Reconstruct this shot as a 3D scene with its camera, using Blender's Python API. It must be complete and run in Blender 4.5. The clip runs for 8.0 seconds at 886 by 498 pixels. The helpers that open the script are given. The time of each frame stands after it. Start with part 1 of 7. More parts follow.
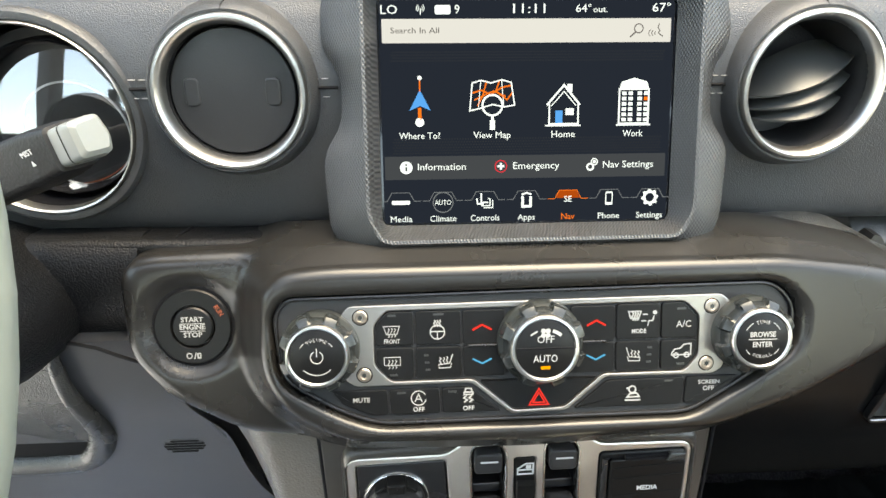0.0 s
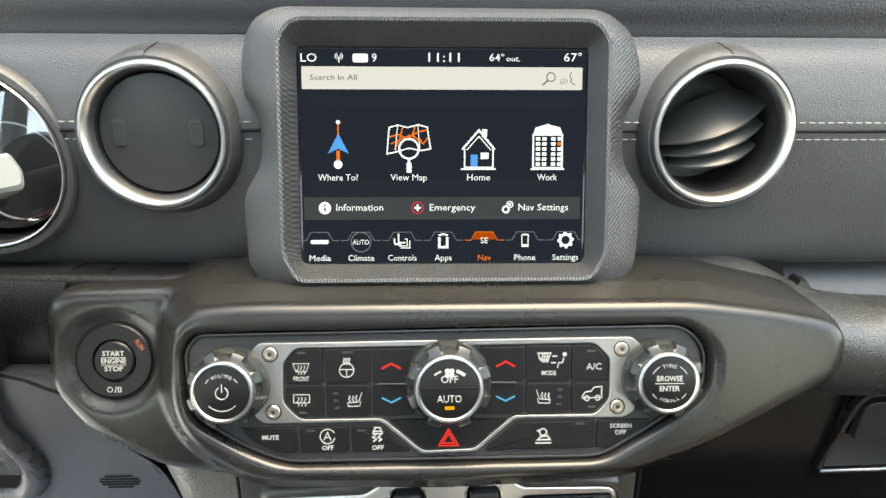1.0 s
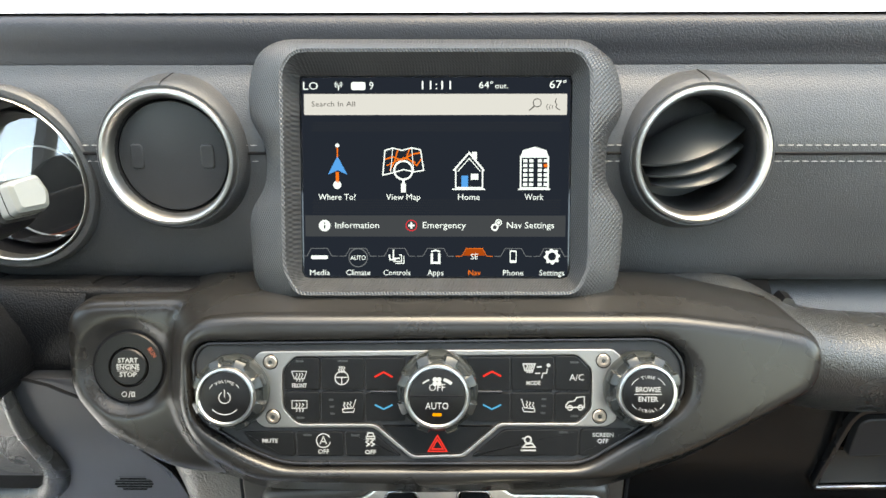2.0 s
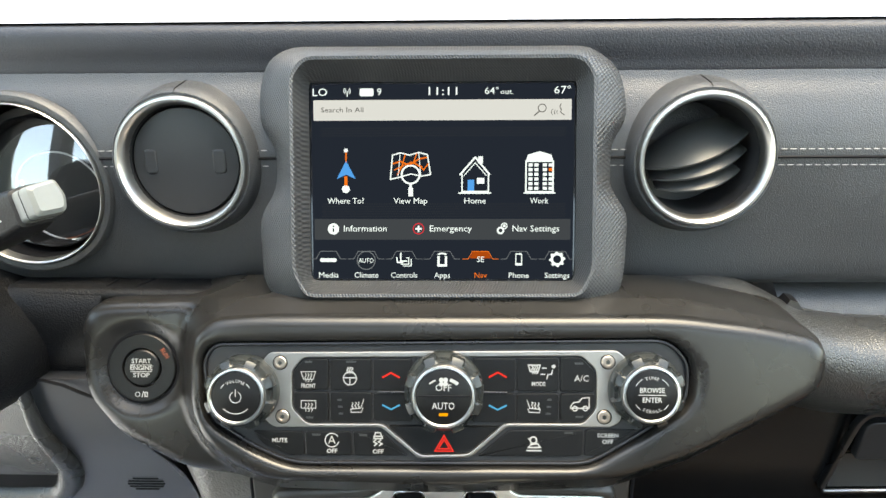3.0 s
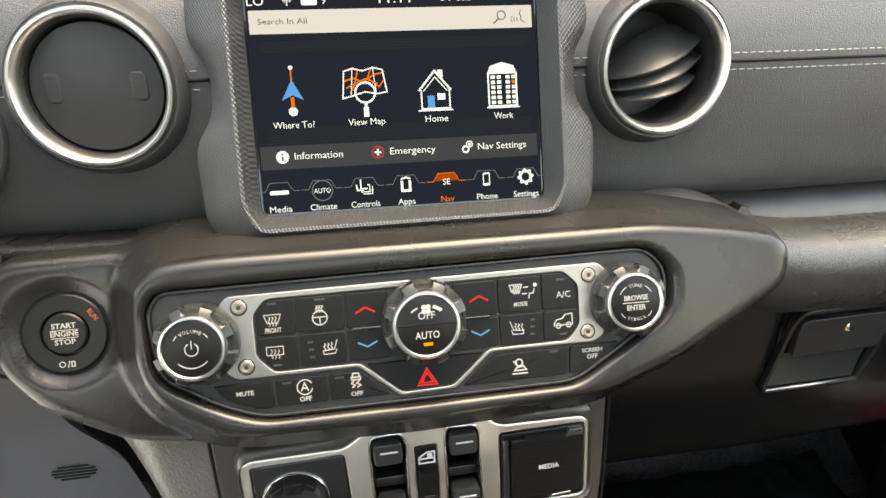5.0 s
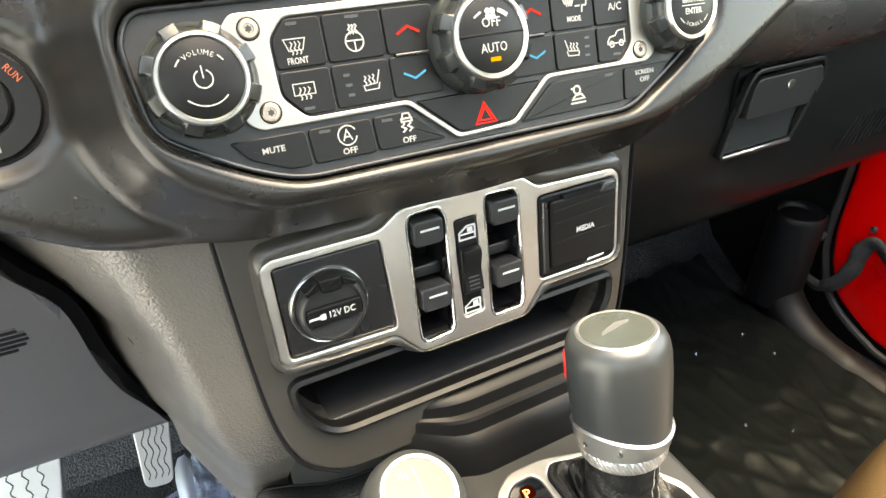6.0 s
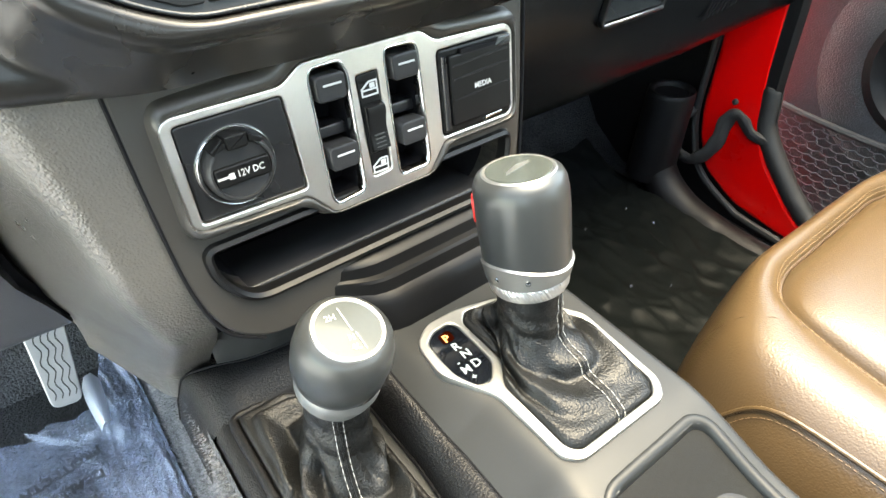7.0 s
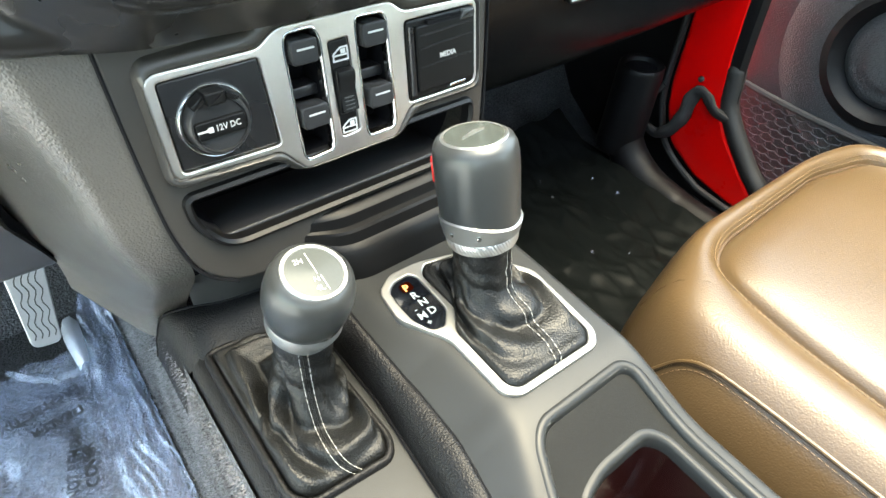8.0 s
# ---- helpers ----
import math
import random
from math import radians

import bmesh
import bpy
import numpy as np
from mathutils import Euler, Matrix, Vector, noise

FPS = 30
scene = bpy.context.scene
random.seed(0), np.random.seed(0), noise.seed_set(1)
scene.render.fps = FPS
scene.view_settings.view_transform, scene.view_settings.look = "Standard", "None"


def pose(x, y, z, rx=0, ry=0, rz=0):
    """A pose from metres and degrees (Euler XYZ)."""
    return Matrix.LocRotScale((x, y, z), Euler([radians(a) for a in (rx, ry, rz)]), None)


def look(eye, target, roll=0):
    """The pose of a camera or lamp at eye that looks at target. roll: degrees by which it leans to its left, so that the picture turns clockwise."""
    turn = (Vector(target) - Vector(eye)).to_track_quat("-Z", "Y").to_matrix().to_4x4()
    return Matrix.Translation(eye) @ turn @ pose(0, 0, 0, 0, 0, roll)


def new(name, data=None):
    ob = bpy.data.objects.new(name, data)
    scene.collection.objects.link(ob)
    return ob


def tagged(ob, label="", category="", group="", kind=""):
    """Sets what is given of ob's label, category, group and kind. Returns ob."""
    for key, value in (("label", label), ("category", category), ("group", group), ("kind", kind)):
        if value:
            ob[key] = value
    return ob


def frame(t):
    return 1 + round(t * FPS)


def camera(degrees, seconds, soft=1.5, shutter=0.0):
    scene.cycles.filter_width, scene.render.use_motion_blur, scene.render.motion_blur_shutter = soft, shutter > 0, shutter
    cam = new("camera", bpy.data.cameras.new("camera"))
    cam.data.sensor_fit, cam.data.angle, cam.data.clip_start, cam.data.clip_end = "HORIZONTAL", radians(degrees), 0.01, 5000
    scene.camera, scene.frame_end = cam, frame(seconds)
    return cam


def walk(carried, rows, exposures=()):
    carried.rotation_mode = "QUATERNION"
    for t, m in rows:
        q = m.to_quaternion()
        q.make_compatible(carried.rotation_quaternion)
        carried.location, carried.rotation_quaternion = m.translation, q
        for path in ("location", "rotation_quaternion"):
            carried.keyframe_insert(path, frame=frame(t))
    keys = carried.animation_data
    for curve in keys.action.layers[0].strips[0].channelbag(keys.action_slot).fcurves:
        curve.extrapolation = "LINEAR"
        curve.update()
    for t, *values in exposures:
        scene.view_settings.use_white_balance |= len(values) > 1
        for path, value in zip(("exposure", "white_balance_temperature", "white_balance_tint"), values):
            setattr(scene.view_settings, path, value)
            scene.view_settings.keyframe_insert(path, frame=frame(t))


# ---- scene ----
cam = camera(71.9, 8.0)
PATH = [
    (0, (-0.068, -0.33, 0.775), (0.029, 1.443, -0.147), 0.2),
    (0.5, (-0.031, -0.335, 0.773), (0.046, 1.472, -0.08), 0.5),
    (1, (-0.011, -0.338, 0.778), (0.047, 1.492, -0.026), 0.5),
    (1.5, (0.004, -0.349, 0.784), (0.022, 1.496, 0.011), 0.2),
    (3, (0.01, -0.365, 0.786), (-0.038, 1.495, 0.053), -0.5),
    (3.5, (0.004, -0.363, 0.785), (-0.037, 1.496, 0.05), -0.5),
    (4, (0.002, -0.364, 0.784), (-0.003, 1.49, 0.034), -0.6),
    (4.2, (0.002, -0.365, 0.784), (0.023, 1.485, 0.023), -0.6),
    (5.3, (-0.066, -0.332, 0.722), (0.359, 1.406, -0.171), -1.0),
    (5.5, (-0.092, -0.319, 0.7), (0.43, 1.358, -0.256), -1.1),
    (5.7, (-0.113, -0.312, 0.674), (0.501, 1.309, -0.324), -1.0),
    (6, (-0.141, -0.305, 0.641), (0.604, 1.209, -0.431), -0.8),
    (6.2, (-0.152, -0.305, 0.629), (0.668, 1.135, -0.489), -0.4),
    (6.5, (-0.158, -0.308, 0.618), (0.728, 1.028, -0.579), 0.2),
    (7, (-0.163, -0.326, 0.617), (0.786, 0.878, -0.668), 1.6),
    (7.5, (-0.172, -0.345, 0.627), (0.79, 0.785, -0.713), 3.6),
    (8, (-0.173, -0.358, 0.637), (0.789, 0.741, -0.729), 5.6),
]
walk(cam, [(t, look(eye, target, roll)) for t, eye, target, roll in PATH],
     exposures=[(0, 3.72, 9400, 3), (1.5, 3.68, 9300, 3), (3, 3.58, 9000, 2), (4.2, 3.56, 8800, 2), (5.5, 3.86, 11600, 9), (6, 4.18, 10800, 4), (6.5, 4.32, 9900, 2), (8, 4.12, 8800, -3)])

# ---- world, sun, exposure ----
SKY, SUN = 0.15, 0.6
world = bpy.data.worlds.new("sky")
scene.world = world
world.use_nodes = True
sky = world.node_tree.nodes.new("ShaderNodeTexSky")
sky.sky_type, sky.sun_disc = "NISHITA", False
sky.sun_elevation, sky.sun_rotation = radians(80), radians(104)
sky.air_density, sky.dust_density = 1.0, 1.6
world.node_tree.links.new(sky.outputs[0], world.node_tree.nodes["Background"].inputs[0])
world.node_tree.nodes["Background"].inputs[1].default_value = SKY
sun = new("sun", bpy.data.lights.new("sun", "SUN"))
sun.data.energy, sun.data.angle, sun.data.color = SUN, radians(48), (1.0, 0.98, 0.95)
sun.matrix_world = look((0.39, -0.1, 2.2), (0, 0, 0))


# ---- materials ----
def material(name, colour, rough=0.5, metal=0.0, vary=0.12, grain=0.0, size=900.0, wear=0.0, coat=0.0, spec=0.5, pattern="pebble", speck=0.45):
    """A surface with broad tone variation, fine speckle and a relief: pebble (voronoi), knurl (crossed ridges), brush (drawn lines), fibre (noise)."""
    m = bpy.data.materials.new(name)
    m.use_nodes = True
    nt = m.node_tree
    n, l = nt.nodes, nt.links
    b = n["Principled BSDF"]
    b.inputs["Roughness"].default_value, b.inputs["Metallic"].default_value = rough, metal
    b.inputs["Coat Weight"].default_value, b.inputs["Specular IOR Level"].default_value = coat, spec
    b.inputs["Coat Roughness"].default_value = 0.05
    at = n.new("ShaderNodeTexCoord").outputs["Object"]
    broad, fine = n.new("ShaderNodeTexNoise"), n.new("ShaderNodeTexNoise")
    for node, scale, detail in ((broad, 14.0, 4.0), (fine, 420.0, 3.0)):
        node.inputs["Scale"].default_value, node.inputs["Detail"].default_value = scale, detail
        l.new(at, node.inputs["Vector"])
    add = n.new("ShaderNodeMath")
    add.operation = "MULTIPLY_ADD"
    add.inputs[1].default_value = speck
    l.new(fine.outputs["Fac"], add.inputs[0]), l.new(broad.outputs["Fac"], add.inputs[2])
    ramp = n.new("ShaderNodeMapRange")
    for i, v in zip((1, 2, 3, 4), (0.125 + 0.5 * speck, 0.875 + 0.5 * speck, 1 - vary, 1 + vary)):
        ramp.inputs[i].default_value = v
    l.new(add.outputs[0], ramp.inputs[0])
    mul = n.new("ShaderNodeVectorMath")
    mul.operation = "SCALE"
    mul.inputs[0].default_value = colour
    l.new(ramp.outputs[0], mul.inputs["Scale"])
    l.new(mul.outputs[0], b.inputs["Base Color"])
    rr = n.new("ShaderNodeMapRange")
    for i, v in zip((1, 2, 3, 4), (0.3, 0.75, max(0.02, rough * (0.86 - wear)), min(1.0, rough * (1.12 + wear)))):
        rr.inputs[i].default_value = v
    l.new(broad.outputs["Fac"], rr.inputs[0]), l.new(rr.outputs[0], b.inputs["Roughness"])
    if grain:
        bump = n.new("ShaderNodeBump")
        bump.inputs["Strength"].default_value, bump.inputs["Distance"].default_value = 1.0, grain
        if pattern == "pebble":
            tex = n.new("ShaderNodeTexVoronoi")
            tex.feature = "SMOOTH_F1"
            tex.inputs["Scale"].default_value = size
            warp = n.new("ShaderNodeVectorMath")
            warp.operation = "MULTIPLY_ADD"
            warp.inputs[1].default_value = (0.0009, 0.0009, 0.0009)
            l.new(fine.outputs["Color"], warp.inputs[0]), l.new(at, warp.inputs[2]), l.new(warp.outputs[0], tex.inputs["Vector"])
            l.new(tex.outputs["Distance"], bump.inputs["Height"])
            bump.invert = True
        elif pattern == "knurl":
            waves = []
            for way in ((1, 0.62, 0.5), (1, -0.62, 0.5)):
                dot = n.new("ShaderNodeVectorMath")
                dot.operation = "DOT_PRODUCT"
                dot.inputs[1].default_value = [c * size for c in way]
                sine = n.new("ShaderNodeMath")
                sine.operation = "SINE"
                l.new(at, dot.inputs[0]), l.new(dot.outputs["Value"], sine.inputs[0])
                waves.append(sine)
            both = n.new("ShaderNodeMath")
            both.operation = "ADD"
            l.new(waves[0].outputs[0], both.inputs[0]), l.new(waves[1].outputs[0], both.inputs[1])
            l.new(both.outputs[0], bump.inputs["Height"])
        else:
            tex = n.new("ShaderNodeTexNoise")
            tex.inputs["Scale"].default_value, tex.inputs["Detail"].default_value = size, 5.0
            stretch = n.new("ShaderNodeMapping")
            stretch.inputs["Scale"].default_value = (0.02, 1, 1) if pattern == "brush" else (1, 1, 1)
            l.new(at, stretch.inputs[0]), l.new(stretch.outputs[0], tex.inputs["Vector"])
            l.new(tex.outputs["Fac"], bump.inputs["Height"])
        l.new(bump.outputs[0], b.inputs["Normal"])
    return m


DISPLAY_LEVEL = 0.108  # lamps and screens against the daylight


def glow(name, colour, strength=1.0):
    m = bpy.data.materials.new(name)
    m.use_nodes = True
    b = m.node_tree.nodes["Principled BSDF"]
    b.inputs["Base Color"].default_value, b.inputs["Specular IOR Level"].default_value = (0, 0, 0, 1), 0.0
    b.inputs["Emission Color"].default_value, b.inputs["Emission Strength"].default_value = (colour[0] * 0.88, colour[1] * 0.97, colour[2] * 1.14, 1), strength * DISPLAY_LEVEL
    b.inputs["Roughness"].default_value = 0.3
    return m


def clear_lens(name, shine):
    """A clear cover that mirrors a set share of the light."""
    m = bpy.data.materials.new(name)
    m.use_nodes = True
    n, l = m.node_tree.nodes, m.node_tree.links
    see, gloss, mix = n.new("ShaderNodeBsdfTransparent"), n.new("ShaderNodeBsdfGlossy"), n.new("ShaderNodeMixShader")
    gloss.inputs["Roughness"].default_value, mix.inputs[0].default_value = 0.03, shine
    l.new(see.outputs[0], mix.inputs[1]), l.new(gloss.outputs[0], mix.inputs[2]), l.new(mix.outputs[0], n["Material Output"].inputs[0])
    return m


def film_material(name, tint, clear):
    """Thin clear plastic: mostly see-through, with a creased gloss."""
    m = bpy.data.materials.new(name)
    m.use_nodes = True
    n, l = m.node_tree.nodes, m.node_tree.links
    b = n["Principled BSDF"]
    b.inputs["Base Color"].default_value, b.inputs["Roughness"].default_value = (*tint, 1), 0.05
    b.inputs["Specular IOR Level"].default_value, b.inputs["Coat Weight"].default_value, b.inputs["Coat Roughness"].default_value, b.inputs["Coat IOR"].default_value = 1.0, 1.0, 0.04, 1.7
    see = n.new("ShaderNodeBsdfTransparent")
    mix = n.new("ShaderNodeMixShader")
    noise_tex, bump = n.new("ShaderNodeTexNoise"), n.new("ShaderNodeBump")
    noise_tex.inputs["Scale"].default_value, noise_tex.inputs["Detail"].default_value, noise_tex.inputs["Distortion"].default_value = 48.0, 3.0, 1.6
    bump.inputs["Distance"].default_value = 0.0013
    l.new(n.new("ShaderNodeTexCoord").outputs["Object"], noise_tex.inputs["Vector"])
    l.new(noise_tex.outputs["Fac"], bump.inputs["Height"]), l.new(bump.outputs[0], b.inputs["Normal"])
    mix.inputs[0].default_value = 1 - clear
    l.new(see.outputs[0], mix.inputs[1]), l.new(b.outputs[0], mix.inputs[2]), l.new(mix.outputs[0], n["Material Output"].inputs[0])
    return m


LEATHER = material("black_grained_leather", (0.032, 0.033, 0.035), 0.42, grain=0.00030, size=1400, vary=0.18, wear=0.1)
PAD = material("dash_pad_vinyl", (0.0105, 0.011, 0.0145), 0.52, spec=0.38, grain=0.00026, size=1100, vary=0.15)
PEBBLE = material("grained_moulded_plastic", (0.074, 0.067, 0.060), 0.29, grain=0.00040, size=760, vary=0.08, wear=-0.08)
CONSOLE_PAD = material("grained_console_pad", (0.0065, 0.0065, 0.007), 0.40, spec=0.17, grain=0.00045, size=850, vary=0.15, wear=0.08)
INK = material("black_ink", (0.006, 0.006, 0.007), 0.5)
SATIN = material("satin_painted_trim", (0.0132, 0.0124, 0.0117), 0.28, metal=0.15, spec=0.42, vary=0.04, grain=0.00001, size=2600, pattern="fibre", wear=-0.08)
LOWER = material("dark_lower_dash_plastic", (0.0052, 0.0054, 0.0056), 0.25, spec=0.24, vary=0.08, grain=0.00008, size=1200)
STACK = material("satin_stack_plastic", (0.040, 0.0365, 0.033), 0.33, metal=0.2, vary=0.05, wear=-0.06)
BRONZE = material("bronze_bolt", (0.36, 0.30, 0.25), 0.42, metal=1.0, vary=0.08)
DULLSTEEL = material("dull_brushed_steel", (0.33, 0.305, 0.28), 0.38, metal=1.0, vary=0.06, grain=0.00002, size=900, pattern="brush")
MATTE = material("matte_black_plastic", (0.016, 0.016, 0.017), 0.44, spec=0.34, vary=0.12, grain=0.00005, size=1500, wear=0.1)
GLOSS = material("smooth_black_plastic", (0.009, 0.009, 0.010), 0.30, vary=0.1, wear=0.12)
BUTTON = material("button_plastic", (0.0036, 0.0036, 0.0038), 0.40, spec=0.22, vary=0.1, grain=0.00003, size=1800)
DARK = material("dark_void_plastic", (0.004, 0.004, 0.005), 0.7, spec=0.12)
KNURL = material("knurled_grey_plastic", (0.042, 0.043, 0.045), 0.38, metal=0.3, vary=0.06, grain=0.00010, size=3300, pattern="knurl")
CONSOLE = material("grey_console_plastic", (0.0150, 0.0160, 0.0164), 0.44, spec=0.26, vary=0.08, grain=0.00003, size=1600, wear=0.08)
STEEL = material("brushed_steel_plate", (0.70, 0.67, 0.63), 0.38, metal=1.0, vary=0.06, grain=0.00002, size=900, pattern="brush", wear=0.05)
CHROME = material("satin_chrome", (0.66, 0.66, 0.66), 0.17, metal=1.0, vary=0.05, wear=0.05)
SILVER = material("matte_silver_paint", (0.31, 0.31, 0.30), 0.40, metal=0.85, vary=0.05)
SATINCHROME = material("brushed_satin_chrome", (0.44, 0.43, 0.41), 0.32, metal=1.0, vary=0.05)
KNEE = material("smooth_grey_knee_plastic", (0.031, 0.032, 0.036), 0.40, vary=0.1, grain=0.00010, size=1500)
LEATHER_ROLL = material("grained_roll_leather", (0.026, 0.0265, 0.0265), 0.30, grain=0.00040, size=1050, vary=0.15, wear=0.1)
SMOKE = material("grey_lobed_grip", (0.019, 0.021, 0.021), 0.25, metal=0.2, vary=0.03, spec=0.4)
SKIRT = material("dark_knob_skirt", (0.020, 0.022, 0.021), 0.34, vary=0.03, spec=0.35)
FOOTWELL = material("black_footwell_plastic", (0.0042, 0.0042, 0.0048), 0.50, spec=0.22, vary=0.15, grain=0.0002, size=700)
GREYPAINT = material("graphite_knob_plastic", (0.039, 0.041, 0.041), 0.34, metal=0.35, vary=0.06, grain=0.00002, size=2000)
BOOT = material("black_boot_leather", (0.0070, 0.0072, 0.0072), 0.40, spec=0.27, grain=0.00042, size=850, vary=0.12, wear=0.06)
THREAD = material("white_thread", (0.30, 0.29, 0.27), 0.75, vary=0.15)
TAN = material("tan_leather", (0.073, 0.0445, 0.0205), 0.31, grain=0.00022, size=700, vary=0.08, wear=-0.08)
TANTHREAD = material("tan_thread", (0.15, 0.092, 0.045), 0.65)
RED = material("red_body_paint", (0.78, 0.0022, 0.004), 0.30, spec=0.2, vary=0.03, coat=0.5)
RUBBER = material("black_rubber", (0.012, 0.012, 0.012), 0.6, vary=0.15)
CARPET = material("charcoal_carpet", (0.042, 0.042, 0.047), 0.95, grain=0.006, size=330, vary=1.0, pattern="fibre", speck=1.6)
# the same charcoal carpet with brighter light on the driver's side put into its colour
CARPET_LIT = material("lit_charcoal_carpet", (0.085, 0.085, 0.092), 0.95, grain=0.006, size=330, vary=1.0, pattern="fibre", speck=1.6)
PEDAL = material("pedal_metal", (0.42, 0.42, 0.43), 0.42, metal=0.7, vary=0.1)
WHITE = material("white_marking", (0.43, 0.43, 0.42), 0.5, vary=0.04)
MARK = material("grey_white_marking", (0.26, 0.26, 0.25), 0.5, vary=0.04)
ORANGEMARK = material("orange_marking", (0.28, 0.06, 0.02), 0.5)
REDMARK = glow("red_marking", (0.75, 0.035, 0.03), 1.2)
BLUEMARK = glow("blue_marking", (0.06, 0.36, 0.62), 1.0)
AMBER = glow("amber_lamp", (1.0, 0.40, 0.02), 0.9)
LIT = glow("screen_white", (0.86, 0.95, 1.0), 1.0)
LITGREY = glow("screen_grey", (0.62, 0.62, 0.64), 0.95)
LITDIM = glow("screen_dim_line", (0.20, 0.22, 0.25), 0.7)
LITBAND = glow("screen_band", (0.055, 0.062, 0.075), 0.8)
LITORANGE = glow("screen_orange", (0.85, 0.17, 0.02), 0.95)
LITBLUE = glow("screen_blue", (0.06, 0.32, 0.80), 0.95)
LITRED = glow("screen_red", (0.75, 0.03, 0.05), 0.9)
# menu black, with the bluish haze reflected by the glass added as glow
LITBLACK = glow("screen_black_reflection", (0.015, 0.020, 0.032), 0.9)
GATEGLOW = glow("lit_gate_letter", (1.0, 0.42, 0.14), 3.0)
LENS = material("black_glass", (0.004, 0.005, 0.007), 0.06, spec=0.5, vary=0.02)
HEADLINER = material("grey_headliner", (0.15, 0.15, 0.15), 0.9, grain=0.0005, size=300, pattern="fibre")
ASPHALT = material("pale_concrete", (0.64, 0.65, 0.66), 0.9, vary=0.3, grain=0.004, size=60, pattern="fibre")
PALE = material("pale_grey_plastic", (0.13, 0.135, 0.125), 0.38, vary=0.06)
FILM = film_material("clear_protective_film", (0.34, 0.40, 0.54), 0.64)
FOLDED = film_material("folded_film", (0.60, 0.64, 0.72), 0.30)
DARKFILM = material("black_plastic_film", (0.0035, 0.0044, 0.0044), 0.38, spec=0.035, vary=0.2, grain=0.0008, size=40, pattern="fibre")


# ---- shapes ----
def inset(pts, d):
    """The outline moved inwards by d (anticlockwise points)."""
    out, k = [], len(pts)
    for i in range(k):
        p0, p1, p2 = Vector(pts[i - 1]), Vector(pts[i]), Vector(pts[(i + 1) % k])
        a, b = (p1 - p0), (p2 - p1)
        a, b = (a.normalized() if a.length else Vector((1, 0))), (b.normalized() if b.length else Vector((1, 0)))
        na, nb = Vector((-a.y, a.x)), Vector((-b.y, b.x))
        s = na + nb
        out.append(p1 + s * (d / max(0.5, 1 + na.dot(nb))))
    return [tuple(p) for p in out]


def ccw(pts):
    area = sum(pts[i - 1][0] * pts[i][1] - pts[i][0] * pts[i - 1][1] for i in range(len(pts)))
    return list(pts) if area > 0 else list(pts)[::-1]


def rounded(pts, r, n=4):
    """An outline with its corners rounded; r is one radius or one for each corner."""
    pts, out, k = list(pts), [], len(pts)
    rs = list(r) if isinstance(r, (list, tuple)) else [r] * k
    for i in range(k):
        p0, p1, p2 = Vector(pts[i - 1]), Vector(pts[i]), Vector(pts[(i + 1) % k])
        a, b = p0 - p1, p2 - p1
        d = min(rs[i], a.length * 0.48, b.length * 0.48)
        if d < 1e-5:
            out.append(tuple(p1))
            continue
        s, e = p1 + a.normalized() * d, p1 + b.normalized() * d
        for j in range(n + 1):
            f = j / n
            out.append(tuple(s * (1 - f) ** 2 + p1 * 2 * f * (1 - f) + e * f * f))
    return out


def rect(x0, x1, y0, y1, r=0.0, n=4):
    pts = [(x0, y0), (x1, y0), (x1, y1), (x0, y1)]
    return rounded(pts, r, n) if r else pts


def circle(r, n=32, cx=0.0, cy=0.0, a0=0.0, a1=360.0):
    full = abs(a1 - a0) >= 359.9
    return [(cx + r * math.cos(radians(a0 + (a1 - a0) * i / (n if full else n - 1))), cy + r * math.sin(radians(a0 + (a1 - a0) * i / (n if full else n - 1)))) for i in range(n)]


def polar(pts, cx, cy, n=160):
    """The outline cut by n even rays from a centre."""
    out, k = [], len(pts)
    for i in range(n):
        a = math.tau * i / n
        dx, dy, best = math.cos(a), math.sin(a), 0.0
        for j in range(k):
            (x0, y0), (x1, y1) = pts[j - 1], pts[j]
            ex, ey = x1 - x0, y1 - y0
            den = dx * ey - dy * ex
            if abs(den) < 1e-12:
                continue
            t = ((x0 - cx) * ey - (y0 - cy) * ex) / den
            s = ((x0 - cx) * dy - (y0 - cy) * dx) / den
            if -1e-9 <= s <= 1 + 1e-9 and t > best:
                best = t
        out.append((cx + dx * best, cy + dy * best))
    return out


def lift(pts, w):
    return [(p[0], p[1], w) for p in pts]


def loft(rings, cap0=False, cap1=False, closed=True, bm=None):
    bm = bm or bmesh.new()
    vs = [[bm.verts.new(p) for p in ring] for ring in rings]
    for a, b in zip(vs, vs[1:]):
        k = len(a)
        for i in range(k if closed else k - 1):
            j = (i + 1) % k
            try:
                bm.faces.new((a[i], a[j], b[j], b[i]))
            except ValueError:
                pass
    if cap0:
        bm.faces.new(vs[0][::-1])
    if cap1:
        bm.faces.new(vs[-1])
    return bm


def prism(pts, w0, w1, b=0.0006, bm=None, back=True):
    pts = ccw(pts)
    b = min(b, (w1 - w0) * 0.9)
    rings = [lift(pts, w0), lift(pts, w1 - b), lift(inset(pts, b * 0.3), w1 - b * 0.3), lift(inset(pts, b), w1)] if b else [lift(pts, w0), lift(pts, w1)]
    return loft(rings, back, True, bm=bm)


def lathe(profile, n=40, cap0=False, cap1=False, bm=None):
    return loft([[(r * math.cos(math.tau * i / n), r * math.sin(math.tau * i / n), w) for i in range(n)] for r, w in profile], cap0, cap1, bm=bm)


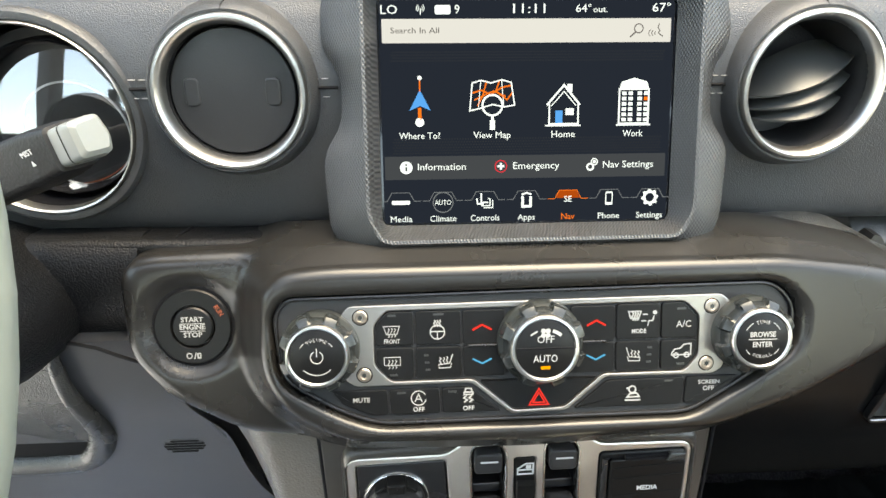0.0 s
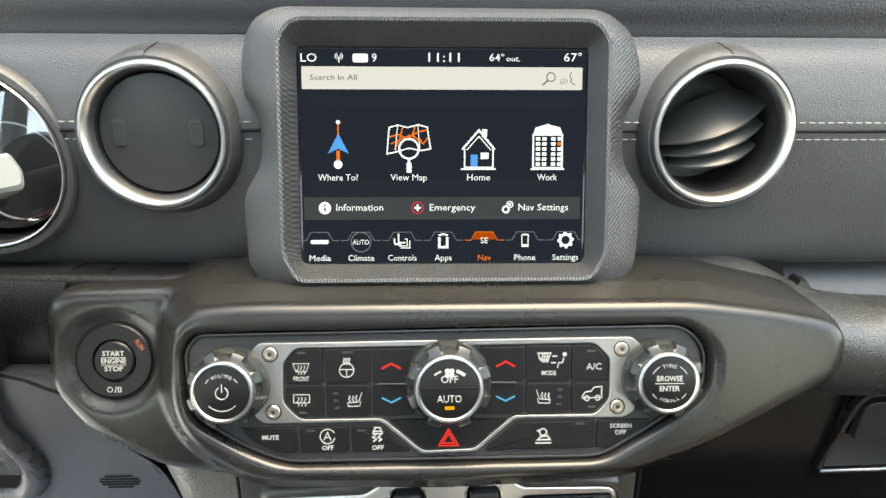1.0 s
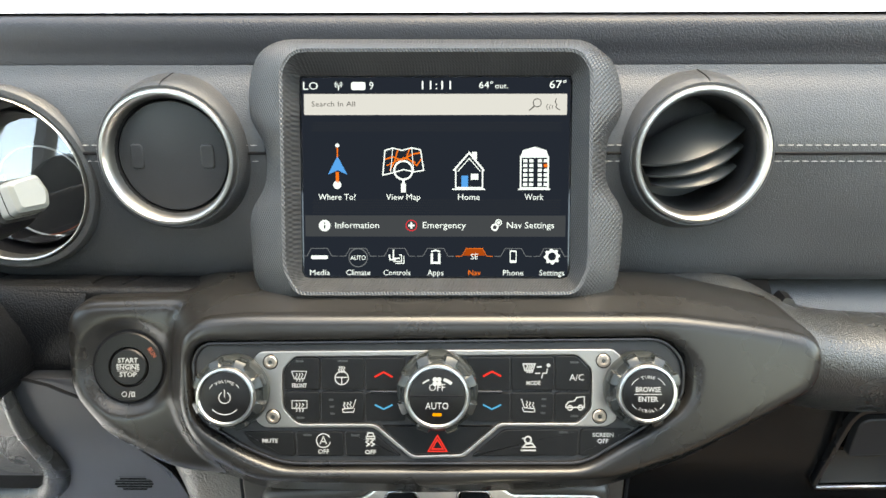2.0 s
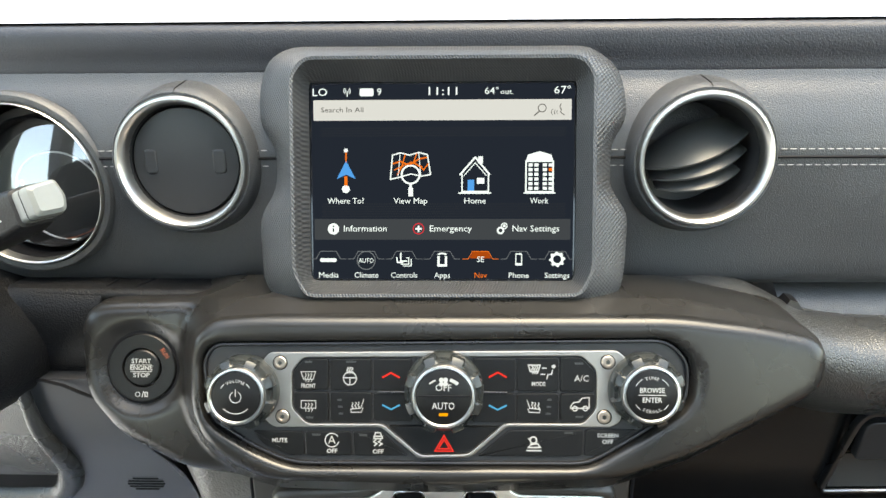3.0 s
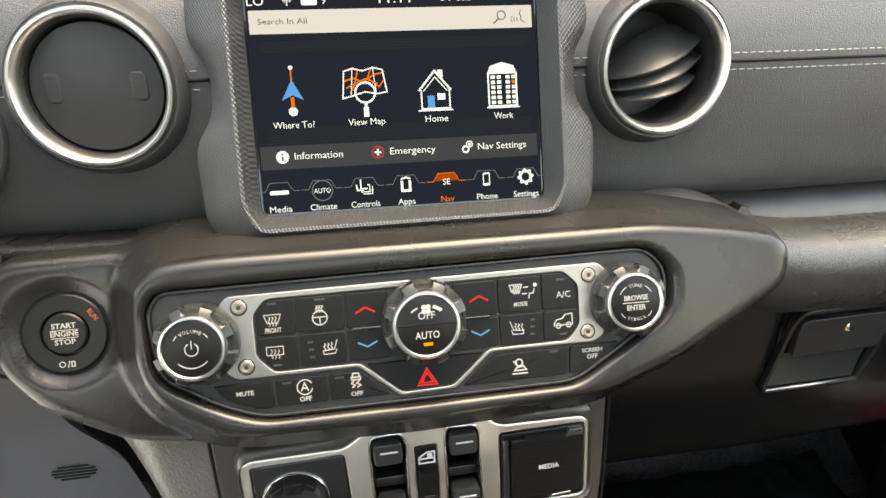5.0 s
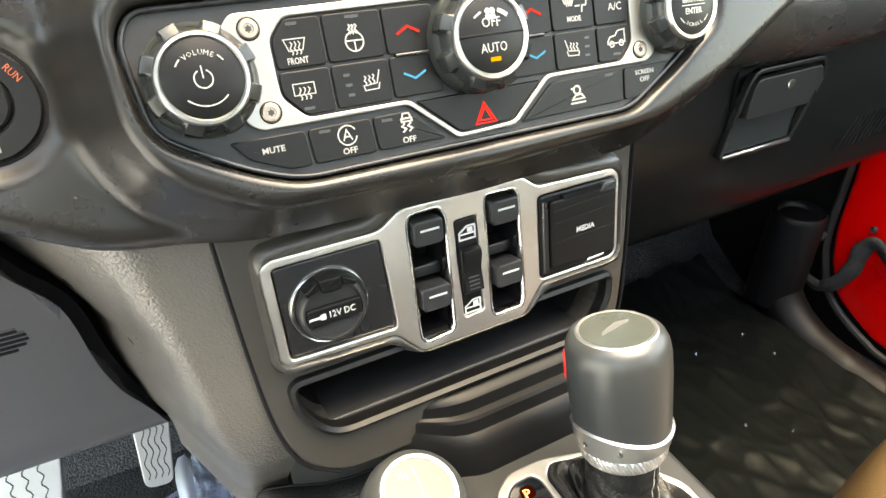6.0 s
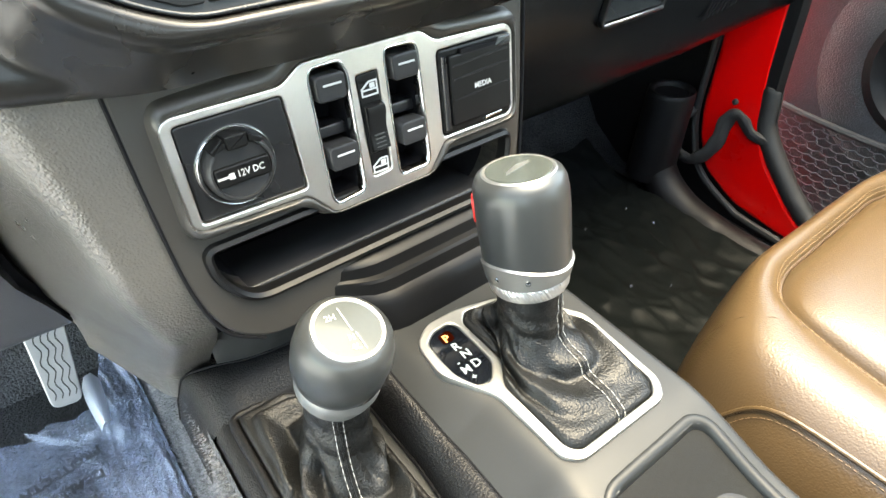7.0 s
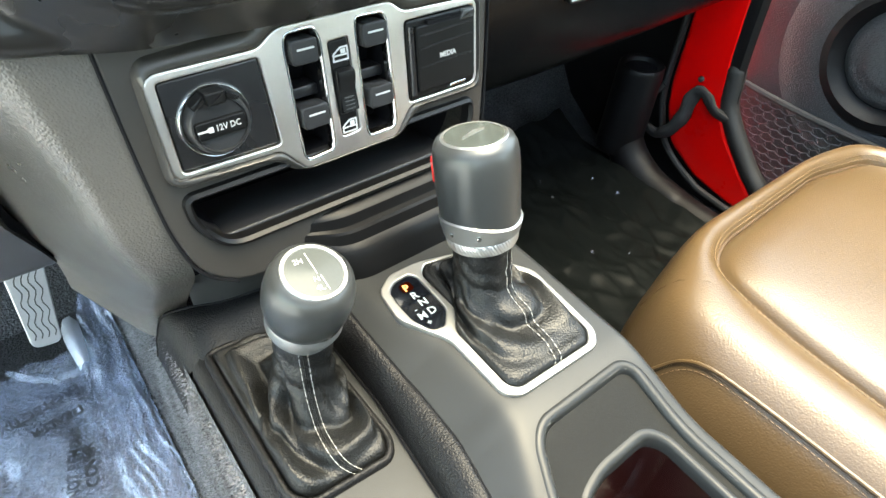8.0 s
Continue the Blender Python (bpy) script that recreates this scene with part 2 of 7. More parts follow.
def tube(path, r, n=8, closed=False, bm=None, flat=1.0):
    path = [Vector(p) for p in path]
    rings, k, side = [], len(path), None
    rs = r if isinstance(r, (list, tuple)) else [r] * k
    for i, p in enumerate(path):
        t = (path[(i + 1) % k] - path[i - 1]) if closed else (path[min(i + 1, k - 1)] - path[max(i - 1, 0)])
        t.normalize()
        if side is None:
            side = t.orthogonal().normalized()
        side = (side - t * side.dot(t)).normalized()
        up = t.cross(side)
        rings.append([p + (side * math.cos(math.tau * j / n) + up * math.sin(math.tau * j / n) * flat) * rs[i] for j in range(n)])
    if closed:
        rings.append(rings[0])
        return loft(rings, bm=bm)
    return loft(rings, True, True, bm=bm)


def stroke(pts, width, w=0.0, thick=0.0002, bm=None, closed=False):
    """A flat drawn line of some width, mitred at its corners."""
    bm = bm or bmesh.new()
    run = []
    for p in pts:
        p = Vector(p)
        if not run or (p - run[-1]).length > 1e-6:
            run.append(p)
    if len(run) > 2 and (run[0] - run[-1]).length < 1e-6:
        run.pop()
        closed = True
    k, rings = len(run), []
    for i, p in enumerate(run):
        a = (p - run[i - 1]).normalized() if closed or i else (run[1] - p).normalized()
        b = (run[(i + 1) % k] - p).normalized() if closed or i < k - 1 else a
        n = Vector((-a.y - b.y, a.x + b.x))
        n = n.normalized() if n.length > 1e-6 else Vector((-a.y, a.x))
        n *= width / 2 / max(0.45, n.dot(Vector((-a.y, a.x))))
        e = Vector((0, 0)) if closed or 0 < i < k - 1 else (a if i else -a) * width * 0.35
        l, r = p + n + e, p - n + e
        rings.append([(l.x, l.y, w), (r.x, r.y, w), (r.x, r.y, w + thick), (l.x, l.y, w + thick)])
    if closed:
        return loft(rings + rings[:1], bm=bm)
    return loft(rings, True, True, bm=bm)


def box(x0, x1, y0, y1, z0, z1, b=0.003, bm=None):
    bm = bm or bmesh.new()
    made = bmesh.ops.create_cube(bm, size=1.0, matrix=Matrix.LocRotScale(((x0 + x1) / 2, (y0 + y1) / 2, (z0 + z1) / 2), None, (x1 - x0, y1 - y0, z1 - z0)))
    if b:
        edges = list({e for v in made["verts"] for e in v.link_edges})
        bmesh.ops.bevel(bm, geom=edges, offset=b, segments=3, profile=0.5, affect="EDGES", clamp_overlap=True)
    return bm


def spline(pts, n=8, closed=False):
    """A smooth curve through the points."""
    pts, out, k = [Vector(p) for p in pts], [], len(pts)
    for i in range(k if closed else k - 1):
        p0 = pts[i - 1] if closed or i else pts[0] * 2 - pts[1]
        p1, p2 = pts[i], pts[(i + 1) % k]
        p3 = pts[(i + 2) % k] if closed or i + 2 < k else p2 * 2 - p1
        for j in range(n):
            t = j / n
            out.append(0.5 * (2 * p1 + (p2 - p0) * t + (2 * p0 - 5 * p1 + 4 * p2 - p3) * t * t + (3 * p1 - p0 - 3 * p2 + p3) * t ** 3))
    if not closed:
        out.append(pts[-1])
    return out


def moved(bm, m):
    bmesh.ops.transform(bm, matrix=m, verts=bm.verts)
    return bm


def finish(bm, name, mat, sharp=38):
    bmesh.ops.recalc_face_normals(bm, faces=bm.faces)
    for f in bm.faces:
        f.smooth = len(f.verts) <= 6
    for e in bm.edges:
        if len(e.link_faces) == 2 and e.calc_face_angle(0) > radians(12 if max(len(f.verts) for f in e.link_faces) > 6 else sharp):
            e.smooth = False
    me = bpy.data.meshes.new(name)
    bm.to_mesh(me)
    bm.free()
    me.materials.append(mat)
    return me


def part(name, bm, mat, parent, label="", m=None, sharp=38):
    ob = new(name, finish(bm, name, mat, sharp))
    ob.parent = parent
    if m is not None:
        ob.matrix_basis = m
    return tagged(ob, label)


def thing(name, label, category, m=None, group="", kind=""):
    ob = new(name)
    ob.empty_display_size = 0.02
    if m is not None:
        ob.matrix_basis = m
    return tagged(ob, label, category, group, kind)


def solid(name, bm, mat, label, category="", m=None, group="", kind="", sharp=38):
    return tagged(part(name, bm, mat, None, m=m, sharp=sharp), label, category, group, kind)


def from_curve(data):
    """The mesh of a filled curve or of text."""
    ob = bpy.data.objects.new("outline", data)
    scene.collection.objects.link(ob)
    graph = bpy.context.evaluated_depsgraph_get()
    me = bpy.data.meshes.new_from_object(ob.evaluated_get(graph))
    bpy.data.objects.remove(ob)
    bm = bmesh.new()
    bm.from_mesh(me)
    bpy.data.meshes.remove(me)
    return bm


def plate(outlines, w0, w1, b=0.0004):
    """A flat plate with holes: the first outline is the rim, the rest are openings."""
    data = bpy.data.curves.new("plate", "CURVE")
    data.dimensions, data.fill_mode = "2D", "BOTH"
    data.extrude, data.bevel_depth, data.bevel_resolution = (w1 - w0) / 2 - b, b, 1
    data.offset = -b
    for pts in outlines:
        s = data.splines.new("POLY")
        s.points.add(len(pts) - 1)
        for p, q in zip(s.points, pts):
            p.co = (q[0], q[1], 0, 1)
        s.use_cyclic_u = True
    return moved(from_curve(data), Matrix.Translation((0, 0, (w0 + w1) / 2)))


def lettering(body, x, y, w, height, mat, parent, width=None, turn=0.0, name="lettering", thick=0.00008, m=None, bold=0.0):
    """Raised text, its capitals of that height, centred at (x, y)."""
    data = bpy.data.curves.new("text", "FONT")
    data.body, data.align_x, data.align_y, data.size, data.extrude, data.resolution_u = body, "CENTER", "CENTER", height / 0.70, thick, 2
    data.offset = bold * height
    bm = from_curve(data)
    xs = [v.co.x for v in bm.verts]
    sx = width / (max(xs) - min(xs)) if width else 1.0
    moved(bm, Matrix.Translation((x, y, w)) @ Matrix.Rotation(radians(turn), 4, "Z") @ Matrix.Diagonal((sx, 1, 1, 1)))
    return part(name, bm, mat, parent, "lettering that reads " + body.replace("\n", " "), m=m)


def arc_lettering(body, r, mid, step, w, height, mat, parent, cx=0.0, cy=0.0, under=False):
    """Text bent along a circle, as one mesh."""
    whole = bmesh.new()
    for i, c in enumerate(body):
        a = mid + (i - (len(body) - 1) / 2) * step * (1 if under else -1)
        data = bpy.data.curves.new("text", "FONT")
        data.body, data.align_x, data.align_y, data.size, data.extrude, data.resolution_u = c, "CENTER", "CENTER", height / 0.70, 0.00008, 1
        bm = moved(from_curve(data), Matrix.Translation((cx + r * math.cos(radians(a)), cy + r * math.sin(radians(a)), w)) @ Matrix.Rotation(radians(a + 90 if under else a - 90), 4, "Z"))
        me = bpy.data.meshes.new("letter")
        bm.to_mesh(me)
        bm.free()
        whole.from_mesh(me)
        bpy.data.meshes.remove(me)
    return part("lettering", whole, mat, parent, "lettering that reads " + body)


def stitches(path, length, gap, r, mat, parent, name="stitching", label=""):
    """A row of single stitches along a path, joined."""
    path = [Vector(p) for p in path]
    bm, run, along = bmesh.new(), 0.0, []
    for a, b in zip(path, path[1:]):
        along.append((run, a, b))
        run += (b - a).length

    def at(s):
        for s0, a, b in reversed(along):
            if s >= s0:
                return a.lerp(b, min(1.0, (s - s0) / max(1e-9, (b - a).length)))
    s = 0.0
    while s + length < run:
        p, q = at(s), at(s + length)
        tube([p, p.lerp(q, 0.5) + (q - p).orthogonal().normalized() * 0.0, q], [r * 0.6, r, r * 0.6], 5, bm=bm)
        s += length + gap
    return part(name, bm, mat, parent, label)


# ---- the large structure: car shell, ground ----
def slab(profile, t):
    """A closed outline of thickness t behind an open (y, z) profile."""
    pts = [Vector(p) for p in profile]
    back = []
    for i, p in enumerate(pts):
        d = (pts[min(i + 1, len(pts) - 1)] - pts[max(i - 1, 0)]).normalized()
        back.append(p + Vector((d.y, -d.x)) * t)
    return [tuple(p) for p in pts] + [tuple(p) for p in reversed(back)]


def sweep_x(profile, x0, x1, n, bend=None, bm=None):
    rings = []
    for i in range(n + 1):
        x = x0 + (x1 - x0) * i / n
        rings.append([bend(x, y, z) if bend else (x, y, z) for y, z in profile])
    return loft(rings, True, True, bm=bm)


ground_mesh = bmesh.new()
bmesh.ops.create_grid(ground_mesh, x_segments=8, y_segments=8, size=600)
moved(ground_mesh, Matrix.Translation((0, 0, -0.55)))
solid("ground", ground_mesh, ASPHALT, "pale concrete lot under and around the parked car", kind="structure")

floor_pan = sweep_x(slab([(-1.6, -0.02), (0.28, -0.02), (0.36, 0.03), (0.52, 0.26), (0.56, 0.72)], 0.03), -0.78, 0.785, 2)
solid("floor", floor_pan, CARPET, "charcoal carpeted floor and toe board of the cabin", kind="structure")
# unseen roof, kept only at the rear so that daylight reaches the dash
roof = sweep_x([(-1.7, 1.27), (-0.85, 1.25), (-0.85, 1.29), (-1.7, 1.31)], -0.76, 0.76, 2)
solid("ceiling", roof, HEADLINER, "unseen grey headliner, left open at the front to let light in", kind="structure")
solid("header_rail", box(-0.74, 0.74, 0.15, 0.21, 1.20, 1.26, 0.015), HEADLINER, "grey rail over the windscreen opening", kind="structure")
# unseen plain wall added to keep the rear horizon's light off the dash
rear = sweep_x([(-1.72, 0.0), (-1.66, 0.0), (-1.66, 1.00), (-1.72, 1.00)], -0.76, 0.76, 1)
solid("wall_rear", rear, HEADLINER, "unseen plain grey wall added to block sky light behind the cabin", kind="structure")
for side, x in (("left", -0.79), ("right", 0.79)):
    posts = bmesh.new()
    tube([(x * 0.96, 0.50, 0.74), (x * 0.93, 0.34, 0.98), (x * 0.90, 0.19, 1.24)], 0.035, 10, bm=posts, flat=0.8)
    box(x - 0.03, x + 0.03, -1.70, -1.58, -0.05, 1.28, 0.01, bm=posts)
    box(x - 0.03, x + 0.03, -0.86, -0.74, 0.0, 1.27, 0.01, bm=posts)
    box(x - 0.03, x + 0.03, -1.70, -0.80, -0.05, 0.60, 0.01, bm=posts)
    box(x - 0.03, x + 0.03, -0.80, 0.50, -0.12, -0.02, 0.01, bm=posts)
    solid("pillar_" + side, posts, MATTE, "black pillars and sill framing the door opening", kind="structure")
hood = sweep_x([(0.58, 0.60), (1.9, 0.52), (1.9, 0.46), (0.58, 0.54)], -0.62, 0.62, 2)
solid("hood", hood, RED, "red painted hood ahead of the windscreen", "hood")

# ---- dashboard ----
dash = thing("dashboard", "black leather-wrapped dashboard with white double stitching", "dashboard", kind="structure")
face = spline([(0.060, 0.592), (0.036, 0.606), (0.030, 0.640), (0.027, 0.690), (0.030, 0.712), (0.037, 0.731), (0.0435, 0.742), (0.0460, 0.7480)], 9)
upper = sweep_x([tuple(p) for p in face] + [(0.13, 0.742), (0.13, 0.592)], -0.74, 0.74, 370, lambda x, y, z: (x, y + 0.10 * max(0, abs(x) - 0.26) ** 2, z))
for hx, hz, hr in ((-0.1680, 0.6945, 0.0445), (0.1660, 0.6960, 0.0445), (-0.2835, 0.6770, 0.0570)):
    bmesh.ops.delete(upper, geom=[f for f in upper.faces if f.calc_center_median().y < 0.1 and (f.calc_center_median().xz - Vector((hx, hz))).length < hr], context="FACES")
part("upper_panel", upper, LEATHER, dash, "grained black leather panel")
pad = spline([(0.070, 0.735), (0.0510, 0.7420), (0.0467, 0.7470), (0.0462, 0.755), (0.0450, 0.7655), (0.0470, 0.7745), (0.056, 0.7780), (0.076, 0.7790), (0.30, 0.774), (0.56, 0.764)], 6)
part("top_pad", sweep_x([tuple(p) for p in pad] + [(0.56, 0.70), (0.060, 0.70)], -0.76, 0.76, 60, lambda x, y, z: (x, y + 0.10 * max(0, abs(x) - 0.26) ** 2, z)), PAD, dash, "dull vinyl top pad")
# the seam: a narrow groove with a row of stitches on each side
for x0, x1 in ((-0.226, -0.215), (-0.124, -0.109), (0.109, 0.120), (0.211, 0.70)):
    def curve_y(x):
        return 0.0265 + 0.10 * max(0, abs(x) - 0.26) ** 2
    path = [(x0 + (x1 - x0) * i / 12, curve_y(x0 + (x1 - x0) * i / 12), 0.6955) for i in range(13)]
    part("seam", tube([(x, y - 0.0002, z) for x, y, z in path], 0.0011, 6), DARK, dash, "dark joint between two leather pieces")
    for dz in (-0.0052, 0.0052):
        stitches([(x, y - 0.0002 + 0.0001, z + dz) for x, y, z in path], 0.0040, 0.0018, 0.00038, THREAD, dash)
# the soft shelf between the leather panel and the trim
shelf = spline([(0.075, 0.603), (0.036, 0.604), (0.020, 0.6065), (0.012, 0.606), (0.0095, 0.600), (0.015, 0.580)], 5)
part("shelf", sweep_x([tuple(p) for p in shelf] + [(0.075, 0.580)], -0.40, 0.122, 16, lambda x, y, z: (x, y + 0.25 * max(0, abs(x) - 0.2) ** 2, z)), CONSOLE_PAD, dash, "grained soft ledge under the leather")
for x in (-0.2145,):
    part("shelf_joint", tube([(x + 0.004, 0.036, 0.6045), (x, 0.018, 0.6070), (x, 0.0100, 0.603)], 0.0009, 6), DARK, dash)

# passenger side: grained roll, lower panel and glove compartment
BACK_Z = ((0.10, 0.6062), (0.150, 0.6072), (0.178, 0.6085), (0.203, 0.6070), (0.213, 0.6045), (0.223, 0.6000), (0.235, 0.5935), (0.247, 0.5880), (0.259, 0.5840), (0.280, 0.5800), (0.32, 0.5780), (0.75, 0.5780))
sweep_rows = []
for i in range(97):
    x = 0.116 + 0.630 * (i / 96) ** 1.6
    zb = sum(float(np.interp(x + dx, [q[0] for q in BACK_Z], [q[1] for q in BACK_Z])) for dx in (-0.010, -0.005, 0.0, 0.005, 0.010)) / 5
    back = 0.24 * max(0.0, 0.245 - x) + 0.12 * max(0, x - 0.3) ** 2
    sweep_rows.append([tuple(p) for p in spline([(x, y + back, zb + dz) for y, dz in ((0.050, -0.020), (0.040, -0.004), (0.026, 0.0005), (0.010, -0.001), (-0.005, -0.006), (-0.0135, -0.016), (-0.015, -0.030), (-0.008, -0.050), (0.008, -0.068), (0.040, -0.085))], 4)])
part("passenger_roll", loft(sweep_rows, closed=False), LEATHER_ROLL, dash, "grained black padded roll", sharp=70)
part("inner_shelf", sweep_x([(0.085, 0.602), (0.060, 0.596), (0.040, 0.580), (0.034, 0.566), (0.085, 0.566)], 0.246, 0.73, 16, lambda x, y, z: (x, y + 0.12 * max(0, x - 0.3) ** 2, z)), LEATHER, dash, "coarse grained shelf under the leather")
part("grab_clip", loft([[(0.236, 0.020, 0.588), (0.254, 0.020, 0.583), (0.256, 0.036, 0.583), (0.238, 0.036, 0.588)], [(0.241, 0.022, 0.5955), (0.2465, 0.022, 0.594), (0.248, 0.034, 0.594), (0.242, 0.034, 0.5955)]], True, True), GLOSS, dash, "small glossy black clip")
lower = spline([(0.060, 0.520), (0.056, 0.480), (0.050, 0.420), (0.056, 0.360), (0.075, 0.315), (0.13, 0.290), (0.30, 0.285)], 5)
lower_panel = sweep_x(slab([tuple(p) for p in lower][::-1], 0.02), 0.14, 0.765, 10, lambda x, y, z: (x, y, z + 0.06 * max(0, x - 0.35)))
part("passenger_lower_panel", lower_panel, LOWER, dash, "smooth dark lower panel that mirrors the red door")
for i in range(11):
    part("speaker_slot", prism([(0.0, 0.0), (0.0030, 0.0), (0.036, 0.060), (0.033, 0.060)], 0, 0.002, 0.0004), DARK, dash, m=pose(0.50 + i * 0.0085, 0.0515, 0.375 + i * 0.0012, 88, 0, 0))

glove = thing("glove_box_latch", "chrome-edged black latch pull of the glove compartment", "latch", pose(-0.014, 0.046, 0.0, 90, 0, 0))
pull = rounded([(0.330, 0.408), (0.418, 0.410), (0.442, 0.470), (0.438, 0.484), (0.352, 0.482), (0.346, 0.474)], 0.006)
part("recess", plate([inset(ccw(pull), -0.004), pull], -0.004, 0.0025, 0.0008), GLOSS, glove)
part("pull", prism(inset(ccw(rounded([(0.346, 0.440), (0.430, 0.443), (0.441, 0.470), (0.436, 0.481), (0.354, 0.479), (0.348, 0.474)], 0.006)), 0.001), -0.003, 0.004, 0.0015), MATTE, glove)
part("scoop", loft([[(0.333, 0.411, 0.001), (0.416, 0.413, 0.001)], [(0.337, 0.425, -0.003), (0.422, 0.427, -0.003)], [(0.344, 0.441, -0.004), (0.428, 0.443, -0.004)]], closed=False), SMOKE, glove, "shiny curved grip recess")
part("bright_edge", tube([(0.329, 0.4085, 0.003), (0.418, 0.4105, 0.003)], 0.0019, 8), SATINCHROME, glove, "satin chrome lower edge")
part("keyhole", lathe([(0.0045, 0), (0.0045, 0.0052), (0.003, 0.0056), (0.0, 0.0056)], 16), CHROME, glove, "small key lock", m=pose(0.395, 0.468, 0))

# driver side: column shroud, knee panel, flank beside the stack
# driver roll takes a darker material for the shade of wheel and column
part("driver_roll", sweep_x([tuple(p) for p in spline([(0.05, 0.604), (0.018, 0.606), (0.006, 0.585), (0.010, 0.550), (0.022, 0.527)], 5)] + [(0.06, 0.527)], -0.74, -0.236, 10, lambda x, y, z: (x, y - 0.004, z)), CONSOLE_PAD, dash, "grained black lower roll, darkened for the shade of wheel and column")
part("driver_joint", tube([(-0.40, -0.003, 0.5465), (-0.30, -0.003, 0.5450), (-0.284, -0.003, 0.5432), (-0.270, -0.0035, 0.5395), (-0.2586, -0.004, 0.5338), (-0.246, -0.005, 0.5290)], 0.0012, 6), DARK, dash)
knee_p = spline([(-0.001, 0.543), (0.005, 0.490), (0.022, 0.440), (0.042, 0.385), (0.064, 0.320), (0.072, 0.290), (0.081, 0.284)], 5)
EDGE_Z, EDGE_X = (0.284, 0.314, 0.344, 0.381, 0.425, 0.446, 0.458, 0.470, 0.484, 0.543), (-0.185, -0.194, -0.205, -0.2095, -0.2090, -0.2110, -0.2180, -0.2250, -0.2290, -0.245)


def knee_edge(z):
    return sum(float(np.interp(z + d, EDGE_Z, EDGE_X)) for d in (-0.008, 0.0, 0.008)) / 3


part("knee_panel", sweep_x(slab([tuple(p) for p in knee_p][::-1], 0.02), -0.74, -0.214, 8, lambda x, y, z: (x + (knee_edge(z) + 0.214) * max(0, 1 + (x + 0.214) / 0.2), y, z)), KNEE, dash, "smooth dark knee panel")
for i in range(5):
    z = 0.4145 + i * 0.0040
    half = (0.0100, 0.0142, 0.0156, 0.0146, 0.0105)[i]
    y = 0.0315 - (z - 0.4145) * 0.36
    shift = -0.2490 + 0.0010 * i
    part("grille_slot", prism(rect(-half, half, -0.0010, 0.0010, 0.0009), -0.001, 0.0008, 0.0003), DARK, dash, m=pose(shift, y - 0.0003, z, 70, 0, 0))
    part("grille_bar", tube([(-half, 0.0020, 0.0012), (half, 0.0020, 0.0012)], 0.0008, 6), KNEE, dash, m=pose(shift, y - 0.0005, z, 70, 0, 0))
lip_path = [(-0.591, 0.030, 0.410), (-0.401, 0.030, 0.410), (-0.332, 0.030, 0.4115), (-0.313, 0.028, 0.4205), (-0.302, 0.022, 0.4400), (-0.2960, 0.013, 0.4590), (-0.2955, 0.003, 0.4800), (-0.2985, -0.003, 0.5050), (-0.2985, -0.006, 0.5400)]
lip_curve = spline(lip_path, 6)
part("pocket_lip", tube(lip_curve, [float(np.interp(i / len(lip_curve), (0, 0.5, 0.7, 1.0), (0.0105, 0.0100, 0.0065, 0.0040))) for i in range(len(lip_curve))], 12), LEATHER_ROLL, dash, "rounded grained lip of an open pocket")
part("pocket_floor", box(-0.585, -0.304, 0.024, 0.060, 0.419, 0.446, 0.004), DARK, dash)
# steering column shroud
part("column_shroud", loft([[(-0.375 + 0.100 * math.cos(a) * s, y, zc + 0.062 * math.sin(a) * s) for a in [math.tau * i / 24 for i in range(24)]] for y, zc, s in ((0.05, 0.560, 1.0), (-0.02, 0.570, 0.95), (-0.09, 0.585, 0.80), (-0.11, 0.588, 0.60))], True, True), CONSOLE_PAD, dash, "grained steering column shroud")
skirt_a = spline([(-0.2985, -0.0070, 0.5440), (-0.2965, 0.0020, 0.4820), (-0.3010, 0.0180, 0.4400)], 6)
skirt_b = spline([(-0.52, -0.030, 0.510), (-0.52, -0.015, 0.455), (-0.52, 0.005, 0.420)], 6)
part("knee_bolster", loft([[a.lerp(b, f) + Vector((0, 0.012 * math.sin(math.pi * f), 0.006 * math.sin(math.pi * f))) for a, b in zip(skirt_a, skirt_b)] for f in (0, 0.1, 0.2, 0.3, 0.45, 0.6, 0.8, 1.0)], closed=False), LEATHER_ROLL, dash, "grained bolster under the column")
# flank: the grained side that runs forward from the stack's left edge
rows = []
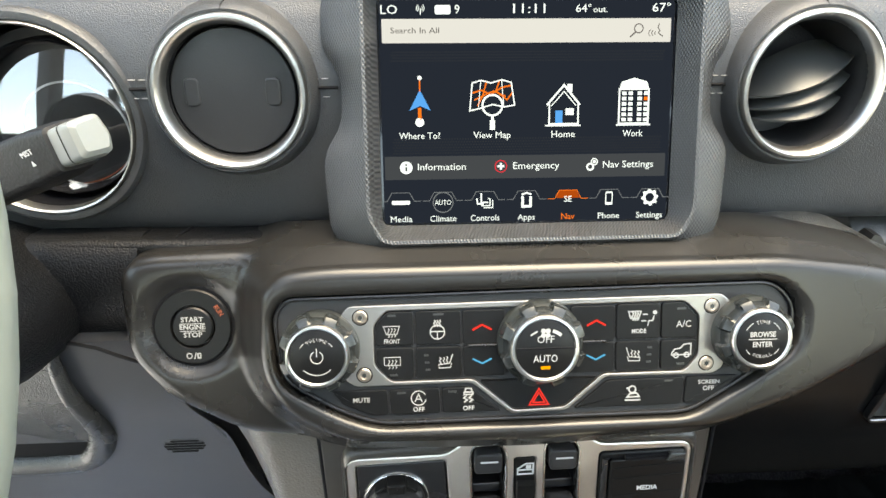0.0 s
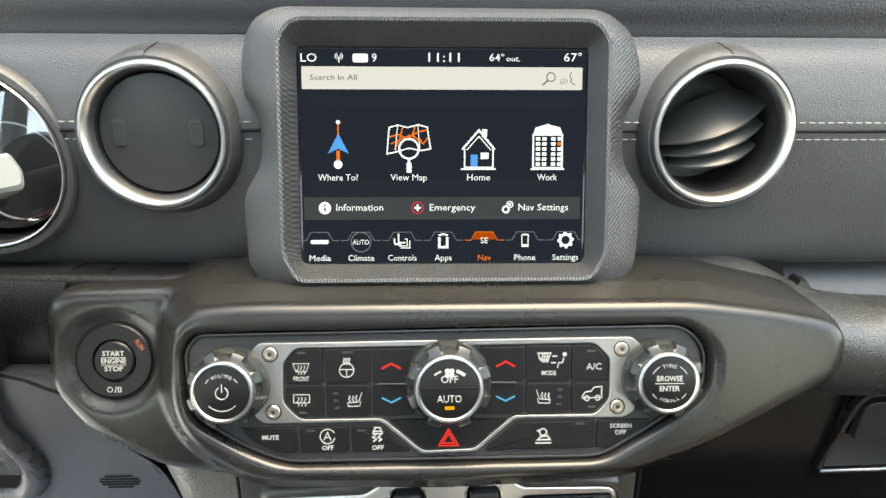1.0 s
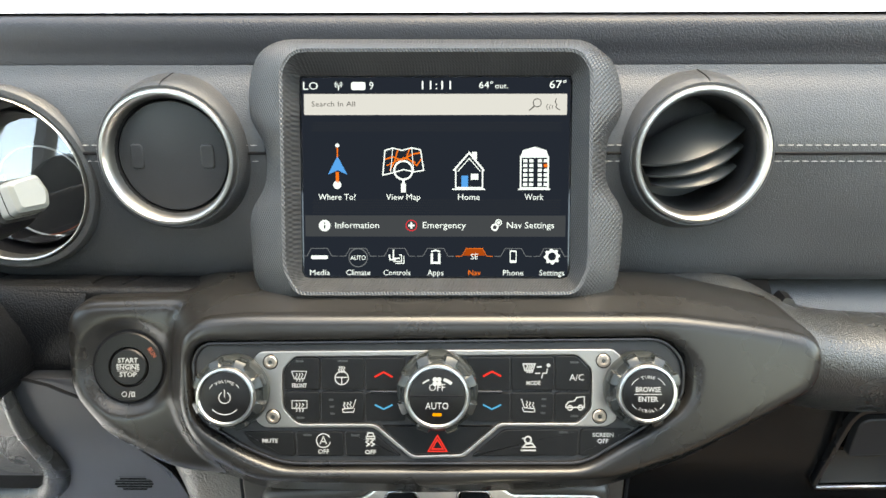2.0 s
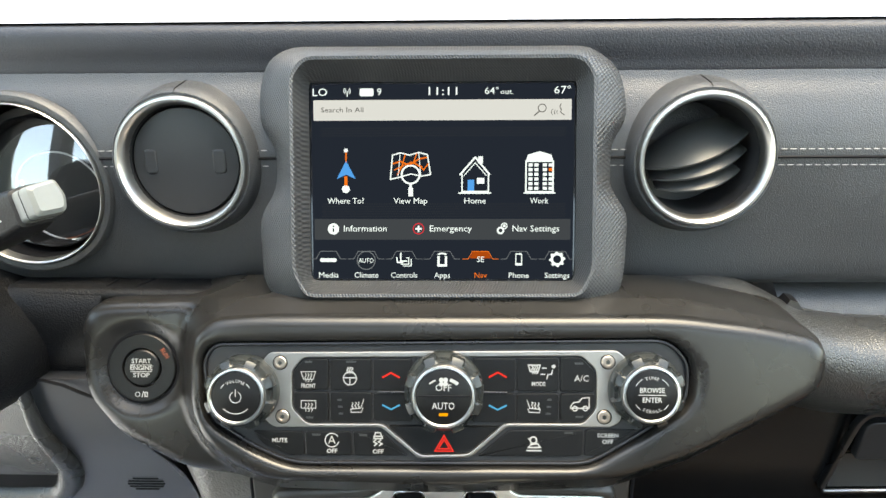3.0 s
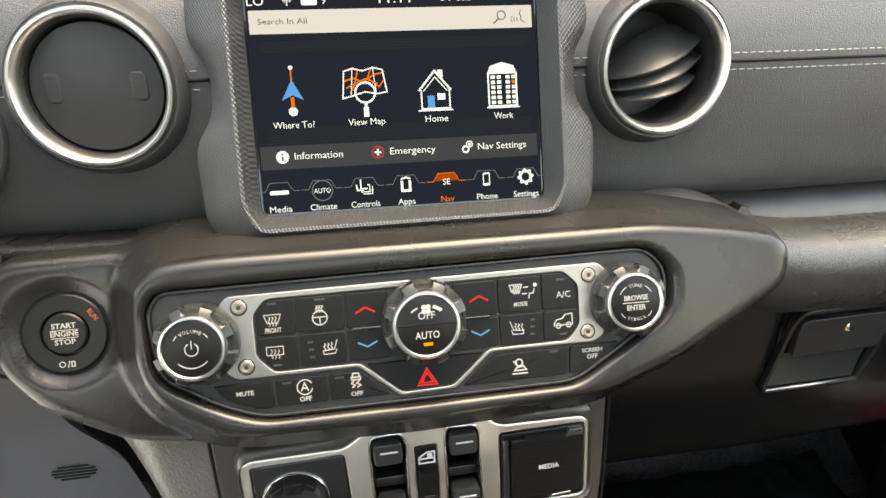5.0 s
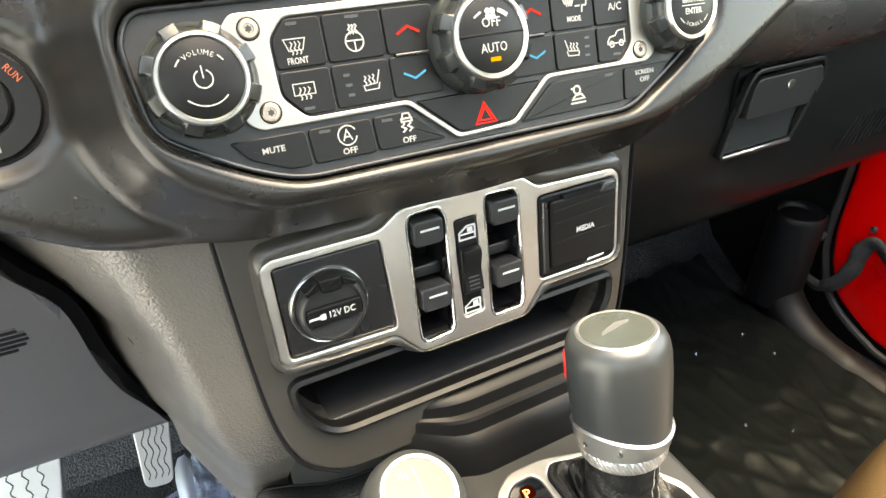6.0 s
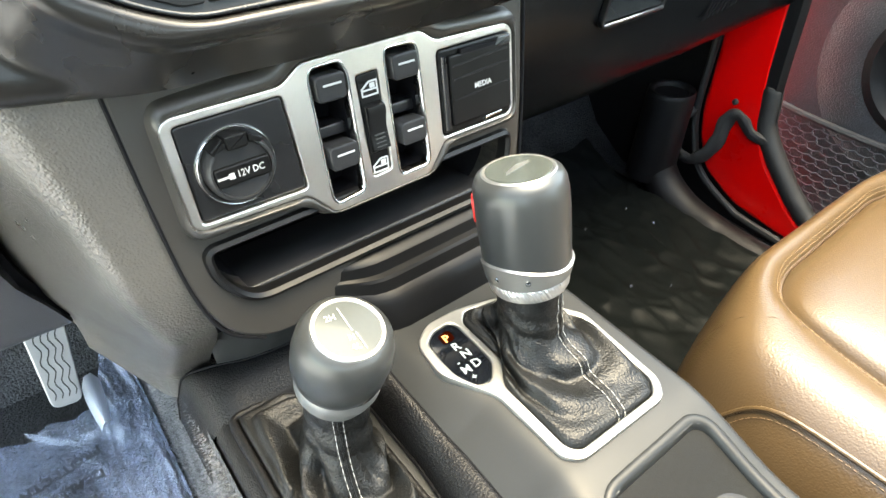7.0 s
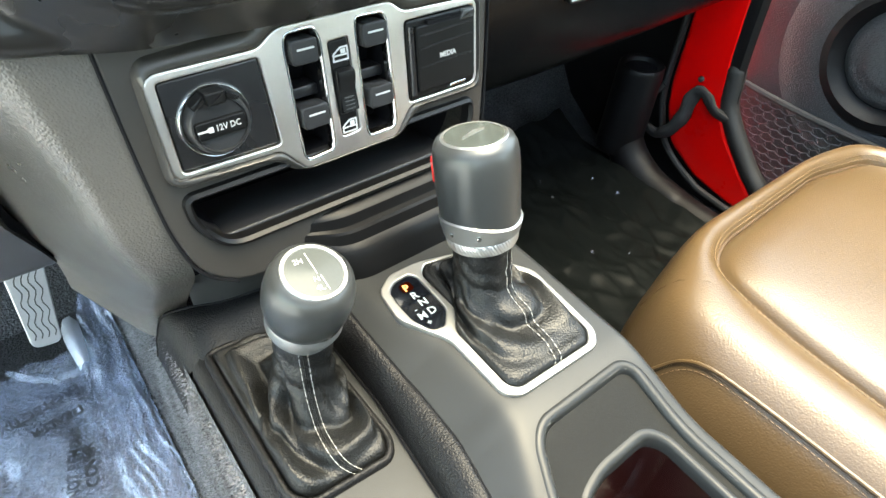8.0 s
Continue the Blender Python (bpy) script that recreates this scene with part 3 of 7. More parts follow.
for z in [0.238 + 0.272 * i / 20 for i in range(21)]:
    v_at = (z - 0.45) / 0.985
    x_in = np.interp(v_at, (-0.19, -0.119, -0.102, -0.070, -0.020, 0.070), (-0.118, -0.1145, -0.1165, -0.1240, -0.1290, -0.1315))
    y_in = np.interp(z, (0.262, 0.290, 0.320, 0.350, 0.385, 0.51), (0.004, -0.014, -0.036, -0.0530, -0.0540, -0.0340))
    x_turn, y_turn = x_in - 0.030 - 0.16 * max(0, v_at + 0.02), y_in + 0.002
    x_end, y_end = np.interp(z, (0.262, 0.284, 0.315, 0.370, 0.412, 0.452, 0.51), (-0.186, -0.190, -0.201, -0.208, -0.212, -0.230, -0.262)), np.interp(z, (0.262, 0.284, 0.412, 0.452, 0.51), (0.097, 0.095, 0.083, 0.070, 0.050))
    p0, p1, p2 = Vector((x_in, y_in)), Vector((x_turn, y_turn)), Vector((x_end, y_end))
    ring = [p0, p0.lerp(p1, 0.4), p0.lerp(p1, 0.7)] + [(p0.lerp(p1, 0.75) * (1 - f) ** 2 + p1 * 2 * f * (1 - f) + p1.lerp(p2, 0.13) * f * f) for f in (0.1, 0.25, 0.4, 0.55, 0.7, 0.85, 1.0)] + [p1.lerp(p2, f) for f in (0.3, 0.5, 0.7, 0.85, 1.0)]
    rows.append([(p.x, p.y, z) for p in ring])
part("stack_flank", loft(rows, closed=False), PEBBLE, dash, "grained flank beside the centre stack")
gap_rows = []
for p in spline([(y, z) for y, z in ((0.003, 0.500), (0.016, 0.458), (0.022, 0.440), (0.042, 0.385), (0.064, 0.320), (0.072, 0.290))], 6):
    wide_ = float(np.interp(p[1], (0.28, 0.32, 0.37, 0.43, 0.46, 0.50), (0.003, 0.0050, 0.0070, 0.0050, 0.0030, 0.0025)))
    gap_rows.append([(knee_edge(p[1]) - 0.002, p[0] + 0.004, p[1]), (knee_edge(p[1]) + wide_, p[0] + 0.010, p[1]), (knee_edge(p[1]) + wide_ - 0.004, p[0] + 0.060, p[1])])
part("flank_joint", loft(gap_rows, closed=False), DARK, dash, "dark curved gap between flank and knee panel")


# ---- air vents and dial ----
def vent(x, z, y, tilt, label, is_shut):
    v = thing("air_vent", label, "air vent", pose(x, y, z, 90 - tilt, 0, 0), group="dash air vents")
    part("collar", lathe([(0.0545, -0.034), (0.0515, -0.022), (0.0485, -0.010), (0.0465, -0.0035), (0.0445, -0.0005), (0.0430, -0.001), (0.0425, -0.006)], 56), LEATHER, v, "leather-wrapped collar with a short seam")
    part("collar_seam", tube([(0.0, 0.0520, -0.0240), (0.0, 0.0506, -0.0185), (0.0, 0.0484, -0.0098), (0.0, 0.0464, -0.0034), (0.0, 0.0440, -0.0006)], 0.0005, 5), DARK, v)
    part("ring", lathe([(0.0430, -0.006), (0.0427, 0.0012), (0.0417, 0.0027), (0.0402, 0.0029), (0.0388, 0.0018), (0.0372, -0.003), (0.0366, -0.0065)], 64), SATINCHROME, v, "satin chrome ring")
    part("barrel", lathe([(0.0367, -0.0060), (0.0358, -0.016), (0.0345, -0.046), (0.0, -0.048)], 48), MATTE, v)
    if is_shut:
        part("shutter", lathe([(0.0357, -0.022), (0.0355, -0.0095), (0.0345, -0.0080), (0.024, -0.0066), (0.0, -0.0060)], 48), MATTE, v, "closed round shutter")
        for s in (-1, 1):
            part("finger_dimple", prism(rect(s * 0.0225 - 0.0044, s * 0.0225 + 0.0044, -0.0078, 0.0084, 0.0034), -0.0088, -0.0058, 0.0012), MATTE, v)
    else:
        for (xa, ya), (xb, yb), sag, depth in (((-0.0335, -0.0085), (0.0325, 0.0150), 0.0055, 0.024), ((-0.0285, -0.0155), (0.0325, 0.0035), 0.0050, 0.020), ((-0.0245, -0.0215), (0.0295, -0.0095), 0.0045, 0.016)):
            rows = []
            for i in range(21):
                s = i / 20
                bow = 4 * s * (1 - s)
                x, y = xa + (xb - xa) * s, ya + (yb - ya) * s - sag * bow
                w = -0.016 + 0.013 * bow
                rows.append([(x, y, w), (x, y + 0.0012, w + 0.0004), (x * 0.97, y + (0.0050 + 0.009 * bow) * depth / 0.024, w - depth * 0.5), (x * 0.92, y + (0.0080 + 0.015 * bow) * depth / 0.024, w - depth), (x * 0.92, y + (0.0060 + 0.013 * bow) * depth / 0.024, w - depth)])
            part("louvre", loft(rows, True, True), GREYPAINT, v, "curved louvre blade", sharp=50)
    return v


vent(-0.1680, 0.6945, 0.0170, 6, "round dash air vent with closed shutter and satin chrome ring", True)
vent(0.1660, 0.6960, 0.0170, 6, "round dash air vent with open louvres and satin chrome ring", False)

dial = thing("instrument_dial", "round instrument dial with thin chrome ring and glossy lens", "gauge", pose(-0.2835, 0.026, 0.6770, 88, 0, 0))
part("bezel", lathe([(0.0625, -0.0060), (0.0618, -0.0010), (0.0602, 0.0008), (0.0575, 0.0010), (0.0560, 0.0000), (0.0552, -0.003)], 64), LEATHER, dial)
part("ring", lathe([(0.0556, -0.004), (0.0554, 0.001), (0.0546, 0.0020), (0.0536, 0.001), (0.0530, -0.006)], 64), SATINCHROME, dial, "thin chrome ring")
part("well", lathe([(0.0535, -0.004), (0.0525, -0.045), (0.0, -0.045)], 48), DARK, dial)
part("dial_face", prism(circle(0.050, 48), -0.044, -0.0275, 0.0005), MATTE, dial)
part("gauge_pod", lathe([(0.0470, -0.030), (0.0468, -0.016), (0.0455, -0.0145), (0.0445, -0.016), (0.0440, -0.026)], 48), DARK, dial, m=pose(0.0050, -0.002, 0))
part("dial_ring", plate([circle(0.033, 40, 0.008, -0.014), circle(0.0318, 40, 0.008, -0.014)], -0.0272, -0.0262, 0.0002), WHITE, dial)
lettering("30", -0.020, -0.004, -0.0264, 0.0048, WHITE, dial)
part("needle_arc", stroke([(0.050 * math.cos(radians(a)), 0.050 * math.sin(radians(a)) + 0.004) for a in range(-110, -40, 6)], 0.0006, -0.0265), ORANGEMARK, dial, "thin orange arc")
lens_rows = []
for i in range(25):
    v_at = -0.0445 + 0.089 * i / 24
    half = math.sqrt(max(0.0, 0.0445 ** 2 - v_at ** 2))
    lens_rows.append([(half * (-1 + j / 10), v_at, -0.0165 - 0.22 * v_at - 1.0 * v_at * v_at - 1.0 * (half * (-1 + j / 10)) ** 2) for j in range(21)])
part("lens", loft(lens_rows, closed=False), clear_lens("dial_glass", 0.22), dial, "curved clear lens", m=pose(0.0050, -0.002, 0))

# ---- steering wheel and stalk ----
wheel = thing("steering_wheel", "grey-black leather steering wheel rim in soft light", "steering wheel", pose(-0.3612, -0.214, 0.705, 68, 0, 0))
part("rim", tube([(0.190 * math.cos(math.tau * i / 72), 0.190 * math.sin(math.tau * i / 72), 0) for i in range(72)], 0.0155, 14, closed=True), material("grey_wheel_leather", (0.15, 0.16, 0.137), 0.42, vary=0.03, wear=-0.1), wheel, "thick wrapped rim")
part("hub", lathe([(0.070, -0.035), (0.072, -0.012), (0.060, 0.002), (0.03, 0.008), (0.0, 0.009)], 36), MATTE, wheel)
for a in (0, 180, 270):
    c, s = math.cos(radians(a)), math.sin(radians(a))
    part("spoke", tube([(0.05 * c, 0.05 * s, -0.018), (0.12 * c, 0.12 * s, -0.014), (0.182 * c, 0.182 * s, -0.003)], [0.020, 0.014, 0.012], 10, flat=0.55), MATTE, wheel)

stalk = thing("wiper_stalk", "black wiper stalk with a pale grey rotary end", "control stalk", look((-0.2165, -0.047, 0.6905), (-0.330, 0.005, 0.640)))
sec = rounded([(-0.0105, -0.009), (0.0075, -0.0105), (0.011, -0.0015), (0.009, 0.010), (-0.009, 0.009)], 0.003)
part("arm", loft([lift([(x * 1.4, y * 1.4) for x, y in sec], -0.125), lift([(x * 1.5, y * 1.5) for x, y in sec], -0.07), lift([(x * 1.38, y * 1.38) for x, y in sec], -0.030), lift([(x * 1.15, y * 1.15) for x, y in sec], -0.0145), lift([(x * 0.93, y * 0.93) for x, y in sec], -0.0135)], True, True), FOOTWELL, stalk)
part("rotary_end", loft([lift([(x * 1.0, y * 1.0) for x, y in sec], -0.0132), lift(sec, -0.004), lift([(x * 0.92, y * 0.92) for x, y in sec], 0.001), lift([(x * 0.7, y * 0.7) for x, y in sec], 0.003)], True, True), PALE, stalk, "pale grey rotary end")
part("end_groove", loft([lift([(x * 1.012, y * 1.012) for x, y in sec], -0.0062), lift([(x * 1.012, y * 1.012) for x, y in sec], -0.0054)], True, True), DARK, stalk)
arm_way = (Vector((-0.2165, -0.047, 0.6905)) - Vector((-0.330, 0.005, 0.640))).normalized()
arm_at = Vector((-0.2165, -0.047, 0.6905)) - arm_way * 0.031
arm_face = Vector((0.49, -0.84, 0.27))
arm_face = (arm_face - arm_way * arm_face.dot(arm_way)).normalized()
arm_up = arm_face.cross(arm_way)
print_m = Matrix((arm_way, arm_up, arm_face)).transposed().to_4x4()
print_m.translation = arm_at + arm_face * 0.0150
lettering("MIST", 0.006, 0.004, 0, 0.0026, WHITE, stalk, width=0.0090, m=stalk.matrix_basis.inverted() @ print_m)
part("mist_mark", prism([(0.0048, -0.0022), (0.0078, -0.0022), (0.0063, 0.0004)], 0, 0.0001, 0), WHITE, stalk, m=stalk.matrix_basis.inverted() @ print_m)


# ---- centre display ----
display = thing("infotainment_display", "lit touchscreen showing navigation menu in knurled grey housing", "touchscreen", pose(0, 0, 0.62, 72, 0, 0))
HALF, TALL = 0.0858, 0.128
outline = [(-0.1115, 0.1420), (-0.0970, 0.1500), (0.0935, 0.1495), (0.1105, 0.1370), (0.1155, 0.1230), (0.1175, 0.1040), (0.1072, 0.0878), (0.1070, 0.0600), (0.1188, 0.0440), (0.1172, 0.0090), (0.1158, -0.0030), (0.1035, -0.0185), (-0.1035, -0.0190), (-0.1162, -0.0010), (-0.1185, 0.0425), (-0.1068, 0.0588), (-0.1065, 0.0840), (-0.1170, 0.1015), (-0.1170, 0.1240)]
outline = rounded(ccw(outline), [0.010, 0.006, 0.008, 0.010, 0.012, 0.006, 0.008, 0.008, 0.008, 0.008, 0.008, 0.008, 0.008, 0.008, 0.008, 0.008, 0.008, 0.010, 0.010], 4)
crest = rounded([(-0.086, -0.0086), (0.087, -0.0080), (0.0952, 0.008), (0.0950, 0.130), (0.086, 0.1404), (-0.085, 0.1404), (-0.0940, 0.130), (-0.0938, 0.008)], 0.006)
screen_edge = rounded([(-HALF, 0), (HALF, 0), (HALF, TALL), (-HALF, TALL)], [0.005, 0.005, 0.002, 0.002])
C = (0.0, 0.066)
P = [polar(p, *C, 200) for p in (outline, inset(ccw(outline), 0.0035), crest, inset(ccw(crest), 0.002), screen_edge)]
mid = [((a[0] * 0.45 + b[0] * 0.55), (a[1] * 0.45 + b[1] * 0.55)) for a, b in zip(P[1], P[2])]
part("housing", loft([lift([(x * 0.9, (y - 0.066) * 0.9 + 0.066) for x, y in P[0]], -0.040), lift(P[0], -0.016), lift(P[0], 0.004), lift(P[1], 0.0085), lift(mid, 0.0150), lift(P[2], 0.0195), lift(P[3], 0.0190), lift([(a[0] * 0.5 + b[0] * 0.5, a[1] * 0.5 + b[1] * 0.5) for a, b in zip(P[3], P[4])], 0.0095), lift(P[4], 0.0022)], True), KNURL, display, "knurled dark grey housing", sharp=30)
glass = part("screen", prism(inset(ccw(screen_edge), -0.0008), -0.004, 0.0010, 0.0), LENS, display, "glossy black glass")
W = 0.0012


def on_screen(name, bm, mat, label="", parent=None):
    return part(name, bm, mat, parent or glass, label)


def bars(items, w, thick=0.0001):
    bm = bmesh.new()
    for pts in items:
        prism(pts, w, w + thick, 0, bm=bm)
    return bm


on_screen("backdrop_glow", bars([rect(-0.0846, 0.0846, 0.0012, 0.1268, 0.003)], 0.0010), LITBLACK, "dark menu ground lifted bluish for reflections on the glass")
mesh_dots = bmesh.new()
for v0, v1 in ((0.042, 0.052), (0.094, 0.102)):
    for r in range(int((v1 - v0) / 0.0016)):
        for c in range(100):
            x, y = -0.078 + c * 0.00158 + (r % 2) * 0.0008, v0 + r * 0.0016
            prism([(x - 0.0005, y), (x, y - 0.0005), (x + 0.0005, y), (x, y + 0.0005)], 0.00112, 0.00116, 0, bm=mesh_dots, back=False)
on_screen("dot_pattern", mesh_dots, glow("screen_dot", (0.035, 0.040, 0.050), 0.7), "faint honeycomb pattern")
on_screen("search_bar", bars([rect(-0.0832, 0.0828, 0.1037, 0.1168, 0.0006)], W), LITGREY, "pale grey search bar")
SCREENINK = glow("screen_ink", (0.16, 0.15, 0.15), 0.6)
lettering("Search In All", -0.0645, 0.1104, W + 0.00012, 0.0032, SCREENINK, glass, width=0.0275)
lens_icon = plate([circle(0.0028, 20, 0.0640, 0.1112), circle(0.0022, 20, 0.0640, 0.1112)], W + 0.00012, W + 0.0002, 0.00001)
stroke([(0.0622, 0.1092), (0.0592, 0.1066)], 0.0008, W + 0.00012, 0.0001, bm=lens_icon)
on_screen("search_icon", lens_icon, SCREENINK)
voice = stroke([(0.0760, 0.1138), (0.0752, 0.1118), (0.0764, 0.1100), (0.0756, 0.1088), (0.0768, 0.1076), (0.0782, 0.1068)], 0.0005, W + 0.00012, 0.0001)
for k in range(3):
    stroke([(0.0750 - 0.0012 * k + 0.0018 * math.cos(radians(a)) * (0.6 + 0.3 * k) - 0.0005, 0.1086 + 0.0018 * math.sin(radians(a)) * (0.6 + 0.3 * k)) for a in range(125, 240, 15)], 0.0004, W + 0.00012, 0.0001, bm=voice)
on_screen("voice_icon", voice, SCREENINK)
lettering("LO", -0.0790, 0.1216, W, 0.0048, LIT, glass, width=0.0094)
bar_name = bars([rect(-0.0532, -0.0442, 0.1192, 0.1242, 0.0012)], W)
on_screen("channel_mark", bar_name, LIT, "plain white bar in place of a channel name")
lettering("9", -0.0405, 0.1217, W, 0.0046, LIT, glass)
mast = stroke([(-0.0612, 0.1192), (-0.0612, 0.1222)], 0.0006, W)
for r in (0.0012, 0.0022):
    for a0 in (-50, 130):
        stroke([(-0.0612 + r * math.cos(radians(a0 + a)), 0.1226 + r * math.sin(radians(a0 + a))) for a in range(0, 110, 20)], 0.0004, W, bm=mast)
on_screen("signal_icon", mast, LIT)
lettering("11:11", 0.0005, 0.1220, W, 0.0052, LIT, glass, width=0.0184)
lettering("64°", 0.0318, 0.1221, W, 0.0042, LIT, glass, width=0.0088)
lettering("out.", 0.0415, 0.1216, W, 0.0032, LIT, glass, width=0.0082)
lettering("67°", 0.0770, 0.1224, W, 0.0048, LIT, glass, width=0.0106)

# where to
pin = stroke([(-0.0624, 0.0836), (-0.0624, 0.0770)], 0.0008, W)
stroke([(-0.0626, 0.0672), (-0.0626, 0.0620)], 0.0020, W, bm=pin)
icon = on_screen("destination_icon", pin, LITORANGE, "orange route line")
on_screen("arrow", bars([[(-0.0624, 0.0780), (-0.0562, 0.0662), (-0.0624, 0.0690)], [(-0.0624, 0.0780), (-0.0624, 0.0690), (-0.0686, 0.0662)]], W + 0.0001), LITBLUE, "blue arrow", icon)
on_screen("pin_dot", bars([circle(0.0013, 14, -0.0624, 0.0846)], W + 0.0001), LIT, "white dot", icon)
on_screen("pin_dot", bars([circle(0.0026, 18, -0.0627, 0.0597)], W + 0.0001), LIT, "white dot", icon)
# map
sheet = stroke([(-0.0322, 0.0815), (-0.0272, 0.0830), (-0.0212, 0.0815), (-0.0152, 0.0832), (-0.0096, 0.0818), (-0.0076, 0.0690), (-0.0135, 0.0680), (-0.0205, 0.0694), (-0.0280, 0.0672), (-0.0336, 0.0660)], 0.0008, W, closed=True)
stroke([(-0.0272, 0.0830), (-0.0286, 0.0680)], 0.0005, W, bm=sheet), stroke([(-0.0152, 0.0832), (-0.0140, 0.0690)], 0.0005, W, bm=sheet)
icon = on_screen("map_icon", sheet, LIT, "white folded map")
roads = stroke([(-0.0318, 0.0760), (-0.0270, 0.0775), (-0.0215, 0.0750), (-0.0150, 0.0790), (-0.0100, 0.0800)], 0.0009, W)
stroke([(-0.0290, 0.0690), (-0.0262, 0.0740), (-0.0240, 0.0820)], 0.0008, W, bm=roads), stroke([(-0.0165, 0.0825), (-0.0185, 0.0770), (-0.0120, 0.0720), (-0.0090, 0.0760)], 0.0008, W, bm=roads), stroke([(-0.0310, 0.0720), (-0.0200, 0.0770), (-0.0130, 0.0740)], 0.0007, W, bm=roads)
on_screen("roads", roads, LITORANGE, "orange roads", icon)
lens_icon = plate([circle(0.0064, 32, -0.0205, 0.0690), circle(0.0052, 32, -0.0205, 0.0690)], W + 0.0001, W + 0.0002, 0.00001)
stroke([(-0.0205, 0.0622), (-0.0205, 0.0590)], 0.0016, W + 0.0001, bm=lens_icon), stroke([(-0.0205, 0.0595), (-0.0205, 0.0560)], 0.0030, W + 0.0001, bm=lens_icon)
on_screen("magnifier", lens_icon, LIT, "white magnifying glass", icon)
# home
house = stroke([(0.0116, 0.0690), (0.0213, 0.0800), (0.0305, 0.0690)], 0.0012, W)
stroke([(0.0128, 0.0688), (0.0128, 0.0580), (0.0298, 0.0580), (0.0298, 0.0688)], 0.0009, W, bm=house)
stroke([(0.0108, 0.0570), (0.0312, 0.0570)], 0.0009, W, bm=house)
stroke([(0.0142, 0.0684), (0.0213, 0.0764), (0.0284, 0.0684)], 0.0006, W, bm=house)
prism(rect(0.0232, 0.0262, 0.0760, 0.0806), W, W + 0.0001, 0, bm=house), prism(rect(0.0224, 0.0272, 0.0630, 0.0668), W, W + 0.0001, 0, bm=house)
icon = on_screen("home_icon", house, LIT, "white house")
on_screen("door_mark", bars([rect(0.0164, 0.0206, 0.0584, 0.0656)], W + 0.0001), LITBLUE, "blue door", icon)
# work
tower = stroke([(0.0540, 0.0774), (0.0540, 0.0578), (0.0714, 0.0578), (0.0714, 0.0774)], 0.0010, W, closed=True)
prism([(0.0540, 0.0780), (0.0714, 0.0780), (0.0702, 0.0816), (0.0627, 0.0838), (0.0552, 0.0816)], W, W + 0.0001, 0, bm=tower)
stroke([(0.0528, 0.0570), (0.0726, 0.0570)], 0.0009, W, bm=tower)
for r in range(6):
    for c in range(4):
        if (r, c) != (1, 3):
            x, y = 0.0556 + c * 0.0038 + (0.0016 if c > 1 else 0), 0.0760 - r * 0.0030
            prism(rect(x, x + 0.0026, y - 0.0020, y), W, W + 0.0001, 0, bm=tower)
icon = on_screen("work_icon", tower, LIT, "white office block")
on_screen("lit_window", bars([rect(0.0686, 0.0712, 0.0710, 0.0730)], W + 0.0001), LITORANGE, "orange window", icon)
for body, x, wide in (("Where To?", -0.0628, 0.0238), ("View Map", -0.0206, 0.0218), ("Home", 0.0211, 0.0138), ("Work", 0.0626, 0.0120)):
    lettering(body, x, 0.0519, W, 0.0038, LIT, glass, width=wide)
on_screen("menu_band", bars([rect(-0.0835, 0.0829, 0.0268, 0.0403, 0.0004)], 0.00114), LITBAND, "dark grey menu band")
on_screen("info_disc", plate([circle(0.0037, 24, -0.0711, 0.0338), rect(-0.0716, -0.0706, 0.0318, 0.0342), rect(-0.0716, -0.0706, 0.0350, 0.0360)], W, W + 0.0001, 0.00001), LIT)
on_screen("help_disc", plate([circle(0.0037, 24, -0.0155, 0.0339), circle(0.0031, 24, -0.0155, 0.0339)], W, W + 0.0001, 0.00001), LITRED, "red ring")
on_screen("help_cross", bars([rect(-0.0175, -0.0135, 0.0333, 0.0345), rect(-0.0161, -0.0149, 0.0319, 0.0359)], W + 0.0001), LIT)
gears = plate([circle(0.0024, 18, 0.0378, 0.0328), circle(0.0013, 16, 0.0378, 0.0328)], W, W + 0.0001, 0.00001)
prism(circle(0.0010, 12, 0.0402, 0.0358), W, W + 0.0001, 0, bm=gears)
for a in range(0, 360, 15):
    stroke([(0.0402 + 0.0018 * math.cos(radians(a)), 0.0358 + 0.0018 * math.sin(radians(a))), (0.0402 + 0.0018 * math.cos(radians(a + 15)), 0.0358 + 0.0018 * math.sin(radians(a + 15)))], 0.0006, W, bm=gears)
on_screen("gears_icon", gears, LIT)
for body, x, wide in (("Information", -0.0503, 0.0280), ("Emergency", 0.0053, 0.0275), ("Nav Settings", 0.0605, 0.0302)):
    lettering(body, x, 0.0339, W, 0.0040, LIT, glass, width=wide)
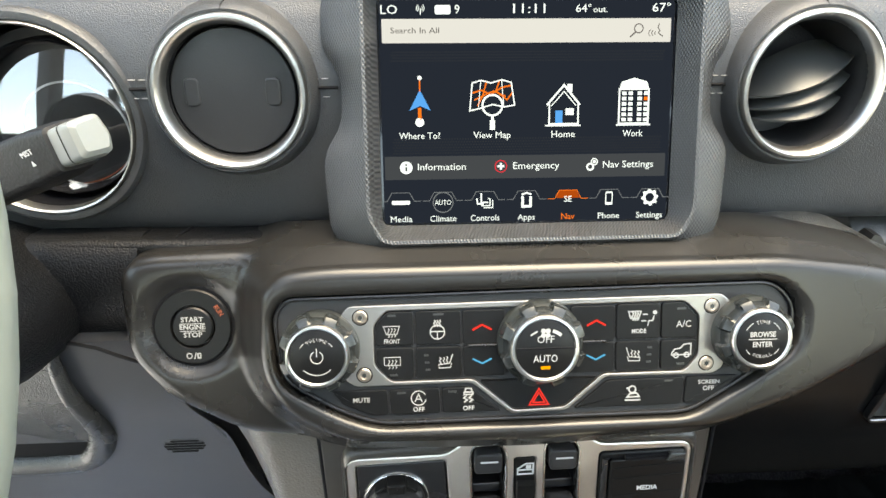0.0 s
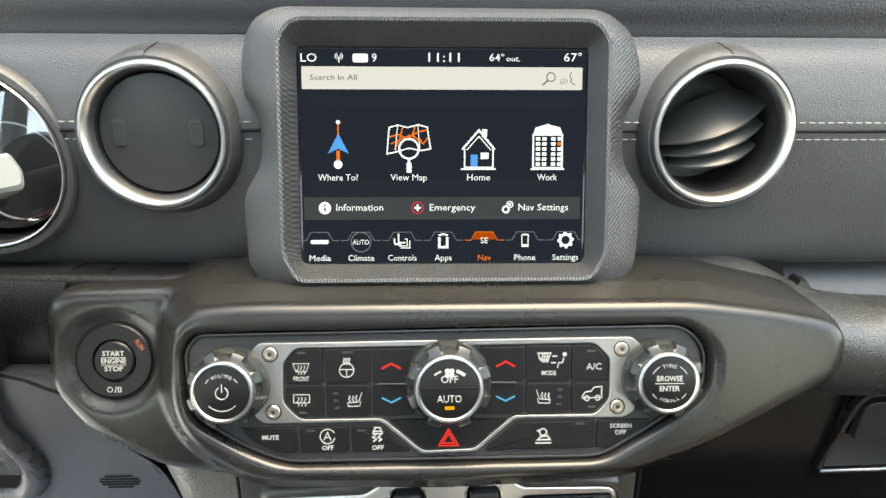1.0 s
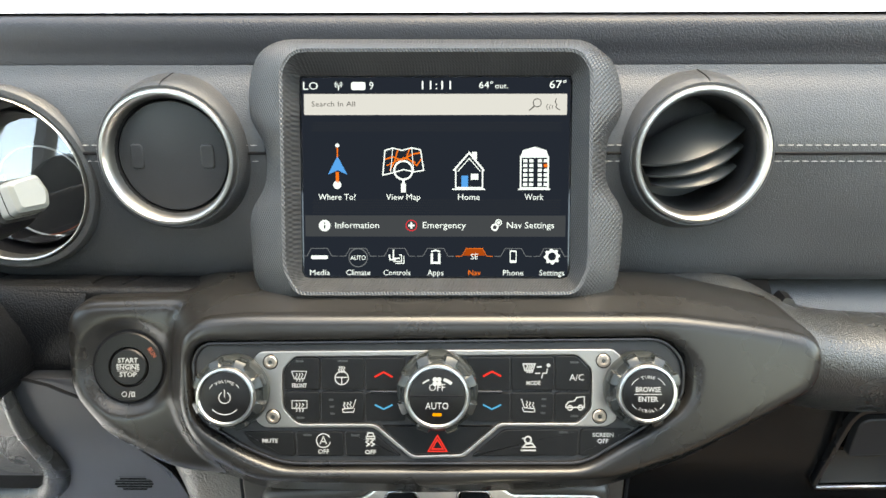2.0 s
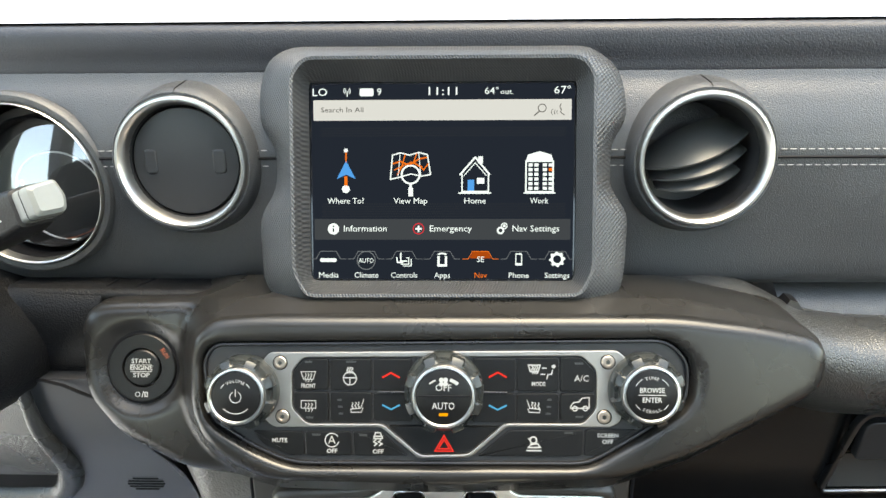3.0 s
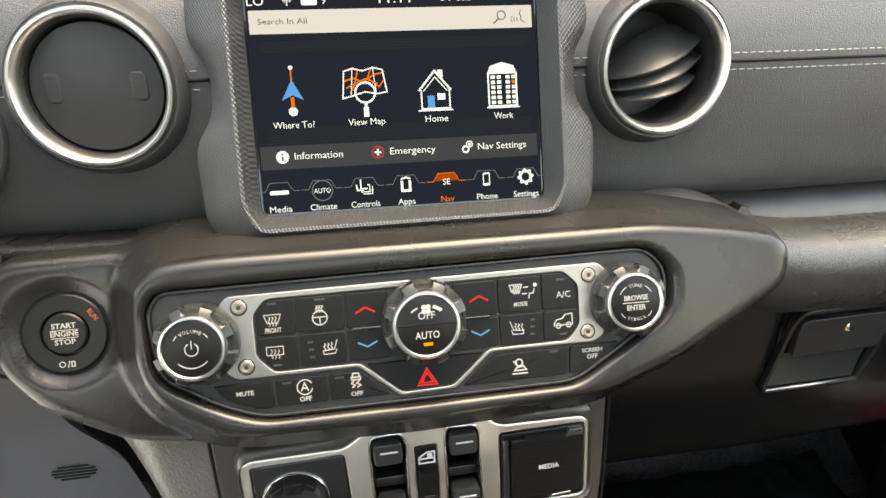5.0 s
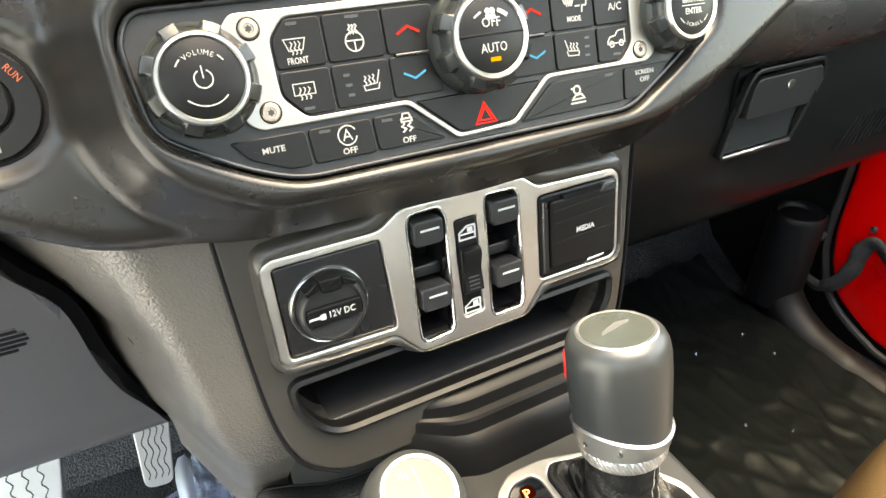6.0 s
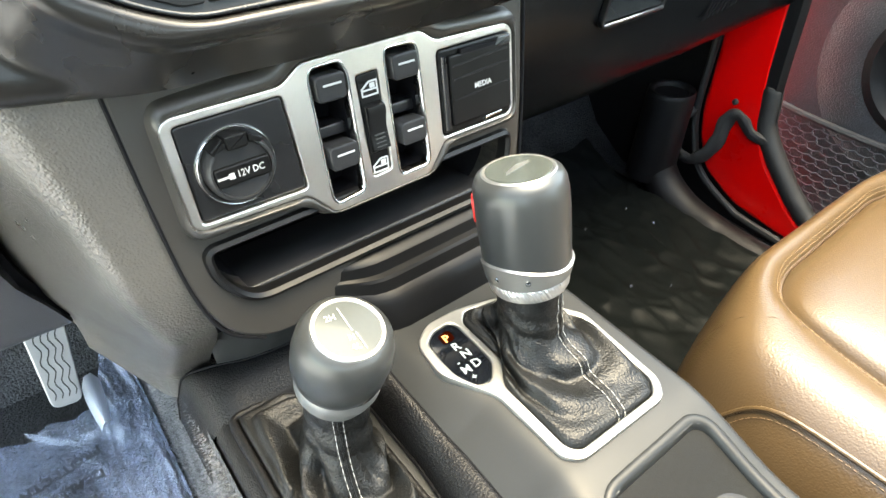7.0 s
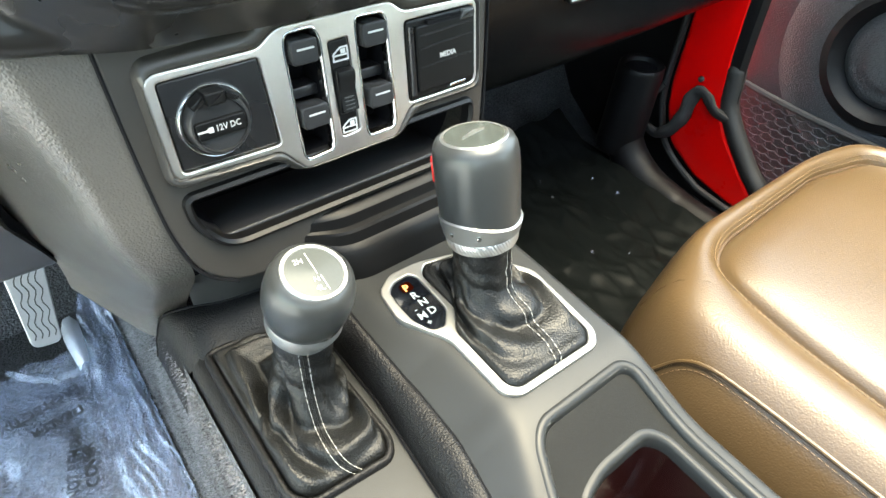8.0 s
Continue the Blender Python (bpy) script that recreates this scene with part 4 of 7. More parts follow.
for k, (body, wide) in enumerate((("Media", 0.0128), ("Climate", 0.0156), ("Controls", 0.0172), ("Apps", 0.0104), ("Nav", 0.0080), ("Phone", 0.0130), ("Settings", 0.0160))):
    x = -0.0747 + k * 0.02488
    on_screen("tab_line", stroke([(x - 0.0118, 0.0142), (x - 0.0080, 0.0142), (x - 0.0052, 0.0192), (x + 0.0052, 0.0192), (x + 0.0080, 0.0142), (x + 0.0118, 0.0142)], 0.0004, W), LITORANGE if body == "Nav" else LITDIM)
    lettering(body, x, 0.0034, W, 0.0036, LITORANGE if body == "Nav" else LIT, glass, width=wide)
    if k == 0:
        on_screen("tab_icon", bars([rect(x - 0.0054, x + 0.0054, 0.0122, 0.0146, 0.0008)], W), LIT, "plain white bar in place of a logo")
    elif k == 1:
        on_screen("tab_icon", plate([circle(0.0062, 24, x, 0.0132), circle(0.0056, 24, x, 0.0132)], W, W + 0.0001, 0.00001), LITDIM)
        lettering("AUTO", x, 0.0130, W + 0.0001, 0.0030, LIT, glass, width=0.0098)
    elif k == 2:
        bm = stroke([(x - 0.0048, 0.0150), (x - 0.0044, 0.0120), (x - 0.0010, 0.0118)], 0.0009, W)
        stroke([(x - 0.0022, 0.0180), (x - 0.0022, 0.0128), (x + 0.0016, 0.0128)], 0.0009, W, bm=bm), stroke([(x + 0.0018, 0.0150), (x + 0.0030, 0.0150), (x + 0.0030, 0.0108), (x - 0.0020, 0.0108)], 0.0006, W, bm=bm), stroke([(x + 0.0046, 0.0140), (x + 0.0046, 0.0096), (x - 0.0006, 0.0096)], 0.0006, W, bm=bm)
        on_screen("tab_icon", bm, LIT)
    elif k == 3:
        bm = stroke([(x - 0.0024, 0.0156), (x - 0.0024, 0.0100), (x + 0.0024, 0.0100), (x + 0.0024, 0.0156)], 0.0015, W)
        stroke([(x - 0.0026, 0.0172), (x, 0.0180), (x + 0.0026, 0.0172)], 0.0010, W, bm=bm)
        on_screen("tab_icon", bm, LIT)
    elif k == 4:
        on_screen("tab_glow", bars([[(x - 0.0070, 0.0146), (x + 0.0070, 0.0146), (x + 0.0050, 0.0190), (x - 0.0050, 0.0190)]], W - 0.00003), glow("screen_ember", (0.45, 0.07, 0.01), 0.8))
        lettering("SE", x, 0.0138, W + 0.0001, 0.0036, LIT, glass)
    elif k == 5:
        on_screen("tab_icon", plate([rect(x - 0.0022, x + 0.0022, 0.0100, 0.0180, 0.0008), rect(x - 0.0016, x + 0.0016, 0.0116, 0.0170)], W, W + 0.0001, 0.00001), LIT)
    else:
        gear = [(x + (0.0052 if i % 4 < 2 else 0.0042) * math.cos(math.tau * i / 32), 0.0141 + (0.0052 if i % 4 < 2 else 0.0042) * math.sin(math.tau * i / 32)) for i in range(32)]
        on_screen("tab_icon", plate([gear, circle(0.0026, 20, x, 0.0141)], W, W + 0.0001, 0.00001), LIT)

# ---- trim panel with start button ----
HV = pose(0, -0.049, 0.570, 70, 0, 0)
trim = thing("dash_trim", "satin bronze-grey trim panel wrapping the climate controls", "dash trim", HV)
hole = rounded(ccw([(-0.1475, 0.0175), (-0.1400, 0.0285), (0.1370, 0.0320), (0.1505, 0.0185), (0.1500, -0.0080), (0.1200, -0.0290), (0.0900, -0.0470), (-0.0905, -0.0480), (-0.1125, -0.0395), (-0.1440, -0.0200)]), 0.010, 4)
bulge = rounded(ccw([(-0.152, 0.030), (-0.140, 0.0415), (-0.115, 0.0440), (0.140, 0.0445), (0.190, 0.0385), (0.222, 0.0320), (0.230, 0.0240), (0.2275, 0.0020), (0.155, -0.0370), (0.106, -0.0540), (0.000, -0.0585), (-0.108, -0.0560), (-0.142, -0.0370), (-0.1535, -0.0130)]), 0.012, 4)
outer = rounded(ccw([(-0.2445, 0.0350), (-0.2370, 0.0460), (-0.2265, 0.0500), (-0.165, 0.0520), (-0.12, 0.0540), (0.15, 0.0540), (0.2220, 0.0385), (0.2340, 0.0270), (0.2320, -0.0020), (0.160, -0.0460), (0.108, -0.0700), (0.000, -0.0740), (-0.114, -0.0720), (-0.175, -0.0640), (-0.2190, -0.0410), (-0.2420, -0.0140)]), 0.012, 4)
TC, NT = (0.0, -0.006), 520
H_, B_, O_ = (polar(p, *TC, NT) for p in (hole, bulge, outer))


def blend(a, b, f):
    return [(p[0] + (q[0] - p[0]) * f, p[1] + (q[1] - p[1]) * f) for p, q in zip(a, b)]


def inside(points, pts):
    """Signed distance of each point to an outline, plus inside."""
    p = np.array(points, dtype=float)
    a = np.array(pts, dtype=float)
    b = np.roll(a, -1, axis=0)
    d, q = (b - a)[None], p[:, None] - a[None]
    s = np.clip((q * d).sum(2) / np.maximum((d * d).sum(2), 1e-12), 0, 1)
    gap = np.sqrt(((q - d * s[..., None]) ** 2).sum(2)).min(1)
    up = (a[None, :, 1] > p[:, None, 1]) != (b[None, :, 1] > p[:, None, 1])
    cross = a[None, :, 0] + (p[:, None, 1] - a[None, :, 1]) * (b - a)[None, :, 0] / np.where(np.abs((b - a)[None, :, 1]) < 1e-12, 1e-12, (b - a)[None, :, 1])
    odd = (up & (p[:, None, 0] < cross)).sum(1) % 2 == 1
    return np.where(odd, gap, -gap)


def rolled(d, r):
    """Height under a rounded edge of radius r at the distance d inside it."""
    t = np.clip(r - d, 0, r)
    return -(r - np.sqrt(np.maximum(r * r - t * t, 0.0)))


SB = (-0.2015, 0.0045)


def trim_height(points):
    p = np.array(points, dtype=float)
    in_b, in_o, in_h = inside(points, bulge), inside(points, outer), -inside(points, hole)
    face = 0.0070 + rolled(in_b + 0.001, 0.0075) - 1.5 * np.maximum(0, -0.001 - in_b) + 0.9 * rolled(in_h, 0.0045)
    low = -0.0285 + rolled(in_o, 0.011)
    k = 0.0045
    h = np.clip(0.5 + 0.5 * (face - low) / k, 0, 1)
    w = low + (face - low) * h + k * h * (1 - h)
    d = np.hypot(p[:, 0] - SB[0], p[:, 1] - SB[1])
    s = np.clip((0.0335 - d) / 0.0095, 0, 1)
    return w - 0.0050 * s * s * (3 - 2 * s)


levels = [blend(H_, B_, f) for f in (0.0, 0.05, 0.12, 0.2, 0.3, 0.42, 0.55, 0.66, 0.76, 0.84, 0.9, 0.95)] + [blend(B_, O_, f) for f in (0.0, 0.05, 0.1, 0.15, 0.2, 0.25, 0.3, 0.35, 0.4, 0.45, 0.5, 0.55, 0.6, 0.65, 0.7, 0.75, 0.8, 0.85, 0.9, 0.94, 0.97, 0.99, 1.0)]
rings = [lift(H_, -0.014)]
for level in levels:
    rings.append([(x, y, float(w)) for (x, y), w in zip(level, trim_height(level))])
rings.append([(x * 1.004, y + (0.012 if y > 0 else 0.004), w - 0.040) for x, y, w in rings[-1]])
trim_mesh = loft(rings)
bmesh.ops.delete(trim_mesh, geom=[f for f in trim_mesh.faces if (f.calc_center_median().xy - Vector(SB)).length < 0.0205], context="FACES")
part("panel", trim_mesh, SATIN, trim, "satin painted panel with rolled edges", sharp=75)
part("start_well", plate([circle(0.0248, 56), circle(0.0225, 56)], -0.0008, 0.0003, 0.0001), DARK, trim, "dark gap round the button", m=pose(*SB, -0.0333))

starter = thing("start_button", "round black engine start stop push button", "push button", HV @ pose(-0.2015, 0.0045, -0.0350))
part("surround", lathe([(0.0232, -0.006), (0.0230, 0.0030), (0.0222, 0.0038), (0.0135, 0.0036), (0.0128, 0.0026), (0.0126, 0.0)], 48, False, False), BUTTON, starter)
cap = part("cap", lathe([(0.0122, 0.0), (0.0121, 0.0034), (0.0112, 0.0042), (0.0, 0.0044)], 40), BUTTON, starter)
for body, v, wide in (("START", 0.0046, 0.0132), ("ENGINE", 0.0000, 0.0150), ("STOP", -0.0048, 0.0112)):
    lettering(body, 0, v, 0.0045, 0.0030, MARK, cap, width=wide, bold=0.02)
part("rule", bars([rect(-0.0074, 0.0074, 0.0020, 0.0024), rect(-0.0074, 0.0074, -0.0025, -0.0021)], 0.0045), MARK, cap)
lettering("RUN", 0.0158, 0.0098, 0.0040, 0.0030, ORANGEMARK, starter, width=0.0068, turn=-56)
glyphs = plate([circle(0.0018, 16, -0.003, -0.0178), circle(0.0013, 16, -0.003, -0.0178)], 0.0038, 0.0039, 0.00001)
stroke([(0.0000, -0.0196), (0.0010, -0.0160)], 0.0005, 0.0038, bm=glyphs), stroke([(0.0020, -0.0192), (0.0020, -0.0164), (0.0036, -0.0164), (0.0036, -0.0192)], 0.0006, 0.0038, bm=glyphs, closed=True)
part("symbol", glyphs, MARK, starter)

# ---- climate controls ----
hvac = thing("climate_control_panel", "black climate control panel with brushed steel plate and three rotary knobs", "control panel", HV)
base = inset(ccw(hole), 0.0009)
part("base", prism(base, -0.012, 0.0004, 0.0012), MATTE, hvac)
part("rim", plate([base, inset(base, 0.0022)], -0.003, 0.0026, 0.0009), GLOSS, hvac, "thin glossy rim")
steel = ccw([(-0.1095, 0.0165), (-0.1045, 0.0222), (0.1062, 0.0242), (0.1125, 0.0185), (0.1085, -0.0190), (0.1025, -0.0226), (0.0400, -0.0226), (0.0180, -0.0416), (-0.0140, -0.0426), (-0.0366, -0.0236), (-0.1020, -0.0240), (-0.1075, -0.0200)])
inner = ccw([(-0.0840, 0.0190), (0.0850, 0.0206), (0.0938, 0.0120), (0.0938, -0.0115), (0.0860, -0.0204), (0.0385, -0.0206), (0.0165, -0.0396), (-0.0128, -0.0406), (-0.0354, -0.0214), (-0.0820, -0.0216), (-0.0912, -0.0120), (-0.0912, 0.0110)])
part("faceplate", plate([rounded(steel, 0.0025, 3), rounded(inner, 0.003, 3)], -0.001, 0.0026, 0.0006), DULLSTEEL, hvac, "brushed steel faceplate")
for x, y in ((-0.0982, 0.0158), (0.1005, 0.0172), (0.0985, -0.0162), (-0.0968, -0.0172)):
    part("bolt_seat", plate([circle(0.0046, 24, x, y), circle(0.0039, 24, x, y)], 0.0022, 0.0029, 0.0002), DARK, hvac, "dark gap round the bolt")
    bolt = part("bolt", lathe([(0.0040, 0.002), (0.0040, 0.0030), (0.0034, 0.0036), (0.0022, 0.0037), (0.0019, 0.0033), (0.0, 0.0032)], 20), BRONZE, hvac, "domed steel bolt", m=pose(x, y, 0))
    part("bolt_socket", prism([(0.0016 * (1.0 if i % 2 else 0.62) * math.cos(math.tau * i / 12), 0.0016 * (1.0 if i % 2 else 0.62) * math.sin(math.tau * i / 12)) for i in range(12)], 0.0026, 0.0035, 0), SKIRT, bolt, "dark star socket")


def button(pts, symbols=(), label="", w=0.0019):
    b_ = part("button", prism(inset(ccw(rounded(ccw(pts), 0.0024, 3)), 0.00035), -0.001, w, 0.0005), BUTTON, hvac, label)
    for name, bm, mat in symbols:
        part(name, bm, mat, b_)
    return b_


BW = 0.00205
TOPV, MIDV, LOWV = 0.0186, -0.0016, -0.0204


def lamp(x, y, wide=0.0046, mat=None):
    return ("indicator", bars([rect(x - wide / 2, x + wide / 2, y - 0.0006, y + 0.0006, 0.0003)], BW), mat or GREYPAINT)


def lines(*runs, width=0.0005, w=BW):
    bm = bmesh.new()
    for run in runs:
        stroke(run, width * 0.82, w, bm=bm)
    return bm


def ring_line(x, y, r, width=0.0005, a0=0, a1=360, n=24):
    return [(x + r * math.cos(radians(a0 + (a1 - a0) * i / n)), y + r * math.sin(radians(a0 + (a1 - a0) * i / n))) for i in range(n + 1)]


def wavy(x, y, h):
    return [(x + 0.0005 * math.sin(i * 1.6), y + h * i / 6) for i in range(7)]


def seat_icon(x, y, s=1.0, flip=1):
    return lines([(x + flip * 0.0040 * s, y + 0.0042 * s), (x + flip * 0.0022 * s, y - 0.0010 * s), (x - flip * 0.0040 * s, y - 0.0016 * s), (x - flip * 0.0036 * s, y - 0.0036 * s), (x + flip * 0.0026 * s, y - 0.0034 * s), (x + flip * 0.0034 * s, y - 0.0010 * s)], wavy(x - flip * 0.003 * s, y - 0.0012 * s, 0.0036 * s), wavy(x - flip * 0.001 * s, y - 0.0012 * s, 0.0036 * s), wavy(x + flip * 0.0008 * s, y - 0.0008 * s, 0.0036 * s), width=0.00055)


front = lines([(-0.0856, 0.0102), (-0.0766, 0.0102), (-0.0782, 0.0056), (-0.0840, 0.0056), (-0.0856, 0.0102)], wavy(-0.0828, 0.0040, 0.0050), wavy(-0.0811, 0.0040, 0.0050), wavy(-0.0794, 0.0040, 0.0050))
b_ = button([(-0.0905, 0.0105), (-0.0905, MIDV), (-0.0686, MIDV), (-0.0686, TOPV), (-0.0838, TOPV)], [("symbol", front, MARK), lamp(-0.0809, 0.0162)], "front defrost button")
lettering("FRONT", -0.0811, 0.0014, BW, 0.0025, MARK, b_, width=0.0088, bold=0.02)
wheel_icon = lines(ring_line(-0.0556, 0.0062, 0.0040), [(-0.0594, 0.0066), (-0.0518, 0.0066)], [(-0.0556, 0.0060), (-0.0556, 0.0024)], wavy(-0.0570, 0.0094, 0.0036), wavy(-0.0556, 0.0094, 0.0036), wavy(-0.0542, 0.0094, 0.0036), width=0.0007)
button(rect(-0.0684, -0.0420, MIDV, TOPV), [("symbol", wheel_icon, MARK), lamp(-0.0550, 0.0164, 0.0060)], "heated wheel button")
up = lines([(-0.0356, 0.0070), (-0.0305, 0.0098), (-0.0254, 0.0070)], width=0.0013)
button([(-0.0418, MIDV), (-0.0190, MIDV), (-0.0170, TOPV), (-0.0418, TOPV)], [("symbol", up, REDMARK)], "temperature up button")
dn = lines([(-0.0356, -0.0100), (-0.0305, -0.0126), (-0.0254, -0.0100)], width=0.0012)
button([(-0.0418, LOWV), (-0.0170, LOWV), (-0.0190, MIDV - 0.0004), (-0.0418, MIDV - 0.0004)], [("symbol", dn, BLUEMARK)], "temperature down button")
part("split_bar", prism(rect(-0.0385, -0.0175, -0.0028, -0.0012, 0.0007), 0.0, 0.0030, 0.0006), GLOSS, hvac)
rear_icon = lines([(-0.0856, -0.0076), (-0.0766, -0.0076), (-0.0766, -0.0122), (-0.0856, -0.0122), (-0.0856, -0.0076)], wavy(-0.0830, -0.0142, 0.0050), wavy(-0.0811, -0.0142, 0.0050), wavy(-0.0792, -0.0142, 0.0050))
button([(-0.0905, MIDV - 0.0004), (-0.0905, -0.0115), (-0.0822, LOWV - 0.0006), (-0.0686, LOWV - 0.0006), (-0.0686, MIDV - 0.0004)], [("symbol", rear_icon, MARK), lamp(-0.0805, -0.0180)], "rear defrost button")
button(rect(-0.0684, -0.0420, LOWV - 0.0004, MIDV - 0.0004), [("symbol", seat_icon(-0.0512, -0.0110), MARK), lamp(-0.0620, -0.0070, 0.0028), lamp(-0.0616, -0.0112, 0.0028), lamp(-0.0612, -0.0154, 0.0028)], "heated seat button")
up = lines([(0.0293, 0.0076), (0.0344, 0.0104), (0.0395, 0.0076)], width=0.0013)
button([(0.0210, MIDV), (0.0455, MIDV), (0.0455, TOPV + 0.0006), (0.0190, TOPV + 0.0006)], [("symbol", up, REDMARK)], "temperature up button")
dn = lines([(0.0293, -0.0098), (0.0344, -0.0124), (0.0395, -0.0098)], width=0.0012)
button([(0.0190, LOWV), (0.0455, LOWV), (0.0455, MIDV - 0.0004), (0.0210, MIDV - 0.0004)], [("symbol", dn, BLUEMARK)], "temperature down button")
part("split_bar", prism(rect(0.0200, 0.0405, -0.0026, -0.0010, 0.0007), 0.0, 0.0030, 0.0006), GLOSS, hvac)
mode_icon = lines([(0.0528, 0.0150), (0.0600, 0.0150), (0.0586, 0.0110), (0.0540, 0.0110), (0.0528, 0.0150)], wavy(0.0552, 0.0098, 0.0046), wavy(0.0566, 0.0098, 0.0046), wavy(0.0580, 0.0098, 0.0046), [(0.0612, 0.0132), (0.0636, 0.0132)], [(0.0604, 0.0094), (0.0628, 0.0094)], [(0.0674, 0.0120), (0.0668, 0.0094), (0.0646, 0.0094), (0.0640, 0.0066)], width=0.0008)
prism(circle(0.0012, 12, 0.0680, 0.0142), BW, BW + 0.0002, 0, bm=mode_icon)
b_ = button(rect(0.0457, 0.0716, MIDV, TOPV + 0.0010), [("symbol", mode_icon, MARK)], "airflow mode button")
lettering("MODE", 0.0590, 0.0034, BW, 0.0024, MARK, b_, width=0.0082, bold=0.02)
b_ = button([(0.0718, MIDV), (0.0934, MIDV), (0.0934, 0.0112), (0.0848, TOPV + 0.0014), (0.0718, TOPV + 0.0014)], [lamp(0.0834, 0.0160, 0.0052)], "air conditioning button")
lettering("A/C", 0.0850, 0.0068, BW, 0.0038, MARK, b_, width=0.0086)
button(rect(0.0457, 0.0716, LOWV + 0.0002, MIDV - 0.0004), [("symbol", seat_icon(0.0560, -0.0104, 1.0, -1), MARK), lamp(0.0656, -0.0062, 0.0028), lamp(0.0653, -0.0104, 0.0028), lamp(0.0650, -0.0146, 0.0028)], "heated seat button")
car_icon = lines([(0.0785, -0.0100), (0.0800, -0.0078), (0.0835, -0.0072), (0.0852, -0.0050), (0.0895, -0.0046), (0.0895, -0.0110), (0.0785, -0.0112), (0.0785, -0.0100)], ring_line(0.0810, -0.0114, 0.0014, n=12), ring_line(0.0872, -0.0112, 0.0014, n=12), width=0.0008)
button([(0.0718, MIDV - 0.0004), (0.0718, LOWV + 0.0004), (0.0852, LOWV + 0.0004), (0.0934, -0.0108), (0.0934, MIDV - 0.0004)], [("symbol", car_icon, MARK), lamp(0.0838, -0.0164, 0.0046)], "recirculation button")
b_ = button([(-0.1165, -0.0262), (-0.0842, -0.0262), (-0.0834, -0.0418), (-0.0935, -0.0418), (-0.1090, -0.0352)], [], "mute button")
lettering("MUTE", -0.0990, -0.0322, BW, 0.0025, MARK, b_, width=0.0094, bold=0.02)
eco = lines(ring_line(-0.0668, -0.0318, 0.0042, a0=30, a1=345), [(-0.0688, -0.0338), (-0.0669, -0.0294), (-0.0650, -0.0338)], [(-0.0680, -0.0324), (-0.0658, -0.0324)], width=0.0007)
b_ = button([(-0.0838, -0.0262), (-0.0548, -0.0260), (-0.0540, -0.0416), (-0.0830, -0.0418)], [("symbol", eco, MARK), lamp(-0.0764, -0.0285, 0.0050)], "engine stop-start off button")
lettering("OFF", -0.0668, -0.0386, BW, 0.0026, MARK, b_, width=0.0066, bold=0.02)
skid = lines([(-0.0406, -0.0292), (-0.0400, -0.0270), (-0.0370, -0.0270), (-0.0364, -0.0292)], [(-0.0410, -0.0292), (-0.0360, -0.0292), (-0.0360, -0.0306), (-0.0410, -0.0306), (-0.0410, -0.0292)], [(-0.0398, -0.0314), (-0.0412, -0.0326), (-0.0392, -0.0338), (-0.0408, -0.0350)], [(-0.0368, -0.0314), (-0.0382, -0.0326), (-0.0362, -0.0338), (-0.0378, -0.0350)], width=0.0009)
b_ = button([(-0.0544, -0.0260), (-0.0376, -0.0258), (-0.0190, -0.0414), (-0.0536, -0.0416)], [("symbol", skid, MARK), lamp(-0.0476, -0.0286, 0.0050)], "stability control off button")
lettering("OFF", -0.0385, -0.0388, BW, 0.0026, MARK, b_, width=0.0066, bold=0.02)
haz = lines([(-0.0038, -0.0380), (0.0074, -0.0380), (0.0018, -0.0284), (-0.0038, -0.0380)], [(-0.0016, -0.0366), (0.0052, -0.0366), (0.0018, -0.0308), (-0.0016, -0.0366)], width=0.0009)
button([(-0.0330, -0.0222), (0.0366, -0.0222), (0.0158, -0.0392), (-0.0122, -0.0402)], [("symbol", haz, REDMARK)], "hazard warning button")
hill = lines([(0.0520, -0.0372), (0.0606, -0.0372)], [(0.0540, -0.0300), (0.0528, -0.0300)], ring_line(0.0560, -0.0308, 0.0020, n=14), [(0.0530, -0.0354), (0.0548, -0.0334), (0.0586, -0.0330), (0.0602, -0.0352), (0.0530, -0.0354)], width=0.0010)
button([(0.0414, -0.0246), (0.0870, -0.0240), (0.0858, -0.0410), (0.0214, -0.0414)], [("symbol", hill, MARK), lamp(0.0772, -0.0262, 0.0052)], "hill descent button")
b_ = button([(0.0874, -0.0240), (0.1190, -0.0238), (0.1120, -0.0320), (0.0960, -0.0405), (0.0862, -0.0408)], [], "screen off button")
lettering("SCREEN", 0.1010, -0.0278, BW, 0.0023, MARK, b_, width=0.0126, bold=0.02)
lettering("OFF", 0.1008, -0.0316, BW, 0.0026, MARK, b_, width=0.0066, bold=0.02)


